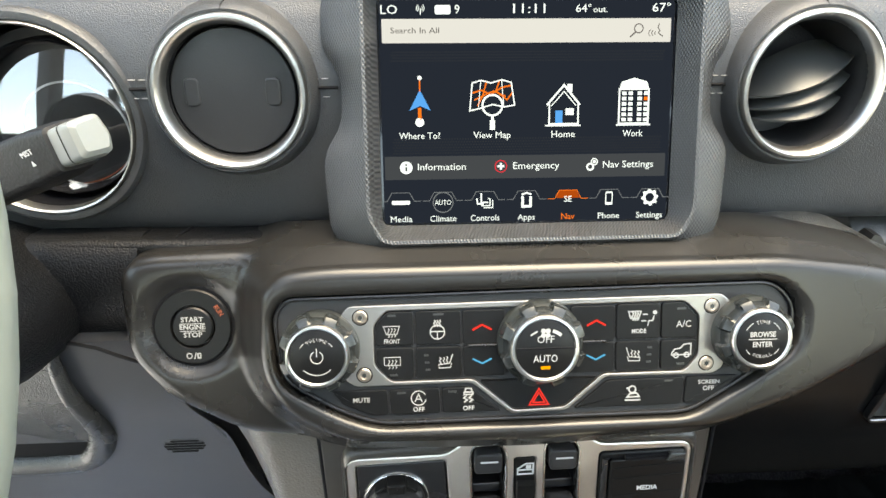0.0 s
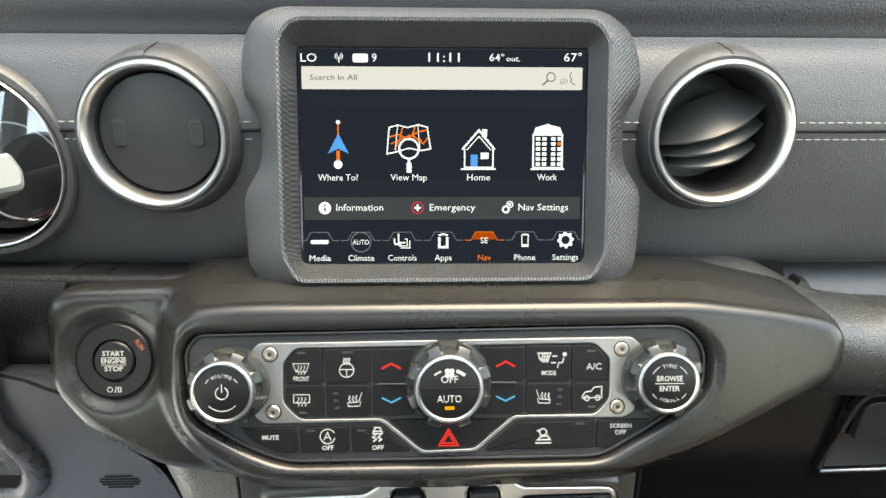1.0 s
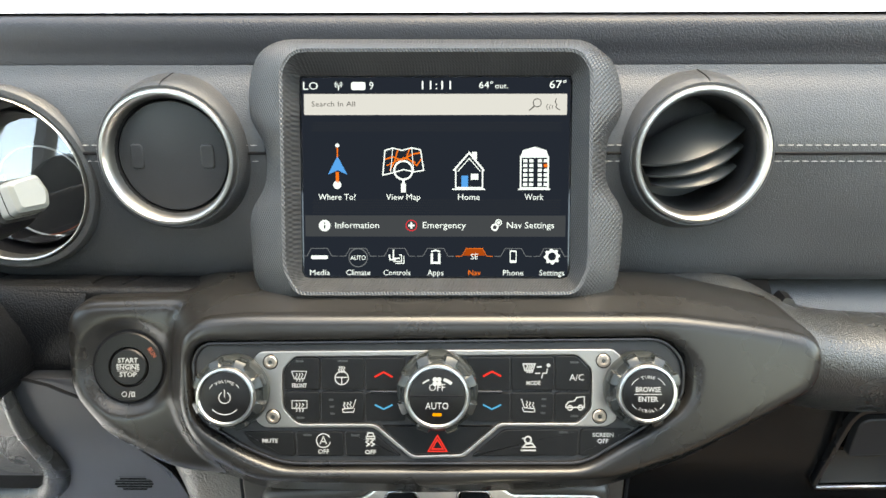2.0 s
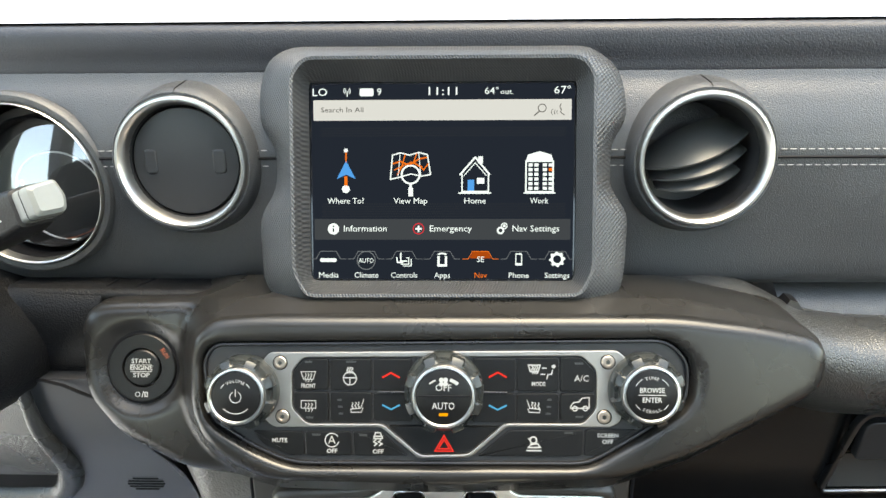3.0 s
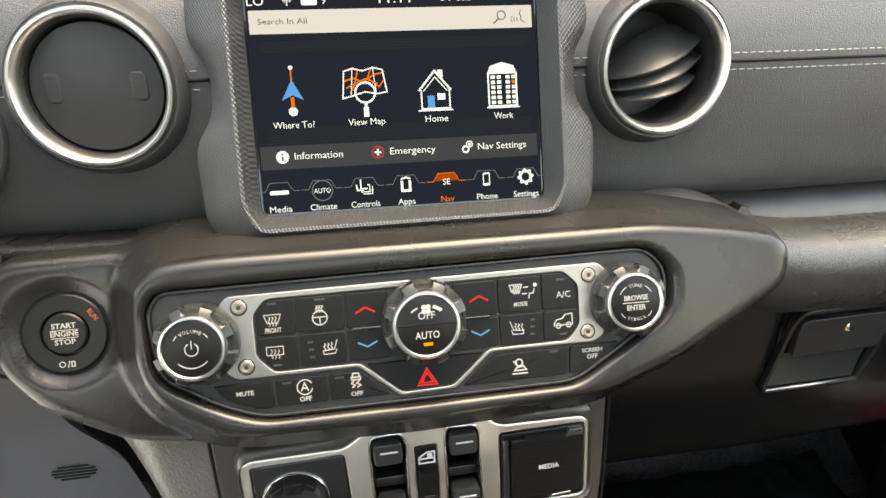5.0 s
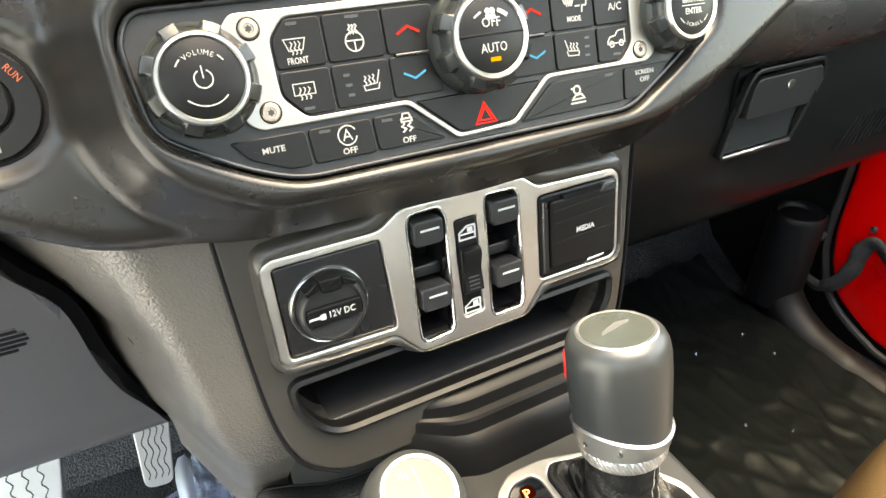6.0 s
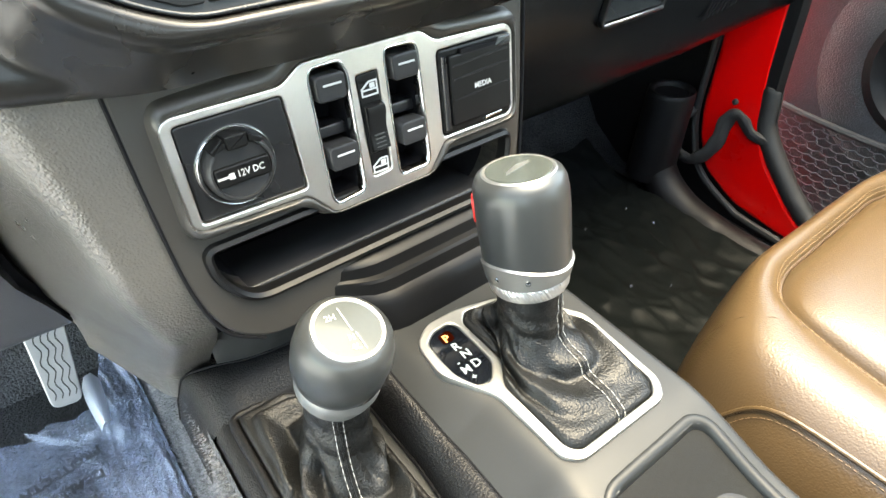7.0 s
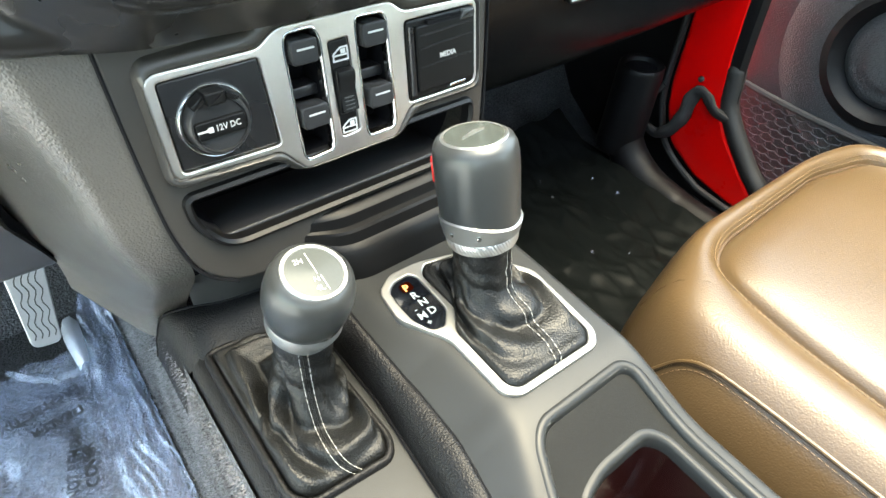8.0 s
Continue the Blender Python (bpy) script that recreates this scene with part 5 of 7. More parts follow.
def rotary(x, y, r, tall, lobes):
    """A knob of ring radius r: wide smooth skirt, blocky lobes half way up, bright ring, black cap."""
    k = part("knob", lathe([(r * 1.36, -0.002), (r * 1.36, 0.0010), (r * 1.34, tall * 0.30), (r * 1.31, tall * 0.42), (r * 1.20, tall * 0.56), (r * 1.10, tall * 0.70), (r * 0.98, tall * 0.86)], 64), SKIRT, hvac, "graphite rotary knob with chrome ring", m=pose(x, y, 0))
    n_, rings_ = lobes * 16, []
    for w, out_, in_ in ((0.34, 1.34, 1.30), (0.42, 1.37, 1.27), (0.66, 1.345, 1.17), (0.74, 1.31, 1.13), (0.80, 1.22, 1.09), (0.86, 1.06, 1.05)):
        ring = []
        for i in range(n_):
            p = (i % 16) / 16
            f = min(1.0, max(0.0, (0.27 - abs(p - 0.5)) / 0.07))
            f = f * f * (3 - 2 * f)
            q = r * (in_ + (out_ - in_) * f)
            ring.append((q * math.cos(math.tau * i / n_), q * math.sin(math.tau * i / n_), tall * w))
        rings_.append(ring)
    part("grip", loft(rings_), SMOKE, k, "grey lobed grip", sharp=28)
    part("ring", lathe([(r * 1.07, tall * 0.84), (r * 1.055, tall * 0.96), (r * 1.02, tall * 1.0), (r * 0.95, tall * 1.01), (r * 0.90, tall * 0.95)], 64), SATINCHROME, k, "satin chrome ring")
    part("cap", lathe([(r * 0.92, tall * 0.88), (r * 0.91, tall * 0.955), (r * 0.87, tall * 0.975), (0.0, tall * 0.985)], 48), BUTTON, k, "flat black cap")
    return k


vol = rotary(-0.1204, -0.0014, 0.0162, 0.0178, 8)
T = 0.01765
arc_lettering("VOLUME", 0.0092, 90, 12.5, T, 0.0019, MARK, vol)
part("symbol", lines(ring_line(0, -0.0002, 0.0033, a0=120, a1=420), [(0, 0.0002), (0, 0.0044)], ring_line(0, 0, 0.0100, a0=225, a1=315), ring_line(0, 0, 0.0100, a0=34, a1=48, n=4), ring_line(0, 0, 0.0100, a0=133, a1=148, n=4), width=0.0006, w=T), MARK, vol)
tune = rotary(0.1224, 0.0012, 0.0162, 0.0178, 8)
arc_lettering("TUNE", 0.0098, 90, 12.5, T, 0.0020, MARK, tune)
arc_lettering("SCROLL", 0.0098, 270, 11.5, T, 0.0019, MARK, tune, under=True)
lettering("BROWSE", 0, 0.0026, T, 0.0029, MARK, tune, width=0.0142, bold=0.02)
lettering("ENTER", 0, -0.0030, T, 0.0029, MARK, tune, width=0.0112, bold=0.02)
part("symbol", lines([(-0.0078, 0.0000), (0.0078, 0.0000)], ring_line(0, 0, 0.0108, a0=30, a1=58, n=6), ring_line(0, 0, 0.0108, a0=122, a1=150, n=6), ring_line(0, 0, 0.0108, a0=212, a1=230, n=5), ring_line(0, 0, 0.0108, a0=310, a1=328, n=5), width=0.0005, w=T), MARK, tune)
fan = rotary(0.0018, -0.0004, 0.0178, 0.0195, 8)
T = 0.01935
part("split", prism(rect(-0.0160, 0.0160, 0.0001, 0.0011, 0.0005), 0.0180, 0.01942, 0.0003), DARK, fan)
lettering("OFF", 0, 0.0054, T, 0.0040, MARK, fan, width=0.0092)
lettering("AUTO", 0, -0.0053, T, 0.0040, MARK, fan, width=0.0132)
blades = bmesh.new()
for a in (0, 90, 180, 270):
    prism(circle(0.0014, 10, 0.0017 * math.cos(radians(a + 45)), 0.0090 + 0.0017 * math.sin(radians(a + 45))), T, T + 0.0001, 0, bm=blades)
stroke(ring_line(0, -0.002, 0.0128, a0=112, a1=128, n=5), 0.0009, T, bm=blades), stroke(ring_line(0, -0.002, 0.0128, a0=52, a1=70, n=5), 0.0018, T, bm=blades)
part("symbol", blades, MARK, fan)
part("auto_lamp", bars([rect(-0.0026, 0.0026, -0.0110, -0.0092, 0.0003)], T), AMBER, fan, "glowing amber lamp")


# ---- lower stack: sockets and window switches ----
LOW = pose(0, -0.0468, 0.450, 80, 0, 1.5)
stack = thing("centre_stack", "dark plastic lower centre stack with open storage slot", "centre stack", LOW)
body_out = [(-0.1310, 0.075), (-0.1305, 0.044), (-0.1285, -0.020), (-0.1235, -0.0700), (-0.1130, -0.1020), (-0.0900, -0.1190), (0.0920, -0.1190), (0.1130, -0.1020), (0.1215, -0.0700), (0.1262, -0.020), (0.1285, 0.044), (0.1300, 0.075)]
slot = rounded(ccw([(-0.1085, -0.0480), (-0.1075, -0.0640), (-0.0930, -0.0860), (0.0930, -0.0860), (0.1075, -0.0640), (0.1085, -0.0480)]), [0.004, 0.012, 0.014, 0.014, 0.012, 0.004], 5)
well_cut = rect(-0.0350, 0.0398, -0.0480, 0.0344)
part("body", plate([rounded(ccw(body_out), [0.001] + [0.02] * 10 + [0.001], 3), slot, well_cut], -0.030, -0.0045, 0.0020), STACK, stack, "satin dark grey body")
for s in (-1, 1):
    edge = [(s * 0.1310, 0.075), (s * 0.1305, 0.044), (s * 0.1275, -0.020), (s * 0.1230, -0.0700), (s * 0.1130, -0.1010), (s * 0.0930, -0.1170)]
    part("edge_joint", tube(spline([(x, y, -0.0052) for x, y in edge], 6), 0.0012, 6), DARK, stack)
part("slot_lining", loft([lift(slot, -0.0040), lift([(x, y) for x, y in slot], -0.060), lift([(x * 0.97, y) for x, y in slot], -0.070)], False, True), DARK, stack, "deep dark storage slot")
part("slot_lip", loft([lift(inset(ccw(slot), -0.0045), -0.0045), lift(inset(ccw(slot), -0.0036), -0.0012), lift(inset(ccw(slot), -0.0012), 0.0002), lift(inset(ccw(slot), 0.0008), -0.0022), lift(inset(ccw(slot), 0.0010), -0.010)]), BUTTON, stack, "rounded black lip")
part("slot_floor", box(-0.099, 0.099, -0.0865, -0.0830, -0.062, -0.010, 0.002), MATTE, stack, "lighter slot floor mat")
# the stepped foot where the stack meets the console
foot = [(-0.0900, -0.0100), (-0.0945, 0.0000), (-0.0975, 0.0030), (-0.1010, 0.0036), (-0.1050, 0.0046), (-0.1066, 0.0082), (-0.1085, 0.0098), (-0.1165, 0.0112), (-0.1195, 0.0150), (-0.1225, 0.0172), (-0.1300, 0.0190), (-0.1420, 0.0205), (-0.1600, 0.0220)]
foot_rows = []
for i in range(25):
    x = -0.068 + 0.186 * i / 24
    s = abs(x) / 0.118
    reach = float(np.interp(x, (-0.118, -0.090, -0.050, -0.020), (0.05, 0.15, 0.7, 1.0)))
    rise = max(0.0, min(1.0, (x + 0.066) / 0.060))
    rise = rise * rise * (3 - 2 * rise)
    foot_rows.append([(x, (y if y > -0.095 else -0.095 + (y + 0.095) * reach) + 0.030 * max(0, s - 0.82) ** 1.2, (w + 0.012) * rise - 0.012) for y, w in foot])
part("foot", loft(foot_rows, closed=False), material("dull_black_foot", (0.0055, 0.0055, 0.0058), 0.36, spec=0.13, vary=0.1), stack, "stepped glossy foot", sharp=24)

switches = thing("switch_panel", "brushed steel switch panel with four window switches and sockets", "switch panel", LOW)
rim_out = rounded(ccw([(-0.1175, 0.0300), (-0.1120, 0.0370), (-0.0560, 0.0400), (-0.0420, 0.0500), (0.0450, 0.0500), (0.0560, 0.0420), (0.1120, 0.0385), (0.1185, 0.0320), (0.1185, -0.0340), (0.1130, -0.0400), (0.0580, -0.0400), (0.0430, -0.0540), (-0.0380, -0.0545), (-0.0520, -0.0420), (-0.1110, -0.0400), (-0.1175, -0.0330)]), 0.006, 4)
steel_out = rounded(ccw([(-0.1145, 0.0235), (-0.1095, 0.0285), (-0.0500, 0.0285), (-0.0370, 0.0372), (0.0410, 0.0378), (0.0510, 0.0300), (0.1085, 0.0285), (0.1135, 0.0235), (0.1130, -0.0290), (0.1085, -0.0335), (0.0520, -0.0335), (0.0380, -0.0520), (-0.0330, -0.0520), (-0.0480, -0.0350), (-0.1090, -0.0325), (-0.1135, -0.0285)]), 0.004, 4)
cx, cy = 0.0, -0.006
R0, R1, R2 = polar(rim_out, cx, cy, 220), polar(inset(rim_out, 0.003), cx, cy, 220), polar(steel_out, cx, cy, 220)
part("surround", loft([lift(R0, -0.0055), lift(blend(R0, R1, 0.5), -0.0015), lift(R1, 0.0020), lift(blend(R1, R2, 0.6), 0.0030), lift(blend(R1, R2, 0.9), 0.0018), lift(R2, -0.0010), lift(blend(R1, R2, 1.05), -0.010)]), STACK, switches, "raised satin surround", sharp=60)
socket_hole = rounded(ccw([(-0.1080, 0.0235), (-0.0500, 0.0240), (-0.0468, -0.0305), (-0.1075, -0.0290)]), 0.003, 3)
left_hole = rounded(ccw([(-0.0322, 0.0328), (-0.0142, 0.0334), (-0.0108, 0.0260), (-0.0108, -0.0420), (-0.0125, -0.0455), (-0.0300, -0.0470), (-0.0330, -0.0430), (-0.0340, 0.0270)]), 0.003, 3)
right_hole = rounded(ccw([(0.0155, 0.0330), (0.0350, 0.0325), (0.0372, 0.0270), (0.0388, -0.0400), (0.0365, -0.0450), (0.0170, -0.0450), (0.0150, -0.0410), (0.0145, 0.0280)]), 0.003, 3)
mid_hole = rounded(ccw([(-0.0058, 0.0226), (0.0088, 0.0230), (0.0092, -0.0380), (-0.0040, -0.0388)]), 0.002, 3)
media_hole = rounded(ccw([(0.0510, 0.0235), (0.1098, 0.0235), (0.1098, -0.0290), (0.1065, -0.0310), (0.0510, -0.0310)]), 0.003, 3)
part("faceplate", plate([steel_out, socket_hole, left_hole, right_hole, mid_hole, media_hole], -0.004, 0.0012, 0.0012), STEEL, switches, "brushed steel faceplate")
# well linings are near-black to stand for the shade inside them
for h in (left_hole, right_hole):
    part("well", loft([lift(inset(h, 0.0014), -0.0030), lift(inset(h, 0.0016), -0.026)], False, True), DARK, switches, "deep well coloured near-black for the shade inside")
    part("well_bevel", loft([lift(inset(h, -0.0010), 0.0013), lift(inset(h, -0.0002), 0.0017), lift(inset(h, 0.0006), 0.0010), lift(inset(h, 0.0014), -0.0020), lift(inset(h, 0.0016), -0.0045)]), CHROME, switches, "polished bevel round the well", sharp=70)
part("socket_cover", prism(inset(socket_hole, 0.0006), -0.006, 0.0000, 0.0010), GLOSS, switches, "smooth black cover")
part("mid_cover", prism(inset(mid_hole, 0.0004), -0.006, 0.0006, 0.0006), BUTTON, switches)


def window_switch(x, y, tilt, group_label):
    s_ = part("window_switch", loft([[(x + a * 0.0082, y + b * 0.0064 + c[1], c[0]) for a, b in ((-1, -1), (1, -1), (1.0, 1), (-1.0, 1))] for c in ((-0.020, 0.0), (-0.004, 0.0))], True, True), BUTTON, switches, group_label)
    pad_ = rounded([(x - 0.0092, y - 0.0070), (x + 0.0092, y - 0.0070), (x + 0.0092, y + 0.0078), (x - 0.0092, y + 0.0078)], 0.0034, 4)
    part("paddle", prism(pad_, -0.006, 0.0046, 0.0012), MATTE, s_)
    part("dash_mark", bars([rect(x - 0.0052, x + 0.0062, y + 0.0016, y + 0.0028, 0.0003)], 0.0048), WHITE, s_, "white dash mark")
    # ramp coloured near-black for the shade under the paddle
    part("ramp", loft([[(x - 0.0094, y - 0.006, -0.006), (x + 0.0094, y - 0.006, -0.006)], [(x - 0.0094, y - 0.012, -0.019), (x + 0.0094, y - 0.012, -0.019)], [(x - 0.0094, y - 0.024, -0.0252), (x + 0.0094, y - 0.024, -0.0252)]], closed=False), DARK, s_)


for x in (-0.0228, 0.0262):
    window_switch(x, 0.0210, 0, "window switch with white dash")
    window_switch(x + 0.0008, -0.0192, 0, "window switch with white dash")
    part("well_divider", box(x - 0.0090, x + 0.0105, -0.0100, -0.0030, -0.024, -0.0085, 0.001), GLOSS, switches)
part("lock_rocker", loft([[(0.0024 + a, v, w) for a in (-0.0058, 0.0058)] for v, w in ((0.0054, 0.001), (0.0040, 0.0052), (0.0006, 0.0058), (-0.0085, 0.0034), (-0.0164, 0.0048), (-0.0220, 0.0054), (-0.0242, 0.001))], closed=False), BUTTON, switches, "ribbed rocker")
part("rocker_side", box(-0.0036, 0.0084, -0.0240, 0.0052, -0.003, 0.0026, 0.001), BUTTON, switches)
for k in range(4):
    part("rib", tube([(-0.0010, -0.0130 - k * 0.0024, 0.0043 + k * 0.0002), (0.0058, -0.0130 - k * 0.0024, 0.0043 + k * 0.0002)], 0.0005, 5), GREYPAINT, switches)
for v in (0.0136, -0.0334):
    bm = lines([(-0.0030, v - 0.0038), (0.0072, v - 0.0038), (0.0072, v + 0.0040), (0.0022, v + 0.0040), (-0.0030, v + 0.0004), (-0.0030, v - 0.0038)], [(-0.0030, v - 0.0006), (0.0072, v - 0.0006)], width=0.0012, w=0.0007)
    prism(rect(0.0024, 0.0058, v + 0.0002, v + 0.0030), 0.0007, 0.0009, 0, bm=bm)
    part("window_symbol", bm, WHITE, switches, "white window symbol")

plug = thing("power_socket", "round black capped twelve volt socket with chrome ring", "power socket", LOW @ pose(-0.0822, -0.0042, 0))
part("ring", lathe([(0.0216, -0.001), (0.0214, 0.0014), (0.0205, 0.0024), (0.0190, 0.0018), (0.0180, 0.0004), (0.0176, -0.002)], 56), CHROME, plug, "chrome ring")
part("cap", lathe([(0.0182, -0.002), (0.0181, 0.0040), (0.0176, 0.0078), (0.0164, 0.0092), (0.0154, 0.0094), (0.0149, 0.0078), (0.0, 0.0074)], 52), MATTE, plug)
part("grip_bar", prism(rounded(ccw([(-0.0144, -0.0062), (0.0144, -0.0062), (0.0148, 0.0042), (-0.0148, 0.0042)]), 0.002), 0.006, 0.0098, 0.0010), BUTTON, plug)
part("tab", prism(rounded(ccw([(-0.0052, 0.0120), (0.0052, 0.0120), (0.0060, 0.0196), (-0.0060, 0.0196)]), 0.001), 0.0015, 0.0118, 0.0012), BUTTON, plug)
for sx in (-1, 1):
    part("tab_ear", prism(rounded(ccw([(sx * 0.0060, 0.0135), (sx * 0.0128, 0.0112), (sx * 0.0140, 0.0140), (sx * 0.0062, 0.0186)]), 0.0008), 0.0010, 0.0104, 0.0010), BUTTON, plug)
lettering("12V DC", 0.0036, -0.0010, 0.0099, 0.0036, WHITE, plug, width=0.0138, bold=0.01)
part("symbol", lines([(-0.0136, -0.0010), (-0.0078, -0.0010)], width=0.0014, w=0.0099), WHITE, plug)
part("symbol_plug", bars([rect(-0.0080, -0.0050, -0.0026, 0.0006, 0.0004)], 0.0099), WHITE, plug)

media = thing("media_port_cover", "hinged black media port cover with white lettering", "port cover", LOW)
part("case", prism(inset(media_hole, 0.0004), -0.010, 0.0020, 0.0014), BUTTON, media)
lid = part("lid", prism(rounded(ccw([(0.0575, -0.0255), (0.1080, -0.0255), (0.1085, 0.0190), (0.0575, 0.0190)]), 0.002), 0.0, 0.0046, 0.0012), BUTTON, media)
part("hinge", tube([(0.0548, -0.0270, 0.0020), (0.0548, 0.0195, 0.0020)], 0.0022, 10), GLOSS, media)
part("latch", prism(rounded(ccw([(0.0670, 0.0180), (0.0945, 0.0180), (0.0970, 0.0215), (0.0670, 0.0215)]), 0.0008), 0.001, 0.0052, 0.0008), DARK, media)
part("latch_edge", prism(rounded(ccw([(0.0945, 0.0165), (0.1080, 0.0165), (0.1080, 0.0225), (0.0975, 0.0225)]), 0.001), 0.001, 0.0056, 0.0012), GREYPAINT, media)
for v in (0.0132, 0.0050, -0.0080):
    part("crease", tube([(0.0600, v - 0.0008, 0.00465), (0.0830, v + 0.0004, 0.00475), (0.1065, v + 0.0012, 0.00465)], 0.0006, 5), BUTTON, lid)
part("lid_foot", prism(rounded(ccw([(0.0840, -0.0290), (0.1000, -0.0280), (0.1000, -0.0255), (0.0860, -0.0262)]), 0.0008), 0.0, 0.0038, 0.0008), CHROME, media)
lettering("MEDIA", 0.0835, -0.0036, 0.0048, 0.0034, WHITE, lid, width=0.0140, bold=0.02)

# ---- centre console ----
console = thing("centre_console", "grey plastic centre console between the seats with cup recess", "console")
gate_hole = [(x - 0.003, y - 0.005) for x, y in rounded(ccw([(0.0315, -0.0960), (0.0690, -0.1060), (0.0985, -0.1500), (0.0945, -0.2150), (0.0860, -0.2250), (0.0175, -0.2250), (0.0100, -0.2180), (0.0100, -0.1640), (-0.0080, -0.1320), (-0.0050, -0.1070), (0.0080, -0.0985)]), 0.004, 3)]
tray_out = rounded(ccw([(0.016, -0.2530), (0.088, -0.2515), (0.0945, -0.258), (0.0945, -0.560), (-0.024, -0.560), (-0.019, -0.318), (0.006, -0.262)]), [0.006, 0.004, 0.006, 0.006, 0.006, 0.02, 0.008], 5)
cup_out = rounded(ccw([(-0.006, -0.318), (0.013, -0.2975), (0.032, -0.2915), (0.074, -0.2905), (0.0835, -0.302), (0.0835, -0.555), (-0.014, -0.555)]), [0.012, 0.010, 0.008, 0.010, 0.008, 0.006, 0.006], 5)


def close_points(pts, step=0.006):
    """The outline with points no further apart than step."""
    out = []
    for p, q in zip(pts, pts[1:] + pts[:1]):
        k = max(1, int(math.hypot(q[0] - p[0], q[1] - p[1]) / step))
        out += [(p[0] + (q[0] - p[0]) * i / k, p[1] + (q[1] - p[1]) * i / k) for i in range(k)]
    return out


tray_out, cup_out = close_points(tray_out), close_points(cup_out)


def smooth_step(v):
    v = np.clip(v, 0.0, 1.0)
    return v * v * (3 - 2 * v)


def shoulder_x(y):
    return np.interp(y, (-0.62, -0.40, -0.31, -0.285, -0.262, -0.242, -0.222, -0.17, -0.145, -0.12, -0.08), (-0.036, -0.032, -0.0265, -0.0180, -0.0080, -0.0005, 0.0015, 0.0005, -0.0070, -0.0150, -0.0240))


def ridge_x(y):
    return np.interp(y, (-0.62, -0.40, -0.30, -0.263, -0.224, -0.18, -0.137, -0.116, -0.075), (-0.066, -0.0520, -0.0400, -0.0345, -0.0290, -0.0290, -0.0320, -0.0335, -0.0350))


def console_z(x, y):
    """Height of the console's upper skin: level round the shifter, falling away behind it and over both shoulders."""
    x, y = np.asarray(x, dtype=float), np.asarray(y, dtype=float)
    z = 0.3128 - 0.0190 * smooth_step((-0.229 - y) / 0.085)
    left, right = shoulder_x(y) - x, np.clip(x - 0.1045, 0.0, 0.0059)
    z = z - 0.60 * 0.0032 * np.log1p(np.exp(np.clip(left / 0.0032, -30, 30)))
    return z - (0.006 - np.sqrt(0.006 ** 2 - right ** 2))


def on_console(pts, dz):
    return [(p[0], p[1], float(h) + dz) for p, h in zip(pts, console_z([p[0] for p in pts], [p[1] for p in pts]))]


skin_rows = []
for y in [-0.078 - 0.0022 * i for i in range(150)] + [-0.46, -0.54, -0.62]:
    x0 = float(ridge_x(y))
    xs = [x0 + (0.1104 - x0) * i / 96 for i in range(97)]
    skin_rows.append([(x, y, float(z)) for x, z in zip(xs, console_z(xs, [y] * 97))])
skin = loft(skin_rows, closed=False)
skin_faces = list(skin.faces)
mid_at = [f.calc_center_median() for f in skin_faces]
in_gate, in_tray = inside([p.xy for p in mid_at], gate_hole), inside([p.xy for p in mid_at], tray_out)
bmesh.ops.delete(skin, geom=[f for f, g_, t_ in zip(skin_faces, in_gate, in_tray) if g_ > -0.0003 or t_ > -0.0005], context="FACES")
part("top", skin, CONSOLE, console, "smooth satin grey top falling away behind the shifter", sharp=60)
part("side", loft([[(0.1100, r[-1][1], r[-1][2] + 0.0010), (0.1112, r[-1][1], r[-1][2] - 0.006), (0.1150, r[-1][1], 0.26), (0.1220, r[-1][1], 0.15), (0.1280, r[-1][1], 0.02)] for r in skin_rows[::6]], closed=False), CONSOLE, console, "smooth side wall")
part("tray_lip", loft([on_console(inset(tray_out, d), dz) for d, dz in ((-0.0066, -0.0010), (-0.0056, 0.0004), (-0.0030, 0.0009), (-0.0010, 0.0007), (0.0004, -0.0006), (0.0013, -0.0026), (0.0016, -0.0060))]), CONSOLE, console, "soft raised lip", sharp=70)
TC2 = (0.038, -0.42)
TR_, CR_ = polar(inset(tray_out, 0.0012), *TC2, 240), polar(inset(cup_out, -0.0040), *TC2, 240)
part("tray", loft([on_console(blend(TR_, CR_, f), -0.0040 - 0.0006 * f) for f in (0.0, 0.12, 0.25, 0.4, 0.55, 0.7, 0.85, 1.0)]), material("gritty_tray_rubber", (0.0062, 0.0066, 0.0064), 0.58, spec=0.11, vary=0.35, grain=0.0003, size=1500, pattern="fibre", speck=0.9), console, "matte recessed shelf", sharp=70)
part("cup_rim", loft([on_console(inset(cup_out, d), dz) for d, dz in ((-0.0062, -0.0050), (-0.0048, -0.0043), (-0.0026, -0.0038), (-0.0006, -0.0042), (0.0008, -0.0062), (0.0014, -0.0140))]), CONSOLE, console, "soft rolled rim", sharp=70)
part("cup_well", loft([on_console(inset(cup_out, 0.0012), -0.012), lift(inset(cup_out, 0.004), 0.2250), lift(inset(cup_out, 0.008), 0.2200)], False, True), material("dark_red_gloss", (0.010, 0.0022, 0.0022), 0.22), console, "dark glossy cup well")
low_sec = [(-0.1400, 0.080), (-0.1395, 0.180), (-0.1390, 0.2300), (-0.1385, 0.2500), (-0.1365, 0.2605), (-0.1300, 0.2665), (-0.1200, 0.2690), (-0.0900, 0.2692), (-0.0520, 0.2690), (-0.0430, 0.2685), (-0.0390, 0.2640)]
part("low_side", loft([[(x, y, z) for x, z in low_sec[:7]] for y in (-0.056, -0.08, -0.10, -0.20, -0.35, -0.62)], closed=False), CONSOLE_PAD, console, "grained rounded outer side", sharp=60)
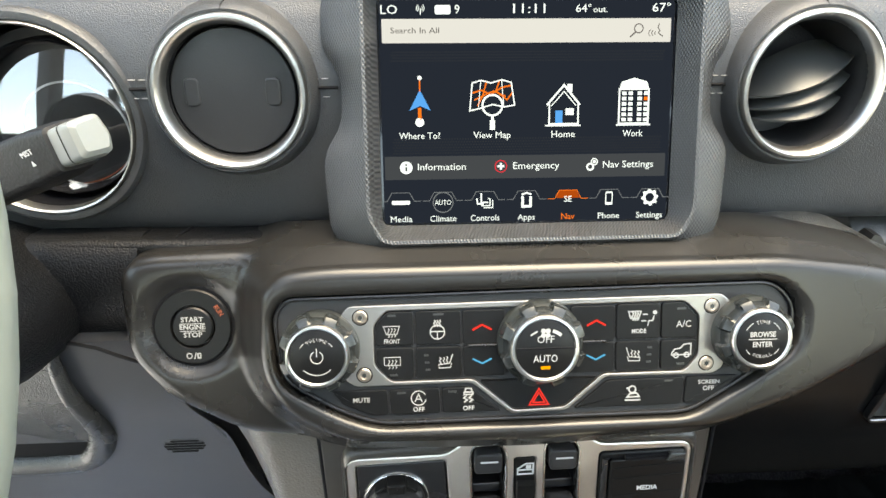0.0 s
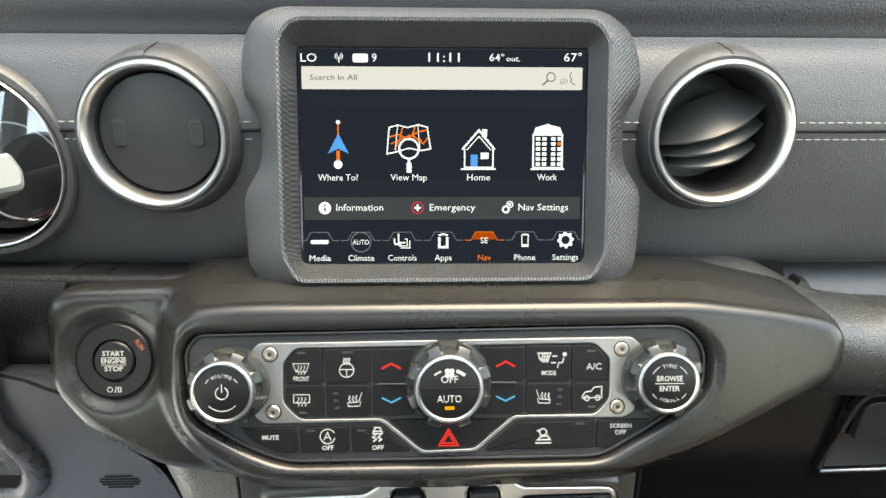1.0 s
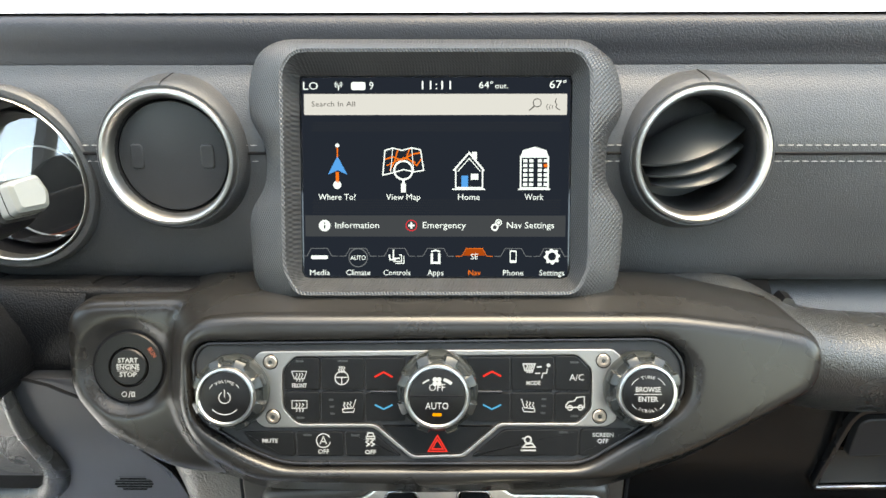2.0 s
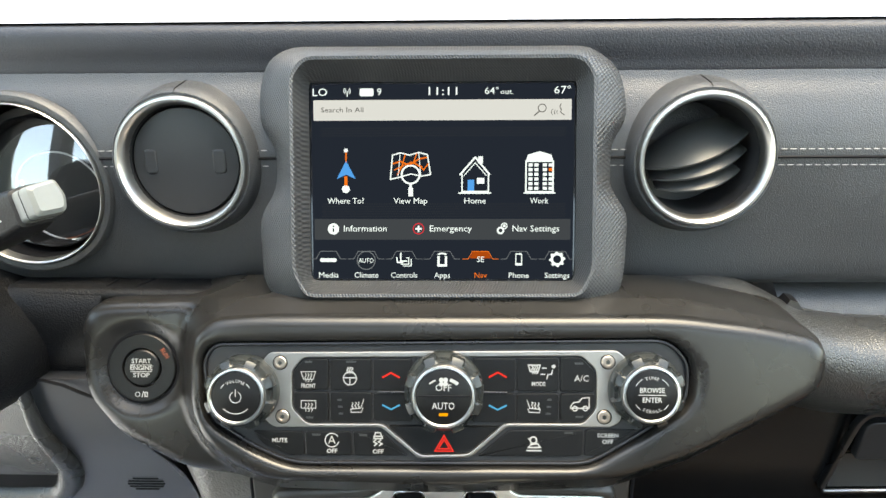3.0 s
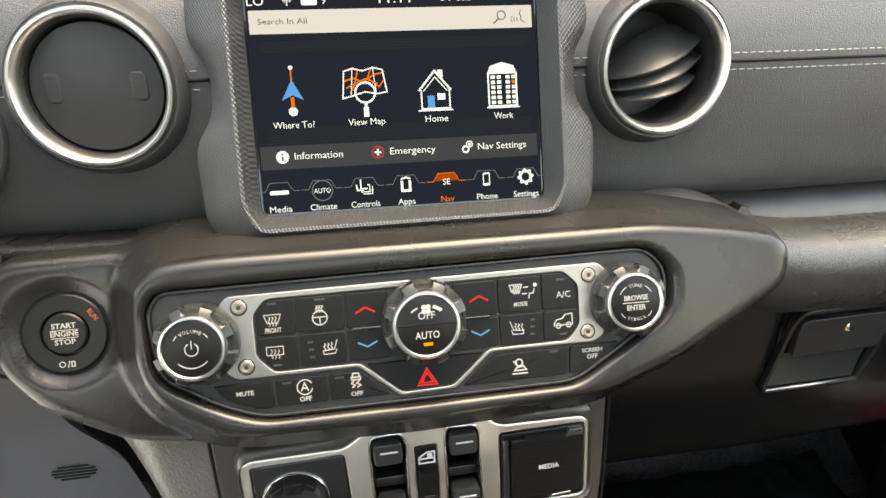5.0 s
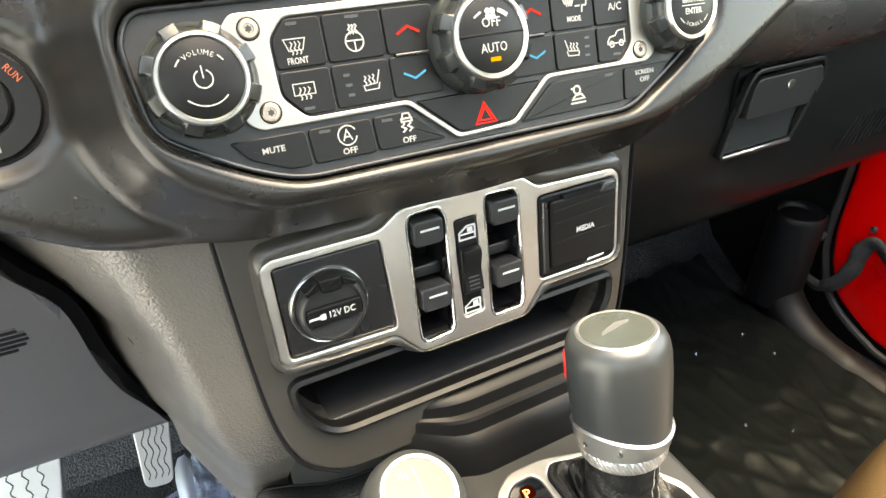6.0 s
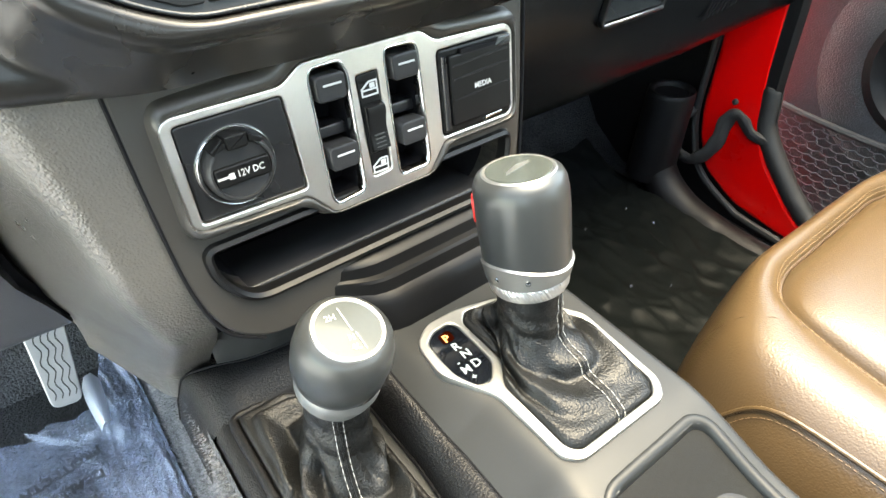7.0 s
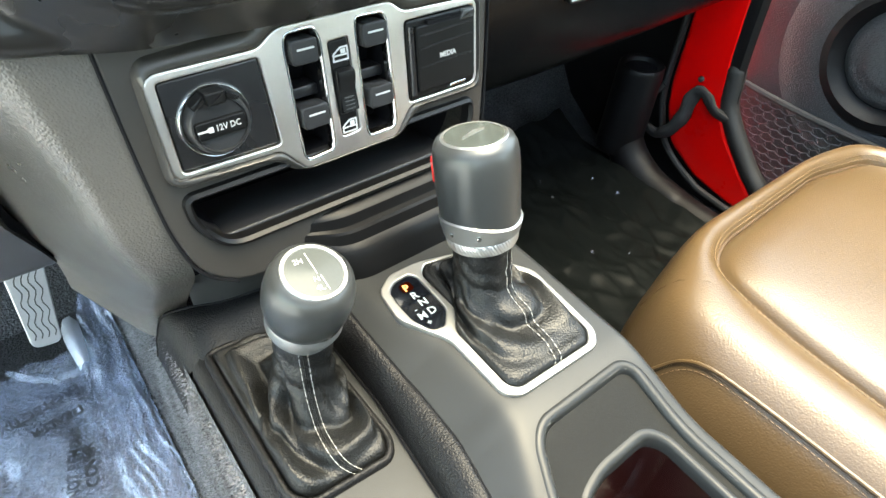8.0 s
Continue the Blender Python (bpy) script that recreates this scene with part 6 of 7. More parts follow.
part("low_ledge", loft([[(x, y, z) for x, z in low_sec[6:]] for y in (-0.056, -0.08, -0.10, -0.20, -0.35, -0.62)], closed=False), CONSOLE, console, "lower ledge beside the levers", sharp=60)
ridge_rows, ridge_line = [], []
for i in range(60):
    y = -0.072 - 0.548 * (i / 59) ** 1.6
    gx = float(np.interp(y, (-0.62, -0.40, -0.24, -0.16, -0.10, -0.07), (-0.084, -0.0680, -0.0515, -0.0455, -0.0470, -0.0500)))
    xr = float(ridge_x(y))
    zr = float(console_z(xr, y)) - 0.012 * max(0.0, (y + 0.092) / 0.02) ** 2
    g, c, e = Vector((gx, 0.2670)), Vector((gx + 0.12 * (xr - gx), zr + 0.0015)), Vector((xr, zr + 0.0006))
    ridge_rows.append([(p.x, y, p.y) for p in [g * (1 - f) ** 2 + c * 2 * f * (1 - f) + e * f * f for f in (0, 0.06, 0.14, 0.24, 0.35, 0.47, 0.6, 0.72, 0.84, 0.93, 1.0)]] + [(xr + 0.0012, y, zr - 0.0022)])
    ridge_line.append((xr + 0.0006, y, zr + 0.0001))
part("ridge", loft(ridge_rows, closed=False), CONSOLE_PAD, console, "grained padded ridge", sharp=70)
part("ridge_joint", tube(ridge_line[6:], 0.0008, 6), DARK, console)
part("ridge_groove", tube([(r[0][0] - 0.0004, r[0][1], 0.2700) for r in ridge_rows[6:]], 0.0012, 6), DARK, console)
# the rounded leading edge: front line, rear line, bulge between them
US = (-0.150, -0.146, -0.140, -0.1345, -0.128, -0.118, -0.100, -0.080, -0.055, -0.030, 0.0, 0.030, 0.070, 0.105, 0.117, 0.1225, 0.1245)
FY = (0.010, 0.008, 0.003, -0.003, -0.009, -0.016, -0.028, -0.036, -0.042, -0.046, -0.049, -0.050, -0.050, -0.050, -0.050, -0.052, -0.055)
FZ = (0.210, 0.236, 0.258, 0.267, 0.272, 0.277, 0.282, 0.287, 0.293, 0.299, 0.303, 0.306, 0.308, 0.308, 0.305, 0.296, 0.270)
RY = (-0.050, -0.050, -0.052, -0.056, -0.060, -0.063, -0.066, -0.072, -0.078, -0.082, -0.086, -0.088, -0.090, -0.090, -0.090, -0.090, -0.090)
RZ = (0.200, 0.226, 0.250, 0.261, 0.2672, 0.2690, 0.2695, 0.2710, 0.2800, 0.3080, 0.3126, 0.3132, 0.3132, 0.3132, 0.3100, 0.3000, 0.275)
cols = []
for i in range(81):
    u = -0.150 + 0.2745 * i / 80
    fy, fz, ry, rz = (float(np.interp(u, US, q)) for q in (FY, FZ, RY, RZ))
    bulge = 0.0075 * min(1.0, max(0.0, (u + 0.150) / 0.03))
    cols.append([(u, fy + (ry - fy) * f + (0.004 if f < 0 else 0.0), fz + (rz - fz) * max(0, f) + (bulge * 4 * f * (1 - f) * (1.25 - 0.5 * f) if f > 0 else f * 0.10)) for f in (-0.12, -0.03, 0.0, 0.06, 0.14, 0.24, 0.36, 0.5, 0.64, 0.78, 0.9, 1.0)])
part("front_bridge", loft(cols, closed=False), CONSOLE_PAD, console, "grained rounded leading edge", sharp=70)
seam_line = [(c[2][0], c[2][1] + 0.0006, c[2][2] + 0.0003) for c in cols]
part("bridge_joint", tube(seam_line, 0.0009, 6), DARK, console, "fine dark joint line")
XS = [-0.1165 + 0.239 * i / 24 for i in range(25)]
SEAM_Y = [float(np.interp(x, US, FY)) for x in XS]
SEAM_Z = [float(np.interp(x, US, FZ)) for x in XS]
part("bridge_band", loft([[(x, y + 0.002, z - 0.006) for x, y, z in zip(XS, SEAM_Y, SEAM_Z)], [(x, y + 0.001, z + 0.001) for x, y, z in zip(XS, SEAM_Y, SEAM_Z)], [(x, y * 0.6 - 0.026 * min(1, (x + 0.1165) / 0.03), z + 0.022) for x, y, z in zip(XS, SEAM_Y, SEAM_Z)], [(x * 0.96, y * 0.2 - 0.046, 0.338 + 0.05 * max(0, abs(x) - 0.09)) for x, y, z in zip(XS, SEAM_Y, SEAM_Z)]], closed=False), CONSOLE, console, "dark band under the stack")
# raised surround of the transfer lever
T_RIM = rounded(ccw([(-0.1290, -0.0560), (-0.0900, -0.0570), (-0.0545, -0.0840), (-0.0515, -0.1900), (-0.0600, -0.2030), (-0.1180, -0.2010), (-0.1290, -0.1880)]), [0.010, 0.02, 0.012, 0.010, 0.008, 0.008, 0.010], 6)
T_IN = inset(T_RIM, 0.0062)
part("lever_surround", loft([lift(T_RIM, 0.2660), lift(inset(T_RIM, 0.0006), 0.2712), lift(inset(T_RIM, 0.0018), 0.2734), lift(inset(T_RIM, 0.0034), 0.2740), lift(inset(T_RIM, 0.0050), 0.2734), lift(inset(T_RIM, 0.0060), 0.2712), lift(inset(T_RIM, 0.0064), 0.2640)]), CONSOLE_PAD, console, "grained raised lever surround", sharp=70)

gate = thing("shifter_surround", "satin silver shifter surround with black gear position window", "shifter trim")
g_out = rounded(ccw([(0.0305, -0.0945), (0.0700, -0.1050), (0.1005, -0.1500), (0.0965, -0.2160), (0.0868, -0.2270), (0.0168, -0.2270), (0.0082, -0.2190), (0.0070, -0.1660), (-0.0118, -0.1330), (-0.0092, -0.1050), (0.0060, -0.0945)]), 0.006, 5)
g_in = rounded(ccw([(0.0340, -0.1000), (0.0665, -0.1090), (0.0955, -0.1520), (0.0915, -0.2130), (0.0835, -0.2215), (0.0205, -0.2215), (0.0148, -0.2155), (0.0148, -0.1640), (0.0270, -0.1480), (0.0265, -0.1080)]), 0.004, 4)
lensp = rounded(ccw([(0.0185, -0.1020), (0.0222, -0.1075), (0.0215, -0.1440), (0.0110, -0.1560), (0.0020, -0.1545), (-0.0040, -0.1400), (-0.0045, -0.1250), (-0.0030, -0.1090), (0.0050, -0.1030)]), 0.004, 4)
g_out, g_in, lensp = ([(x - 0.003, y - 0.005) for x, y in p] for p in (g_out, g_in, lensp))
part("plate", plate([g_out, g_in, lensp], 0.3085, 0.3158, 0.0012), SILVER, gate, "satin silver frame")
part("window", prism(inset(lensp, 0.0002), 0.308, 0.3146, 0.0006), LENS, gate, "glossy black position window")
part("letter_halo", prism(rounded(ccw([(0.0030, -0.1115), (0.0120, -0.1115), (0.0120, -0.1205), (0.0020, -0.1205)]), 0.003), 0.3140, 0.31465, 0), glow("dim_red_halo", (0.5, 0.05, 0.01), 0.06), gate, "faint red glow")
for body, x, y, mat, size in (("P", 0.0065, -0.1172, GATEGLOW, 0.0062), ("R", 0.0075, -0.1262, LIT, 0.0062), ("N", 0.0092, -0.1345, LIT, 0.0062), ("D", 0.0100, -0.1440, LIT, 0.0062), ("M", 0.0014, -0.1447, LIT, 0.0060), ("+", 0.0020, -0.1520, LIT, 0.0046), ("-", 0.0004, -0.1375, LIT, 0.0046)):
    lettering(body, x, y, 0.3148, size, mat, gate, turn=-4, bold=0.02)


# ---- levers ----
BOOT_CURVE = [tuple(p) for p in spline([(0.0, -0.03), (0.015, 0.05), (0.08, 0.105), (0.22, 0.125), (0.40, 0.125), (0.58, 0.145), (0.74, 0.195), (0.85, 0.29), (0.92, 0.44), (0.965, 0.70), (1.0, 1.0)], 6)]


def soft_fold(a):
    return math.sqrt(math.sin(a) ** 2 + 0.03) - 0.64


def boot(parent, base, base_z, neck, neck_z, neck_r, seed, label, slack=1.0):
    """A gathered leather boot: billows at the frame, folds, then a snug sleeve up to the neck."""
    n, rows = 144, []
    cx_, cy_ = sum(p[0] for p in base) / len(base), sum(p[1] for p in base) / len(base)
    foot_ = polar(base, cx_, cy_, n)
    rnd = random.Random(seed)
    ph = [rnd.uniform(0, math.tau) for _ in range(6)]
    for mix, h in BOOT_CURVE:
        ring = []
        swell = math.sin(math.pi * min(1.0, mix * 1.04)) ** 0.7 if mix < 0.96 else 0.0
        sleeve = max(0.0, min(1.0, (h - 0.30) / 0.25)) * max(0.0, 1 - (h - 0.45) / 0.5)
        for i in range(n):
            a = math.tau * i / n
            bx, by = foot_[i]
            tx, ty = neck[0] + neck_r * math.cos(a), neck[1] + neck_r * math.sin(a)
            wob = noise.noise((math.cos(a) * 1.6 + seed, math.sin(a) * 1.6, mix * 1.5))
            r1 = soft_fold(2.0 * a + ph[0] + 3.4 * mix + 1.0 * wob)
            r2 = soft_fold(1.0 * a + ph[1] + 7.0 * mix + 1.4 * wob)
            r3 = noise.noise((math.cos(a) * 3.6 + seed, math.sin(a) * 3.6, mix * 5))
            r4 = soft_fold(13 * h + 1.0 * a + ph[2] + 1.2 * wob)
            fold = slack * (swell * (0.0056 * r1 + 0.0058 * r2 + 0.0007 * r3) + sleeve * (0.0026 * r4 + 0.0004 * r3))
            x, y = bx + (tx - bx) * mix, by + (ty - by) * mix
            d = Vector((x - neck[0], y - neck[1]))
            d = d.normalized() if d.length else Vector((1, 0))
            out_ = fold * (0.35 + 0.65 * min(1.0, h / 0.4))
            ring.append((x + d.x * out_, y + d.y * out_, base_z + (neck_z - base_z) * h + fold * (1.0 - 0.7 * min(1.0, h / 0.5))))
        rows.append(ring)
    part("boot", loft(rows), BOOT, parent, label, sharp=80)
    return rows


def seam_down(parent, rows, i0, i1, gap=0.0027):
    """Double stitched seam that runs down the folds."""
    k = len(rows) - 1
    mid, side = [], []
    for j in range(k, -1, -1):
        at_ = i0 + (i1 - i0) * (1 - j / k) ** 1.4
        i = int(at_)
        p, q, o = (Vector(rows[j][(i + e) % 144]) for e in (0, 1, -1))
        p = p.lerp(q, at_ - i)
        mid.append(p), side.append((q - o).normalized())
    for s in (-1, 1):
        path = []
        for m_, (p, d) in enumerate(zip(mid, side)):
            t_ = (mid[min(m_ + 1, k)] - mid[max(m_ - 1, 0)]).normalized()
            up = d.cross(t_)
            up = up if up.z - up.y > 0 else -up
            path.append(p + d * s * gap + up.normalized() * 0.0009)
        stitches(path, 0.0040, 0.0009, 0.00029, THREAD, parent, label="pale stitching")
    part("seam_ridge", tube(mid, 0.0007, 5), BOOT, parent, "folded seam")


GX, GY = 0.0500, -0.1430
gear = thing("gear_shifter", "graphite grey gear shifter with silver collar and stitched leather boot", "gear lever")
rows = boot(gear, g_in, 0.3125, (GX, GY), 0.3650, 0.0190, 4, "wrinkled black leather boot", 1.2)
seam_down(gear, rows, 117, 110)
knob_m = pose(GX, GY, 0.3605, -14, -2, 0)
kb = part("knob", lathe([(0.0215, 0.0110), (0.0256, 0.0128), (0.0265, 0.0210), (0.0272, 0.0370), (0.0277, 0.0530), (0.0275, 0.0640), (0.0266, 0.0700), (0.0246, 0.0742), (0.0215, 0.0760)], 56), GREYPAINT, gear, "satin graphite knob", m=knob_m)
part("top_ring", lathe([(0.0217, 0.0758), (0.0205, 0.0768), (0.0190, 0.0764)], 48), SILVER, kb)
part("badge", lathe([(0.0192, 0.0760), (0.0188, 0.0767), (0.0, 0.0770)], 48), material("pale_green_badge", (0.085, 0.095, 0.085), 0.18, metal=0.5), kb, "pale round badge")
part("badge_mark", prism(rounded(ccw([(-0.011, -0.002), (0.009, 0.001), (0.011, 0.003), (0.003, 0.005), (-0.008, 0.001)]), 0.001), 0.0770, 0.0773, 0), SILVER, kb, "plain silver bar")
col = lathe([(0.0185, 0.0000), (0.0232, 0.0010), (0.0243, 0.0030), (0.0252, 0.0092), (0.0246, 0.0104)], 56)
part("collar", col, material("knurled_silver", (0.62, 0.62, 0.61), 0.32, metal=0.9, grain=0.00012, size=2600, pattern="knurl"), kb, "knurled silver collar")
band = loft([[(r * math.cos(math.tau * i / 56), r * math.sin(math.tau * i / 56), w + (0.0075 * max(0, math.cos(math.tau * i / 56 - radians(196))) ** 1.5 if top_ else 0)) for i in range(56)] for r, w, top_ in ((0.0249, 0.0100, False), (0.0262, 0.0112, False), (0.0276, 0.0165, True), (0.0280, 0.0180, True), (0.0266, 0.0192, True))])
part("band", band, SILVER, kb, "swept satin silver band")
for a in (188, 228):
    part("screw", lathe([(0.0016, 0), (0.0016, 0.0006), (0.0, 0.0008)], 12), CHROME, kb, m=pose(0.0274 * math.cos(radians(a)), 0.0274 * math.sin(radians(a)), 0.0180) @ pose(0, 0, 0, 90, 0, a + 90))
part("release_button", prism(rect(-0.0050, 0.0050, -0.0085, 0.0085, 0.004), 0, 0.0028, 0.0012), material("red_button", (0.55, 0.010, 0.010), 0.35), kb, "red release button", m=pose(-0.0201, 0.0157, 0.0560) @ pose(0, 0, 0, 90, 0, -128))

TX, TY = -0.0795, -0.1270
transfer = thing("transfer_case_lever", "graphite transfer case lever with silver ring and leather boot", "gear lever")
rows = boot(transfer, T_IN, 0.2705, (TX, TY + 0.001), 0.3480, 0.0172, 11, "wrinkled black leather boot", 1.75)
seam_down(transfer, rows, 98, 112)
t_m = pose(TX, TY, 0.3450, 14, 7, 0)
kb = part("knob", lathe([(0.0200, 0.0085), (0.0232, 0.0130), (0.0258, 0.0230), (0.0263, 0.0330), (0.0254, 0.0420), (0.0236, 0.0478), (0.0212, 0.0510), (0.0189, 0.0523)], 56), GREYPAINT, transfer, "rounded graphite knob", m=t_m)
part("badge_ring", lathe([(0.0191, 0.0521), (0.0184, 0.0530), (0.0166, 0.0530), (0.0162, 0.0524)], 48), SILVER, kb, "bright rim")
part("badge", lathe([(0.0172, 0.0520), (0.0168, 0.0525), (0.0, 0.0529)], 48), material("pale_shift_badge", (0.052, 0.056, 0.052), 0.12, spec=0.2), kb, "pale shift pattern badge")
lettering("2H", -0.0055, 0.0088, 0.0530, 0.0034, WHITE, kb, turn=-6)
lettering("N", -0.0010, -0.0052, 0.0530, 0.0032, WHITE, kb, turn=-6)
lettering("4L", -0.0016, -0.0108, 0.0530, 0.0034, WHITE, kb, turn=-6)
part("pattern_line", lines([(0.0005, 0.0125), (0.0010, -0.0018)], [(0.0022, -0.0036), (0.0026, -0.0135)], width=0.0006, w=0.0530), WHITE, kb)
part("collar", lathe([(0.0185, -0.0050), (0.0216, -0.0036), (0.0232, 0.0030), (0.0239, 0.0090), (0.0222, 0.0120)], 48), SILVER, kb, "slanted satin silver collar", m=pose(0, 0, 0.0010, 4, 10, 0))
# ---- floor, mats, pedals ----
solid("tunnel_carpet", loft([[(x, y, z) for x, z in ((-0.1400, 0.2520), (-0.1450, 0.228), (-0.1490, 0.170), (-0.1540, 0.080), (-0.1600, 0.015), (-0.1660, -0.012))] for y in (-0.75, -0.30, -0.06, 0.02, 0.12, 0.30, 0.46)], closed=False), CARPET_LIT, "charcoal carpet on the side of the transmission tunnel, lightened for light on it", kind="structure")
solid("tunnel_carpet_right", loft([[(x, y, z) for x, z in ((0.126, 0.27), (0.140, 0.17), (0.160, 0.07), (0.20, 0.0), (0.23, -0.012))] for y in (-0.75, -0.06, 0.12, 0.46)], closed=False), CARPET, "charcoal carpet on the passenger side of the tunnel", kind="structure")
rnd = random.Random(5)


def creased(x0, x1, y0, y1, z, nx, ny, amp, lift_edge=0.0, slope=0.0, y_up=9.0, reach=0.0):
    """A crumpled sheet; reach pulls its far edge forward along the x1 side."""
    rows_ = []
    for j in range(ny + 1):
        row = []
        for i in range(nx + 1):
            x = x0 + (x1 - x0) * i / nx
            f = max(0.0, min(1.0, (x - x1 + 0.055) / 0.045))
            ragged = 0.006 * noise.noise((x * 40, 2.0, 1.0)) if reach else 0.0
            y = y0 + (y1 + ragged + reach * f * f * (3 - 2 * f) - y0) * j / ny
            near = noise.voronoi((x * 26 + 0.8 * noise.noise((x * 9, y * 9, 1.0)), y * 17 + 0.8 * noise.noise((x * 8, y * 8, 4.0)), 0.5))[0]
            h = amp * (abs(noise.noise((x * 13, y * 9, 3.1))) * 1.2 + 0.3 * abs(noise.noise((x * 40, y * 28, 7.7))) + 0.45 * (1 - min(1.0, (near[1] - near[0]) * 2.2)))
            long_ = max(0.0, min(1.0, (x - x1 + 0.085) / 0.05)) if reach else 0.0
            h += 0.0034 * long_ * max(0.0, 1 - 3.6 * abs(noise.noise((x * 75 + 1.5 * noise.noise((y * 11, 0.3, 2.0)), y * 8, 9.3)))) ** 2
            row.append((x, y, z + h + lift_edge * max(0, (x - x1 + 0.07) / 0.07) ** 2 + max(0, y - y_up) * slope))
        rows_.append(row)
    return loft(rows_, closed=False)


mat_l = solid("floor_mat", box(-0.62, -0.1615, -0.40, 0.335, -0.010, 0.004, 0.003), material("dark_mat_carpet", (0.012, 0.012, 0.0145), 0.95, grain=0.006, size=330, vary=1.0, pattern="fibre", speck=1.6), "charcoal carpet floor mat under clear film", "floor mat")
stitches([(-0.1618, -0.40 + i * 0.0135, 0.007) for i in range(55)], 0.0075, 0.0035, 0.0016, RUBBER, mat_l, "edge_binding", "bound edge")
cover = thing("protective_film", "crumpled clear plastic protective film over driver floor mat", "plastic film")
part("sheet", creased(-0.60, -0.165, -0.38, 0.245, 0.006, 130, 170, 0.0085, 0.004, 0.25, 0.22, 0.085), FILM, cover)
part("folded_edge", creased(-0.216, -0.165, -0.38, 0.245, 0.0085, 40, 170, 0.0085, 0.005, 0.25, 0.22, 0.085), FILM, cover, "doubled edge strip with long wrinkles")
fold_ = [[(-0.220, 0.259, 0.040), (-0.214, 0.264, 0.050), (-0.206, 0.264, 0.052), (-0.200, 0.257, 0.044)], [(-0.221, 0.240, 0.040), (-0.214, 0.244, 0.052), (-0.206, 0.243, 0.054), (-0.201, 0.236, 0.044)], [(-0.220, 0.222, 0.039), (-0.214, 0.226, 0.051), (-0.207, 0.224, 0.052), (-0.202, 0.218, 0.042)], [(-0.217, 0.189, 0.036), (-0.213, 0.192, 0.042), (-0.209, 0.194, 0.043), (-0.205, 0.196, 0.038)]]
part("crease", loft(fold_, closed=False), FOLDED, cover, "large bright crease", sharp=80)
for base_, tip_, wide_ in (((-0.240, 0.196, 0.031), (-0.208, 0.194, 0.037), 0.0060), ((-0.284, 0.240, 0.028), (-0.240, 0.190, 0.031), 0.0050), ((-0.206, 0.140, 0.029), (-0.190, 0.236, 0.042), 0.0045)):
    a_, b_ = Vector(base_), Vector(tip_)
    over = (b_ - a_).cross(Vector((0, 0, 1))).normalized()
    pleat = []
    for k in range(13):
        f = k / 12
        p, q = a_.lerp(b_, f) + over * 0.003 * noise.noise((f * 4, a_.x * 60, 0.7)), wide_ * math.sin(math.pi * min(1.0, 0.08 + f * 0.9)) ** 0.7
        pleat.append([p - over * q + Vector((0, 0, -0.004)), p - over * q * 0.25 + Vector((0, 0, 0.002)), p + Vector((0, 0, 0.0045)), p + over * q * 0.2 + Vector((0, 0, 0.001)), p + over * q * 0.6 + Vector((0, 0, -0.004))])
    part("crease", loft(pleat, closed=False), FILM, cover, "raised glossy pleat", sharp=50)
for body, x, y, wide, turn in (("DEALER", -0.2535, 0.139, 0.052, 186), ("PROTECTIVE", -0.268, 0.164, 0.088, 190), ("DO NOT REMOVE", -0.2545, 0.069, 0.104, 74), ("COVER", -0.2390, 0.0690, 0.052, 81)):
    lettering(body, x, y, 0.0345, 0.0112, INK, cover, width=wide, turn=turn, bold=0.03)
stitches([(-0.1690 - 0.10 * max(0.0, 0.06 - 0.012 * k) ** 1.5 - 0.0010 * math.sin(k * 1.7), 0.315 - 0.012 * k, 0.0330 + 0.10 * max(0.0, 0.09 - 0.012 * k)) for k in range(36)], 0.0085, 0.0060, 0.0009, INK, cover, "edge_perforation", "dark perforated edge")
# passenger mat: the footwell's shade is put into its near-black colour
solid("floor_mat", box(0.19, 0.69, -0.40, 0.30, -0.010, 0.004, 0.003), material("shade_black_mat", (0.0022, 0.0022, 0.0025), 0.8, spec=0.06, vary=0.3), "floor mat coloured near-black for the shade in the passenger footwell", "floor mat")
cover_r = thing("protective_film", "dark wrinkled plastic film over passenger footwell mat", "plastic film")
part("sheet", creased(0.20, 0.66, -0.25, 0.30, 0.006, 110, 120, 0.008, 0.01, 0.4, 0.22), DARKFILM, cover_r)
# scattered pale flecks that imitate glints of light on the dark film
for k in range(16):
    x0, y0 = rnd.uniform(0.30, 0.60), rnd.uniform(-0.06, 0.20)
    a_ = rnd.uniform(0, math.pi)
    part("crease", loft([[(x0 + math.cos(a_) * 0.0010 * q, y0 + math.sin(a_) * 0.0010 * q, 0.024), (x0 + math.cos(a_) * 0.0010 * q + 0.0014, y0 + math.sin(a_) * 0.0010 * q + 0.001, 0.027 + 0.002 * (q % 2)), (x0 + math.cos(a_) * 0.0010 * q + 0.003, y0 + math.sin(a_) * 0.0010 * q + 0.002, 0.022)] for q in range(5)], closed=False), FILM, cover_r, "small pale fleck standing in for a glint")


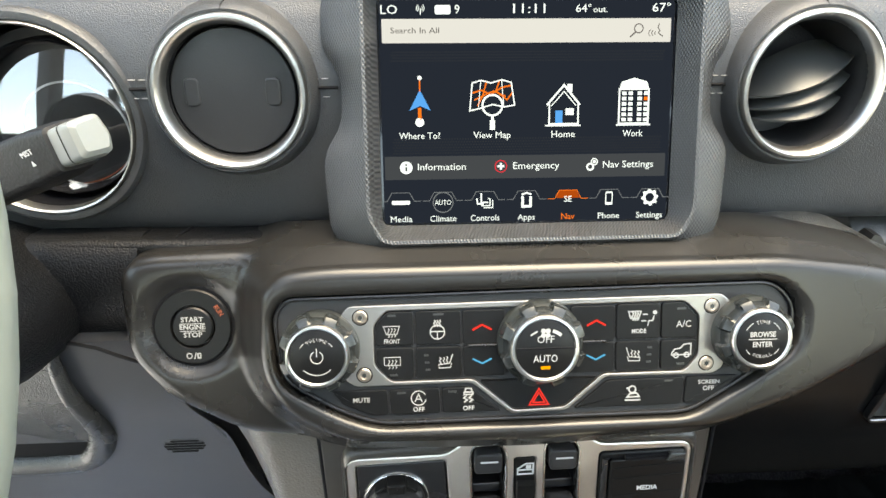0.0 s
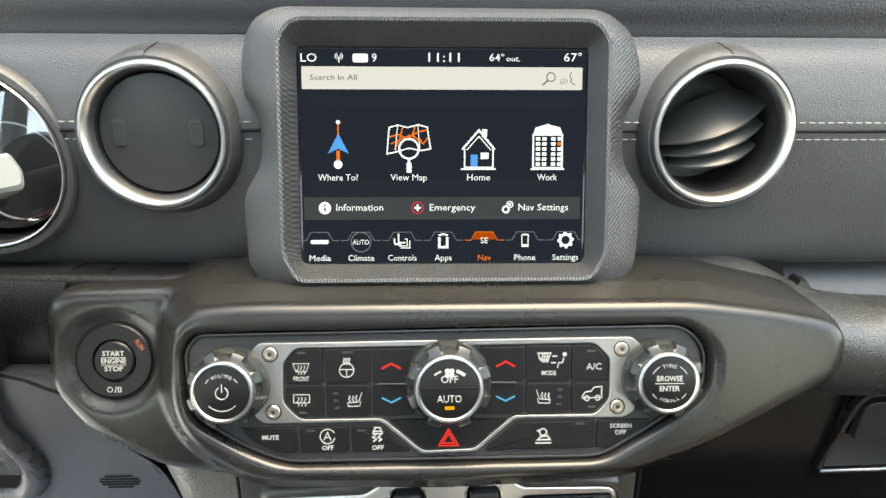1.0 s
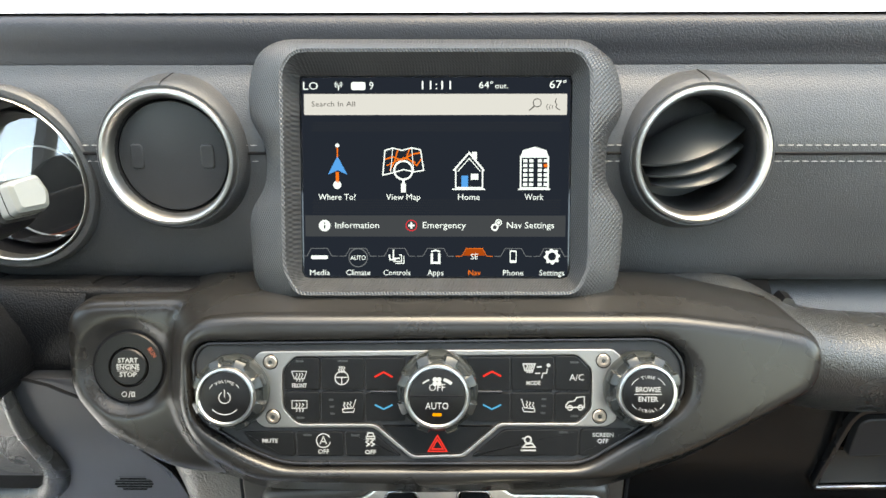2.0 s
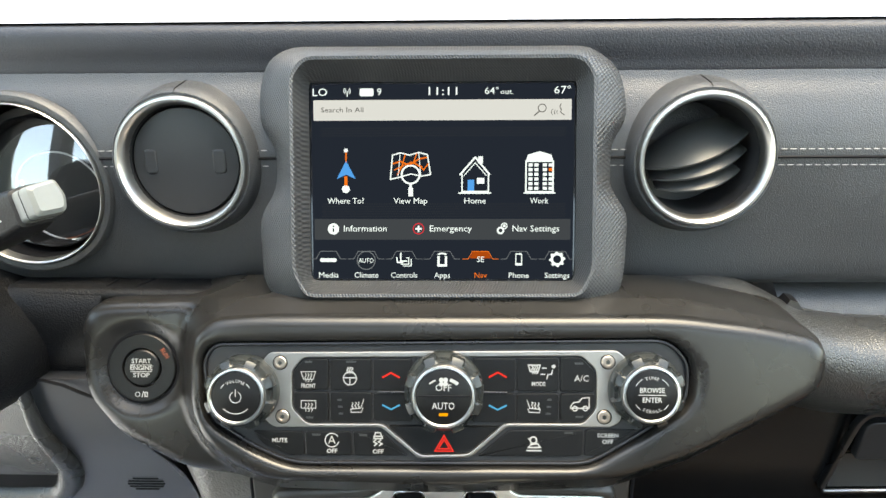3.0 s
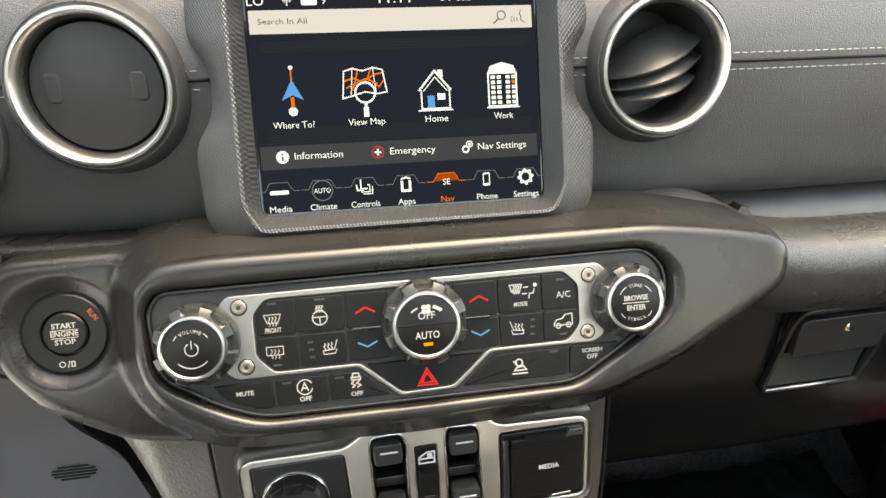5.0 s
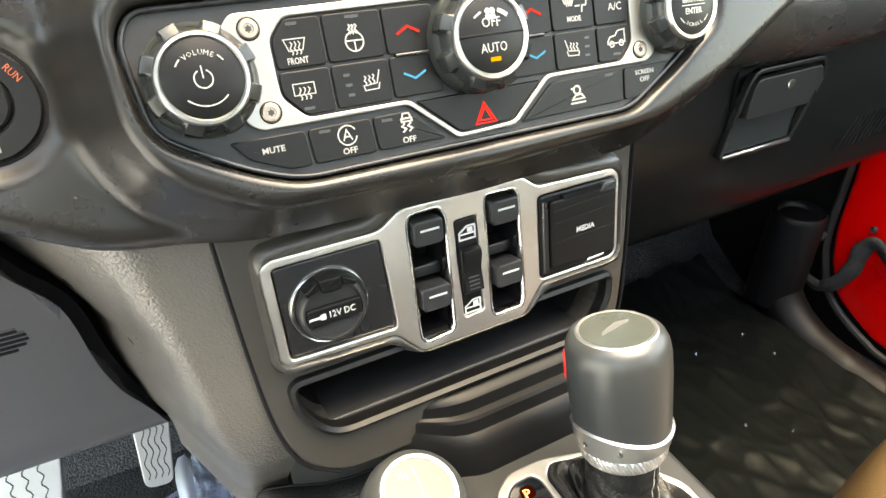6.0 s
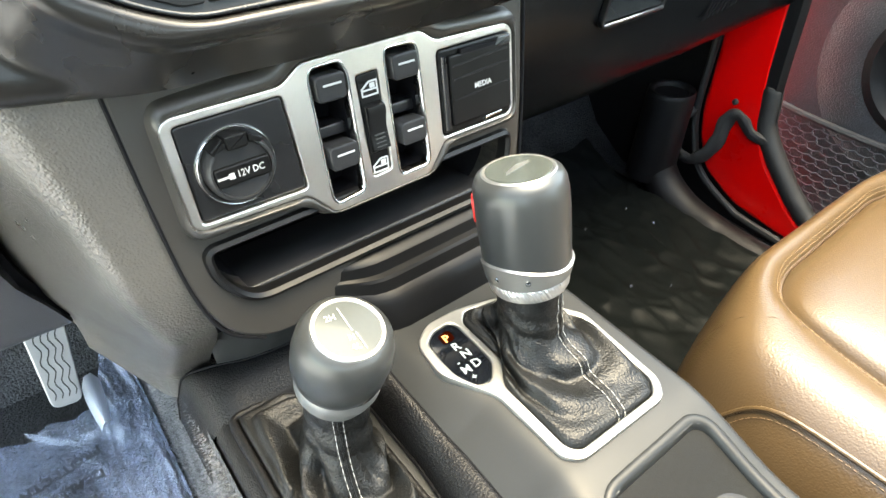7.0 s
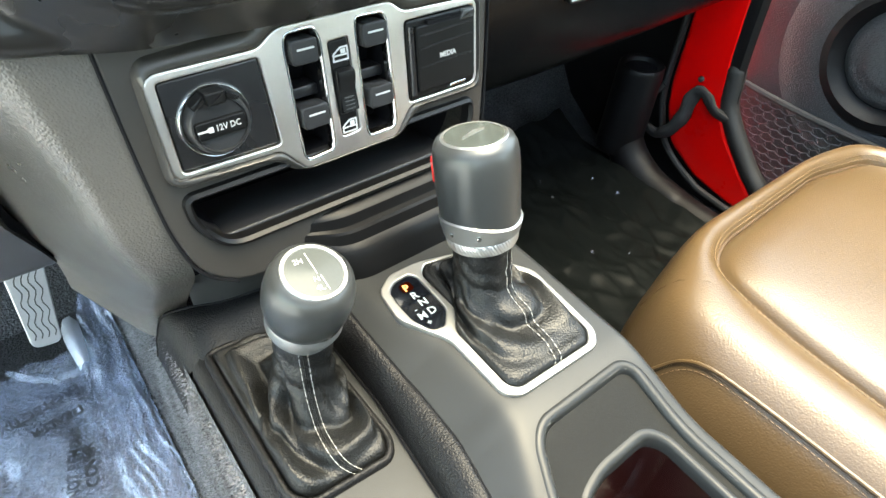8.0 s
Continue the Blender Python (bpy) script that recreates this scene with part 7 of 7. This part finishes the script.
def pedal(x, y, z, wide, tall, lean, label, turn=0):
    p_ = thing("pedal", label, "pedal", pose(x, y, z, lean, 0, 0) @ pose(0, 0, 0, 0, 0, turn), group="foot pedals")
    shape = rounded([(-wide * 0.36, -tall / 2), (wide * 0.36, -tall / 2), (wide / 2, tall / 2), (-wide / 2, tall / 2)], 0.010, 4)
    part("plate", prism(shape, -0.006, 0.002, 0.0015), PEDAL, p_)
    for k in range(4):
        xx = -wide * 0.24 + k * wide * 0.16
        part("tread", tube([(xx + 0.0022 * math.sin(j * 1.3), -tall * 0.40 + tall * 0.80 * j / 16, 0.0021) for j in range(17)], 0.0007, 5), GREYPAINT, p_, "dark wavy tread")
    part("arm", tube([(0, tall * 0.3, -0.006), (0, tall * 0.7, -0.03), (0, tall * 1.2, -0.04)], 0.008, 8), MATTE, p_)


pedal(-0.2290, 0.250, 0.101, 0.041, 0.104, 68, "grey metal accelerator pedal with wavy treads", -7)
pedal(-0.352, 0.235, 0.110, 0.085, 0.062, 62, "grey metal brake pedal with wavy treads")

# ---- passenger seat ----
seat = thing("passenger_seat", "tan leather passenger seat cushion with stitched bolster", "car seat")
SC = (0.44, -0.48)
hull = rounded(ccw([(0.172, -0.75), (0.166, -0.260), (0.200, -0.182), (0.300, -0.156), (0.560, -0.152), (0.650, -0.172), (0.705, -0.26), (0.705, -0.75)]), [0.01, 0.05, 0.05, 0.06, 0.06, 0.06, 0.06, 0.01], 8)
panel = rounded(ccw([(0.262, -0.74), (0.276, -0.300), (0.289, -0.214), (0.330, -0.192), (0.520, -0.184), (0.620, -0.206), (0.640, -0.74)]), [0.01, 0.03, 0.012, 0.03, 0.05, 0.04, 0.01], 6)
O2, I2 = polar(hull, *SC, 160), polar(panel, *SC, 160)


def hull_ring(d, z):
    return lift(polar(inset(hull, d), *SC, 160), z)


PROFILE = [(0.034, 0.060), (0.016, 0.110), (0.006, 0.150), (0.005, 0.175), (0.009, 0.195), (0.017, 0.215), (0.026, 0.232), (0.034, 0.243), (0.043, 0.252), (0.054, 0.259)]


def seat_ring(d, z):
    """The cushion narrows far in on its sides and little at its front."""
    ring = []
    for i, (p, q) in enumerate(zip(hull_ring(d * 0.22, z), hull_ring(d * 0.92, z))):
        a_ = 2.25 * i
        f = min(1.0, max(0.0, (a_ - 108) / 34)) if a_ > 90 else min(1.0, max(0.0, (62 - a_) / 34))
        f = f * f * (3 - 2 * f)
        ring.append((p[0] + (q[0] - p[0]) * f, p[1] + (q[1] - p[1]) * f, z))
    return ring


SEAT = [seat_ring(d, z) for d, z in PROFILE]
edge_ring = [p[:2] for p in SEAT[-1]]
SEAT += [lift(blend(edge_ring, I2, f), z) for f, z in ((0.15, 0.2640), (0.35, 0.2668), (0.55, 0.2665), (0.72, 0.2640), (0.86, 0.2598), (0.95, 0.2555), (1.0, 0.2490))]


def on_seat(i, r):
    a_, b_ = int(i) % 160, int(r)
    return Vector(SEAT[b_][a_]).lerp(Vector(SEAT[b_ + 1][a_]), r - b_).lerp(Vector(SEAT[b_][(a_ + 1) % 160]).lerp(Vector(SEAT[b_ + 1][(a_ + 1) % 160]), r - b_), i - int(i))


part("bolster", loft(SEAT), TAN, seat, "padded bolster in grained tan leather", sharp=80)
part("insert", loft([lift(I2, 0.2480), lift(blend(I2, [SC] * 160, 0.015), 0.2555), lift(blend(I2, [SC] * 160, 0.05), 0.2610), lift(blend(I2, [SC] * 160, 0.14), 0.2660), lift(blend(I2, [SC] * 160, 0.3), 0.2690), lift(blend(I2, [SC] * 160, 0.6), 0.2705), lift(blend(I2, [SC] * 160, 0.95), 0.2710)], False, True), TAN, seat, "smooth tan centre panel", sharp=80)
for f, z in ((0.80, 0.2624), (0.91, 0.2582)):
    p_ = blend(edge_ring, I2, f)
    stitches([(x, y, z) for x, y in p_ + p_[:1]], 0.0038, 0.0016, 0.0005, TANTHREAD, seat)
SEAM = material("dark_tan_seam", (0.05, 0.026, 0.010), 0.6)
part("seam_groove", tube([(x, y, 0.2515) for x, y in I2], 0.0016, 6, closed=True), SEAM, seat, "sunken seam")
# side panel edge: piping that rises round the front corner, then runs back
PIPE_I, PIPE_R = (59.9, 60.15, 60.45, 60.9, 61.6, 63, 66, 70, 106), (1.6, 3.6, 5.2, 6.3, 7.0, 7.35, 7.5, 7.5, 7.5)
pipe_i = [59.9, 60.2, 60.55, 61.0, 61.8, 63, 65, 68] + [72 + 4 * k for k in range(9)]
pipe = spline([on_seat(i, float(np.interp(i, PIPE_I, PIPE_R))) for i in pipe_i], 10)
part("side_piping", tube([p + Vector((-0.0008, 0, 0.0010)) for p in pipe], 0.0019, 8), TAN, seat, "raised piping")
part("side_seam", tube([p + Vector((-0.0026, 0, -0.0010)) for p in pipe], 0.0003, 6), SEAM, seat)
stitches(spline([on_seat(i + 0.35, float(np.interp(i, PIPE_I, PIPE_R)) - 0.42) + Vector((-0.0006, 0, 0.0001)) for i in pipe_i], 10), 0.0038, 0.0016, 0.0005, TANTHREAD, seat)
part("cross_seam", tube([on_seat(55.5, r) + Vector((0, 0.0002, 0.0002)) for r in (5.0, 7.0, 9.0, 11.0, 13.0, 14.5)], 0.0005, 5), SEAM, seat, "fine cross seam")
part("seat_base", box(0.20, 0.64, -0.72, -0.22, -0.02, 0.08, 0.01), MATTE, seat)

# ---- passenger door and kick area ----
jamb = thing("door_jamb", "glossy red painted door opening with black rubber seal", "door frame", kind="structure")
red_shape = rounded(ccw([(0.215, 0.66), (0.172, 0.42), (0.155, 0.297), (0.152, 0.244), (0.150, 0.156), (0.140, 0.106), (0.112, 0.052), (0.047, 0.017), (-0.023, 0.006), (-0.40, -0.02), (-0.40, 0.012), (-0.090, 0.024), (-0.050, 0.044), (-0.020, 0.072), (0.021, 0.110), (0.046, 0.150), (0.058, 0.209), (0.063, 0.250), (0.067, 0.300), (0.075, 0.42), (0.105, 0.66)]), 0.015, 5)
YZ = Matrix(((0, 0, -1, 0), (1, 0, 0, 0), (0, 1, 0, 0), (0, 0, 0, 1)))
part("painted_frame", prism(red_shape, -0.03, 0.0, 0.006), RED, jamb, "glossy red paint", m=Matrix.Translation((0.755, 0, 0)) @ YZ)
part("rubber_seal", tube([(0.752, y, z) for y, z in [tuple(p) for p in spline([(0.222, 0.66), (0.179, 0.42), (0.162, 0.297), (0.159, 0.244), (0.157, 0.156), (0.146, 0.103), (0.117, 0.047), (0.049, 0.010), (-0.025, -0.002), (-0.40, -0.026)], 6)]], 0.006, 8), RUBBER, jamb, "black rubber seal")
kick_shape = ccw([(0.56, 0.72), (0.56, -0.05), (-0.30, -0.05), (-0.06, -0.018), (0.03, 0.030), (0.100, 0.070), (0.125, 0.125), (0.130, 0.24), (0.150, 0.42), (0.20, 0.72)])
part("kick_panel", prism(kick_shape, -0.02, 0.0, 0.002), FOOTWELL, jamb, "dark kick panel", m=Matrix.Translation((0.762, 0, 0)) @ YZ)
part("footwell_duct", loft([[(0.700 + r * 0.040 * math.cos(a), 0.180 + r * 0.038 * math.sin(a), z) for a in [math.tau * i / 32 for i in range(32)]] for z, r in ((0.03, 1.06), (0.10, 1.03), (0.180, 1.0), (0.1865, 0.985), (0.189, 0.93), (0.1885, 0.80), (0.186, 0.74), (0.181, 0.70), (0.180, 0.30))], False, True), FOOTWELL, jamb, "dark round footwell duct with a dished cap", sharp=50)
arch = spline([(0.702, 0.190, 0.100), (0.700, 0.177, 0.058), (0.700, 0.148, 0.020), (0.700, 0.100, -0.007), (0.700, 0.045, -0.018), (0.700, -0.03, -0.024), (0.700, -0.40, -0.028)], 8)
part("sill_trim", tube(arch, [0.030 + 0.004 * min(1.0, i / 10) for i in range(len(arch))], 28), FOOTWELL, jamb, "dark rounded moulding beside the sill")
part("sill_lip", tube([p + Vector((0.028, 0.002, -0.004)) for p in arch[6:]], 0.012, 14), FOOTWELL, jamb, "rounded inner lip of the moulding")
strap = thing("door_strap", "black woven door check strap looped from body to door", "strap")
sp = spline([(0.752, 0.160, 0.150), (0.742, 0.172, 0.124), (0.735, 0.172, 0.096), (0.733, 0.156, 0.073), (0.733, 0.131, 0.069), (0.735, 0.111, 0.087), (0.738, 0.098, 0.118), (0.740, 0.096, 0.152), (0.742, 0.087, 0.169), (0.744, 0.073, 0.166), (0.748, 0.056, 0.149), (0.760, 0.036, 0.138)], 8)
part("webbing", tube(sp, [0.0128 + 0.0010 * math.sin(i * 0.7) for i in range(len(sp))], 14, flat=0.55), material("black_webbing", (0.020, 0.019, 0.019), 0.8, grain=0.0014, size=260, pattern="fibre"), strap, "rolled webbing")
for p in ((0.745, 0.094, 0.188), (0.745, 0.106, 0.120)):
    part("bolt", lathe([(0.005, 0), (0.005, 0.003), (0.003, 0.005), (0, 0.005)], 10), RUBBER, strap, m=Matrix.Translation(p) @ pose(0, 0, 0, 0, -90, 0))

door = thing("passenger_door", "open car door with black inner panel and net pocket", "car door")
dp = rounded(ccw([(0.13, 0.62), (0.115, 0.26), (0.105, 0.10), (-0.05, -0.03), (-0.62, 0.0), (-0.72, 0.05), (-0.74, 0.62)]), 0.02, 4)
DM = Matrix.Translation((0.845, 0, 0)) @ YZ
part("inner_panel", prism(dp, -0.05, 0.0, 0.01), material("grained_door_plastic", (0.038, 0.039, 0.042), 0.42, grain=0.0010, size=480, vary=0.15), door, "grained charcoal inner panel", m=DM)
part("shell", prism(inset(dp, -0.012), -0.09, -0.045, 0.012), RED, door, "red outer shell", m=DM)
part("pod_swell", loft([lift(circle(r, 44, -0.128, 0.284), w) for r, w in ((0.176, -0.004), (0.166, 0.003), (0.140, 0.010), (0.112, 0.014), (0.100, 0.013))]), bpy.data.materials["grained_door_plastic"], door, "grained swell round the speaker", m=DM, sharp=70)
part("speaker_pod", loft([lift(circle(0.104, 44, -0.125, 0.288), 0.0), lift(circle(0.100, 44, -0.125, 0.288), 0.016), lift(circle(0.088, 44, -0.125, 0.290), 0.020), lift(circle(0.080, 44, -0.125, 0.290), 0.012), lift(circle(0.072, 44, -0.125, 0.290), 0.002)], False, True), FOOTWELL, door, "round black speaker pod", m=DM)
roll = [Vector((0.768, y, z)) for y, z in [tuple(p) for p in spline([(0.055, 0.217), (0.051, 0.196), (0.044, 0.160), (0.023, 0.130), (-0.012, 0.093), (-0.046, 0.063), (-0.100, 0.036), (-0.30, 0.012)], 6)]]
part("speaker_cover", loft([lift(circle(r, 44, -0.125, 0.290), w) for r, w in ((0.071, 0.002), (0.066, 0.009), (0.056, 0.012), (0.046, 0.0115), (0.043, 0.0145), (0.036, 0.0155), (0.012, 0.0160))], False, True), bpy.data.materials["grained_door_plastic"], door, "grained domed speaker cover", m=DM, sharp=50)
part("pocket_frame", tube([roll[0] + Vector((0.001, 0, 0.005)), roll[0] + Vector((0, 0, 0.003))] + roll, [0.007, 0.0135] + [0.0155] * len(roll), 16), RUBBER, door, "thick rounded black pocket edge")
part("edge_band", loft([[(0.756, y + 0.010, z), (0.757, y - 0.008, z), (0.766, y - 0.015, z), (0.776, y - 0.010, z)] for y, z in [tuple(p) for p in spline([(0.104, 0.66), (0.073, 0.42), (0.064, 0.34), (0.061, 0.30), (0.057, 0.250), (0.052, 0.205), (0.044, 0.16)], 6)]], closed=False), FOOTWELL, door, "thick black edge seal")
net = bmesh.new()
for r in range(16):
    for c in range(18):
        y, z = 0.066 - c * 0.0230 - (r % 2) * 0.0115, 0.006 + r * 0.0112
        if z < 0.166 and z > 0.130 - (0.075 - y) * 1.35:
            hexa = [(y + (0.0133 * math.cos(radians(a)) + 0.0030 * math.sin(radians(a))) * (1 + 0.22 * noise.noise((y * 30, z * 30, 0.5))), z + 0.0075 * math.sin(radians(a)) + 0.0022 * noise.noise((y * 20, z * 20, 3.5))) for a in range(30, 390, 60)]
            for (y0, z0), (y1, z1) in zip(hexa[:4], hexa[1:4]):
                tube([(0.830, y0, z0), (0.828, (y0 + y1) / 2 + 0.0006, (z0 + z1) / 2), (0.830, y1, z1)], 0.0014, 5, bm=net)
part("pocket_net", net, material("grey_net_cord", (0.060, 0.060, 0.064), 0.8), door, "stretched hexagonal net")
part("net_hem", tube([(0.829, y, z) for y, z in [tuple(p) for p in spline([(0.066, 0.176), (0.02, 0.172), (-0.08, 0.170), (-0.26, 0.176)], 6)]], 0.0055, 8), material("grey_hem", (0.026, 0.026, 0.027), 0.8), door, "elastic hem")

# short carpet pile on the tunnel side, its colour raised for the light there
pile_rnd = random.Random(21)
section_c = [Vector(p) for p in ((-0.1400, 0.2520), (-0.1450, 0.228), (-0.1490, 0.170), (-0.1540, 0.080), (-0.1600, 0.015), (-0.1660, -0.012))]
verts_c, faces_c = [], []
for k in range(42000):
    j = pile_rnd.choices(range(5), (1, 2, 3, 2, 1))[0]
    a_, b_ = section_c[j], section_c[j + 1]
    p = a_.lerp(b_, pile_rnd.uniform(0.35, 1.0) if j == 0 else pile_rnd.random())
    out_ = Vector((-(b_ - a_).y, (b_ - a_).x)).normalized()
    out_ = out_ if out_.x < 0 else -out_
    y = pile_rnd.uniform(-0.36, 0.42)
    tall_ = pile_rnd.uniform(0.0012, 0.0034)
    dx, dy, dz = (pile_rnd.uniform(-0.0016, 0.0016) for _ in range(3))
    wide_ = pile_rnd.uniform(0.0004, 0.0009)
    ang = pile_rnd.uniform(0, math.pi)
    n_ = len(verts_c)
    verts_c += [(p.x, y - wide_ * math.cos(ang), p.y - wide_ * math.sin(ang)), (p.x, y + wide_ * math.cos(ang), p.y + wide_ * math.sin(ang)), (p.x + out_.x * tall_ + dx, y + dy, p.y + out_.y * tall_ + dz)]
    faces_c.append((n_, n_ + 1, n_ + 2))
pile_mesh = bpy.data.meshes.new("carpet_pile")
pile_mesh.from_pydata(verts_c, [], faces_c)
pile_mesh.materials.append(material("lit_pile_fibre", (0.15, 0.15, 0.16), 0.9, vary=0.9, speck=1.4))
tagged(new("carpet_pile", pile_mesh), "short charcoal carpet pile on the tunnel side, coloured paler for light on it", "carpet", kind="stuff")
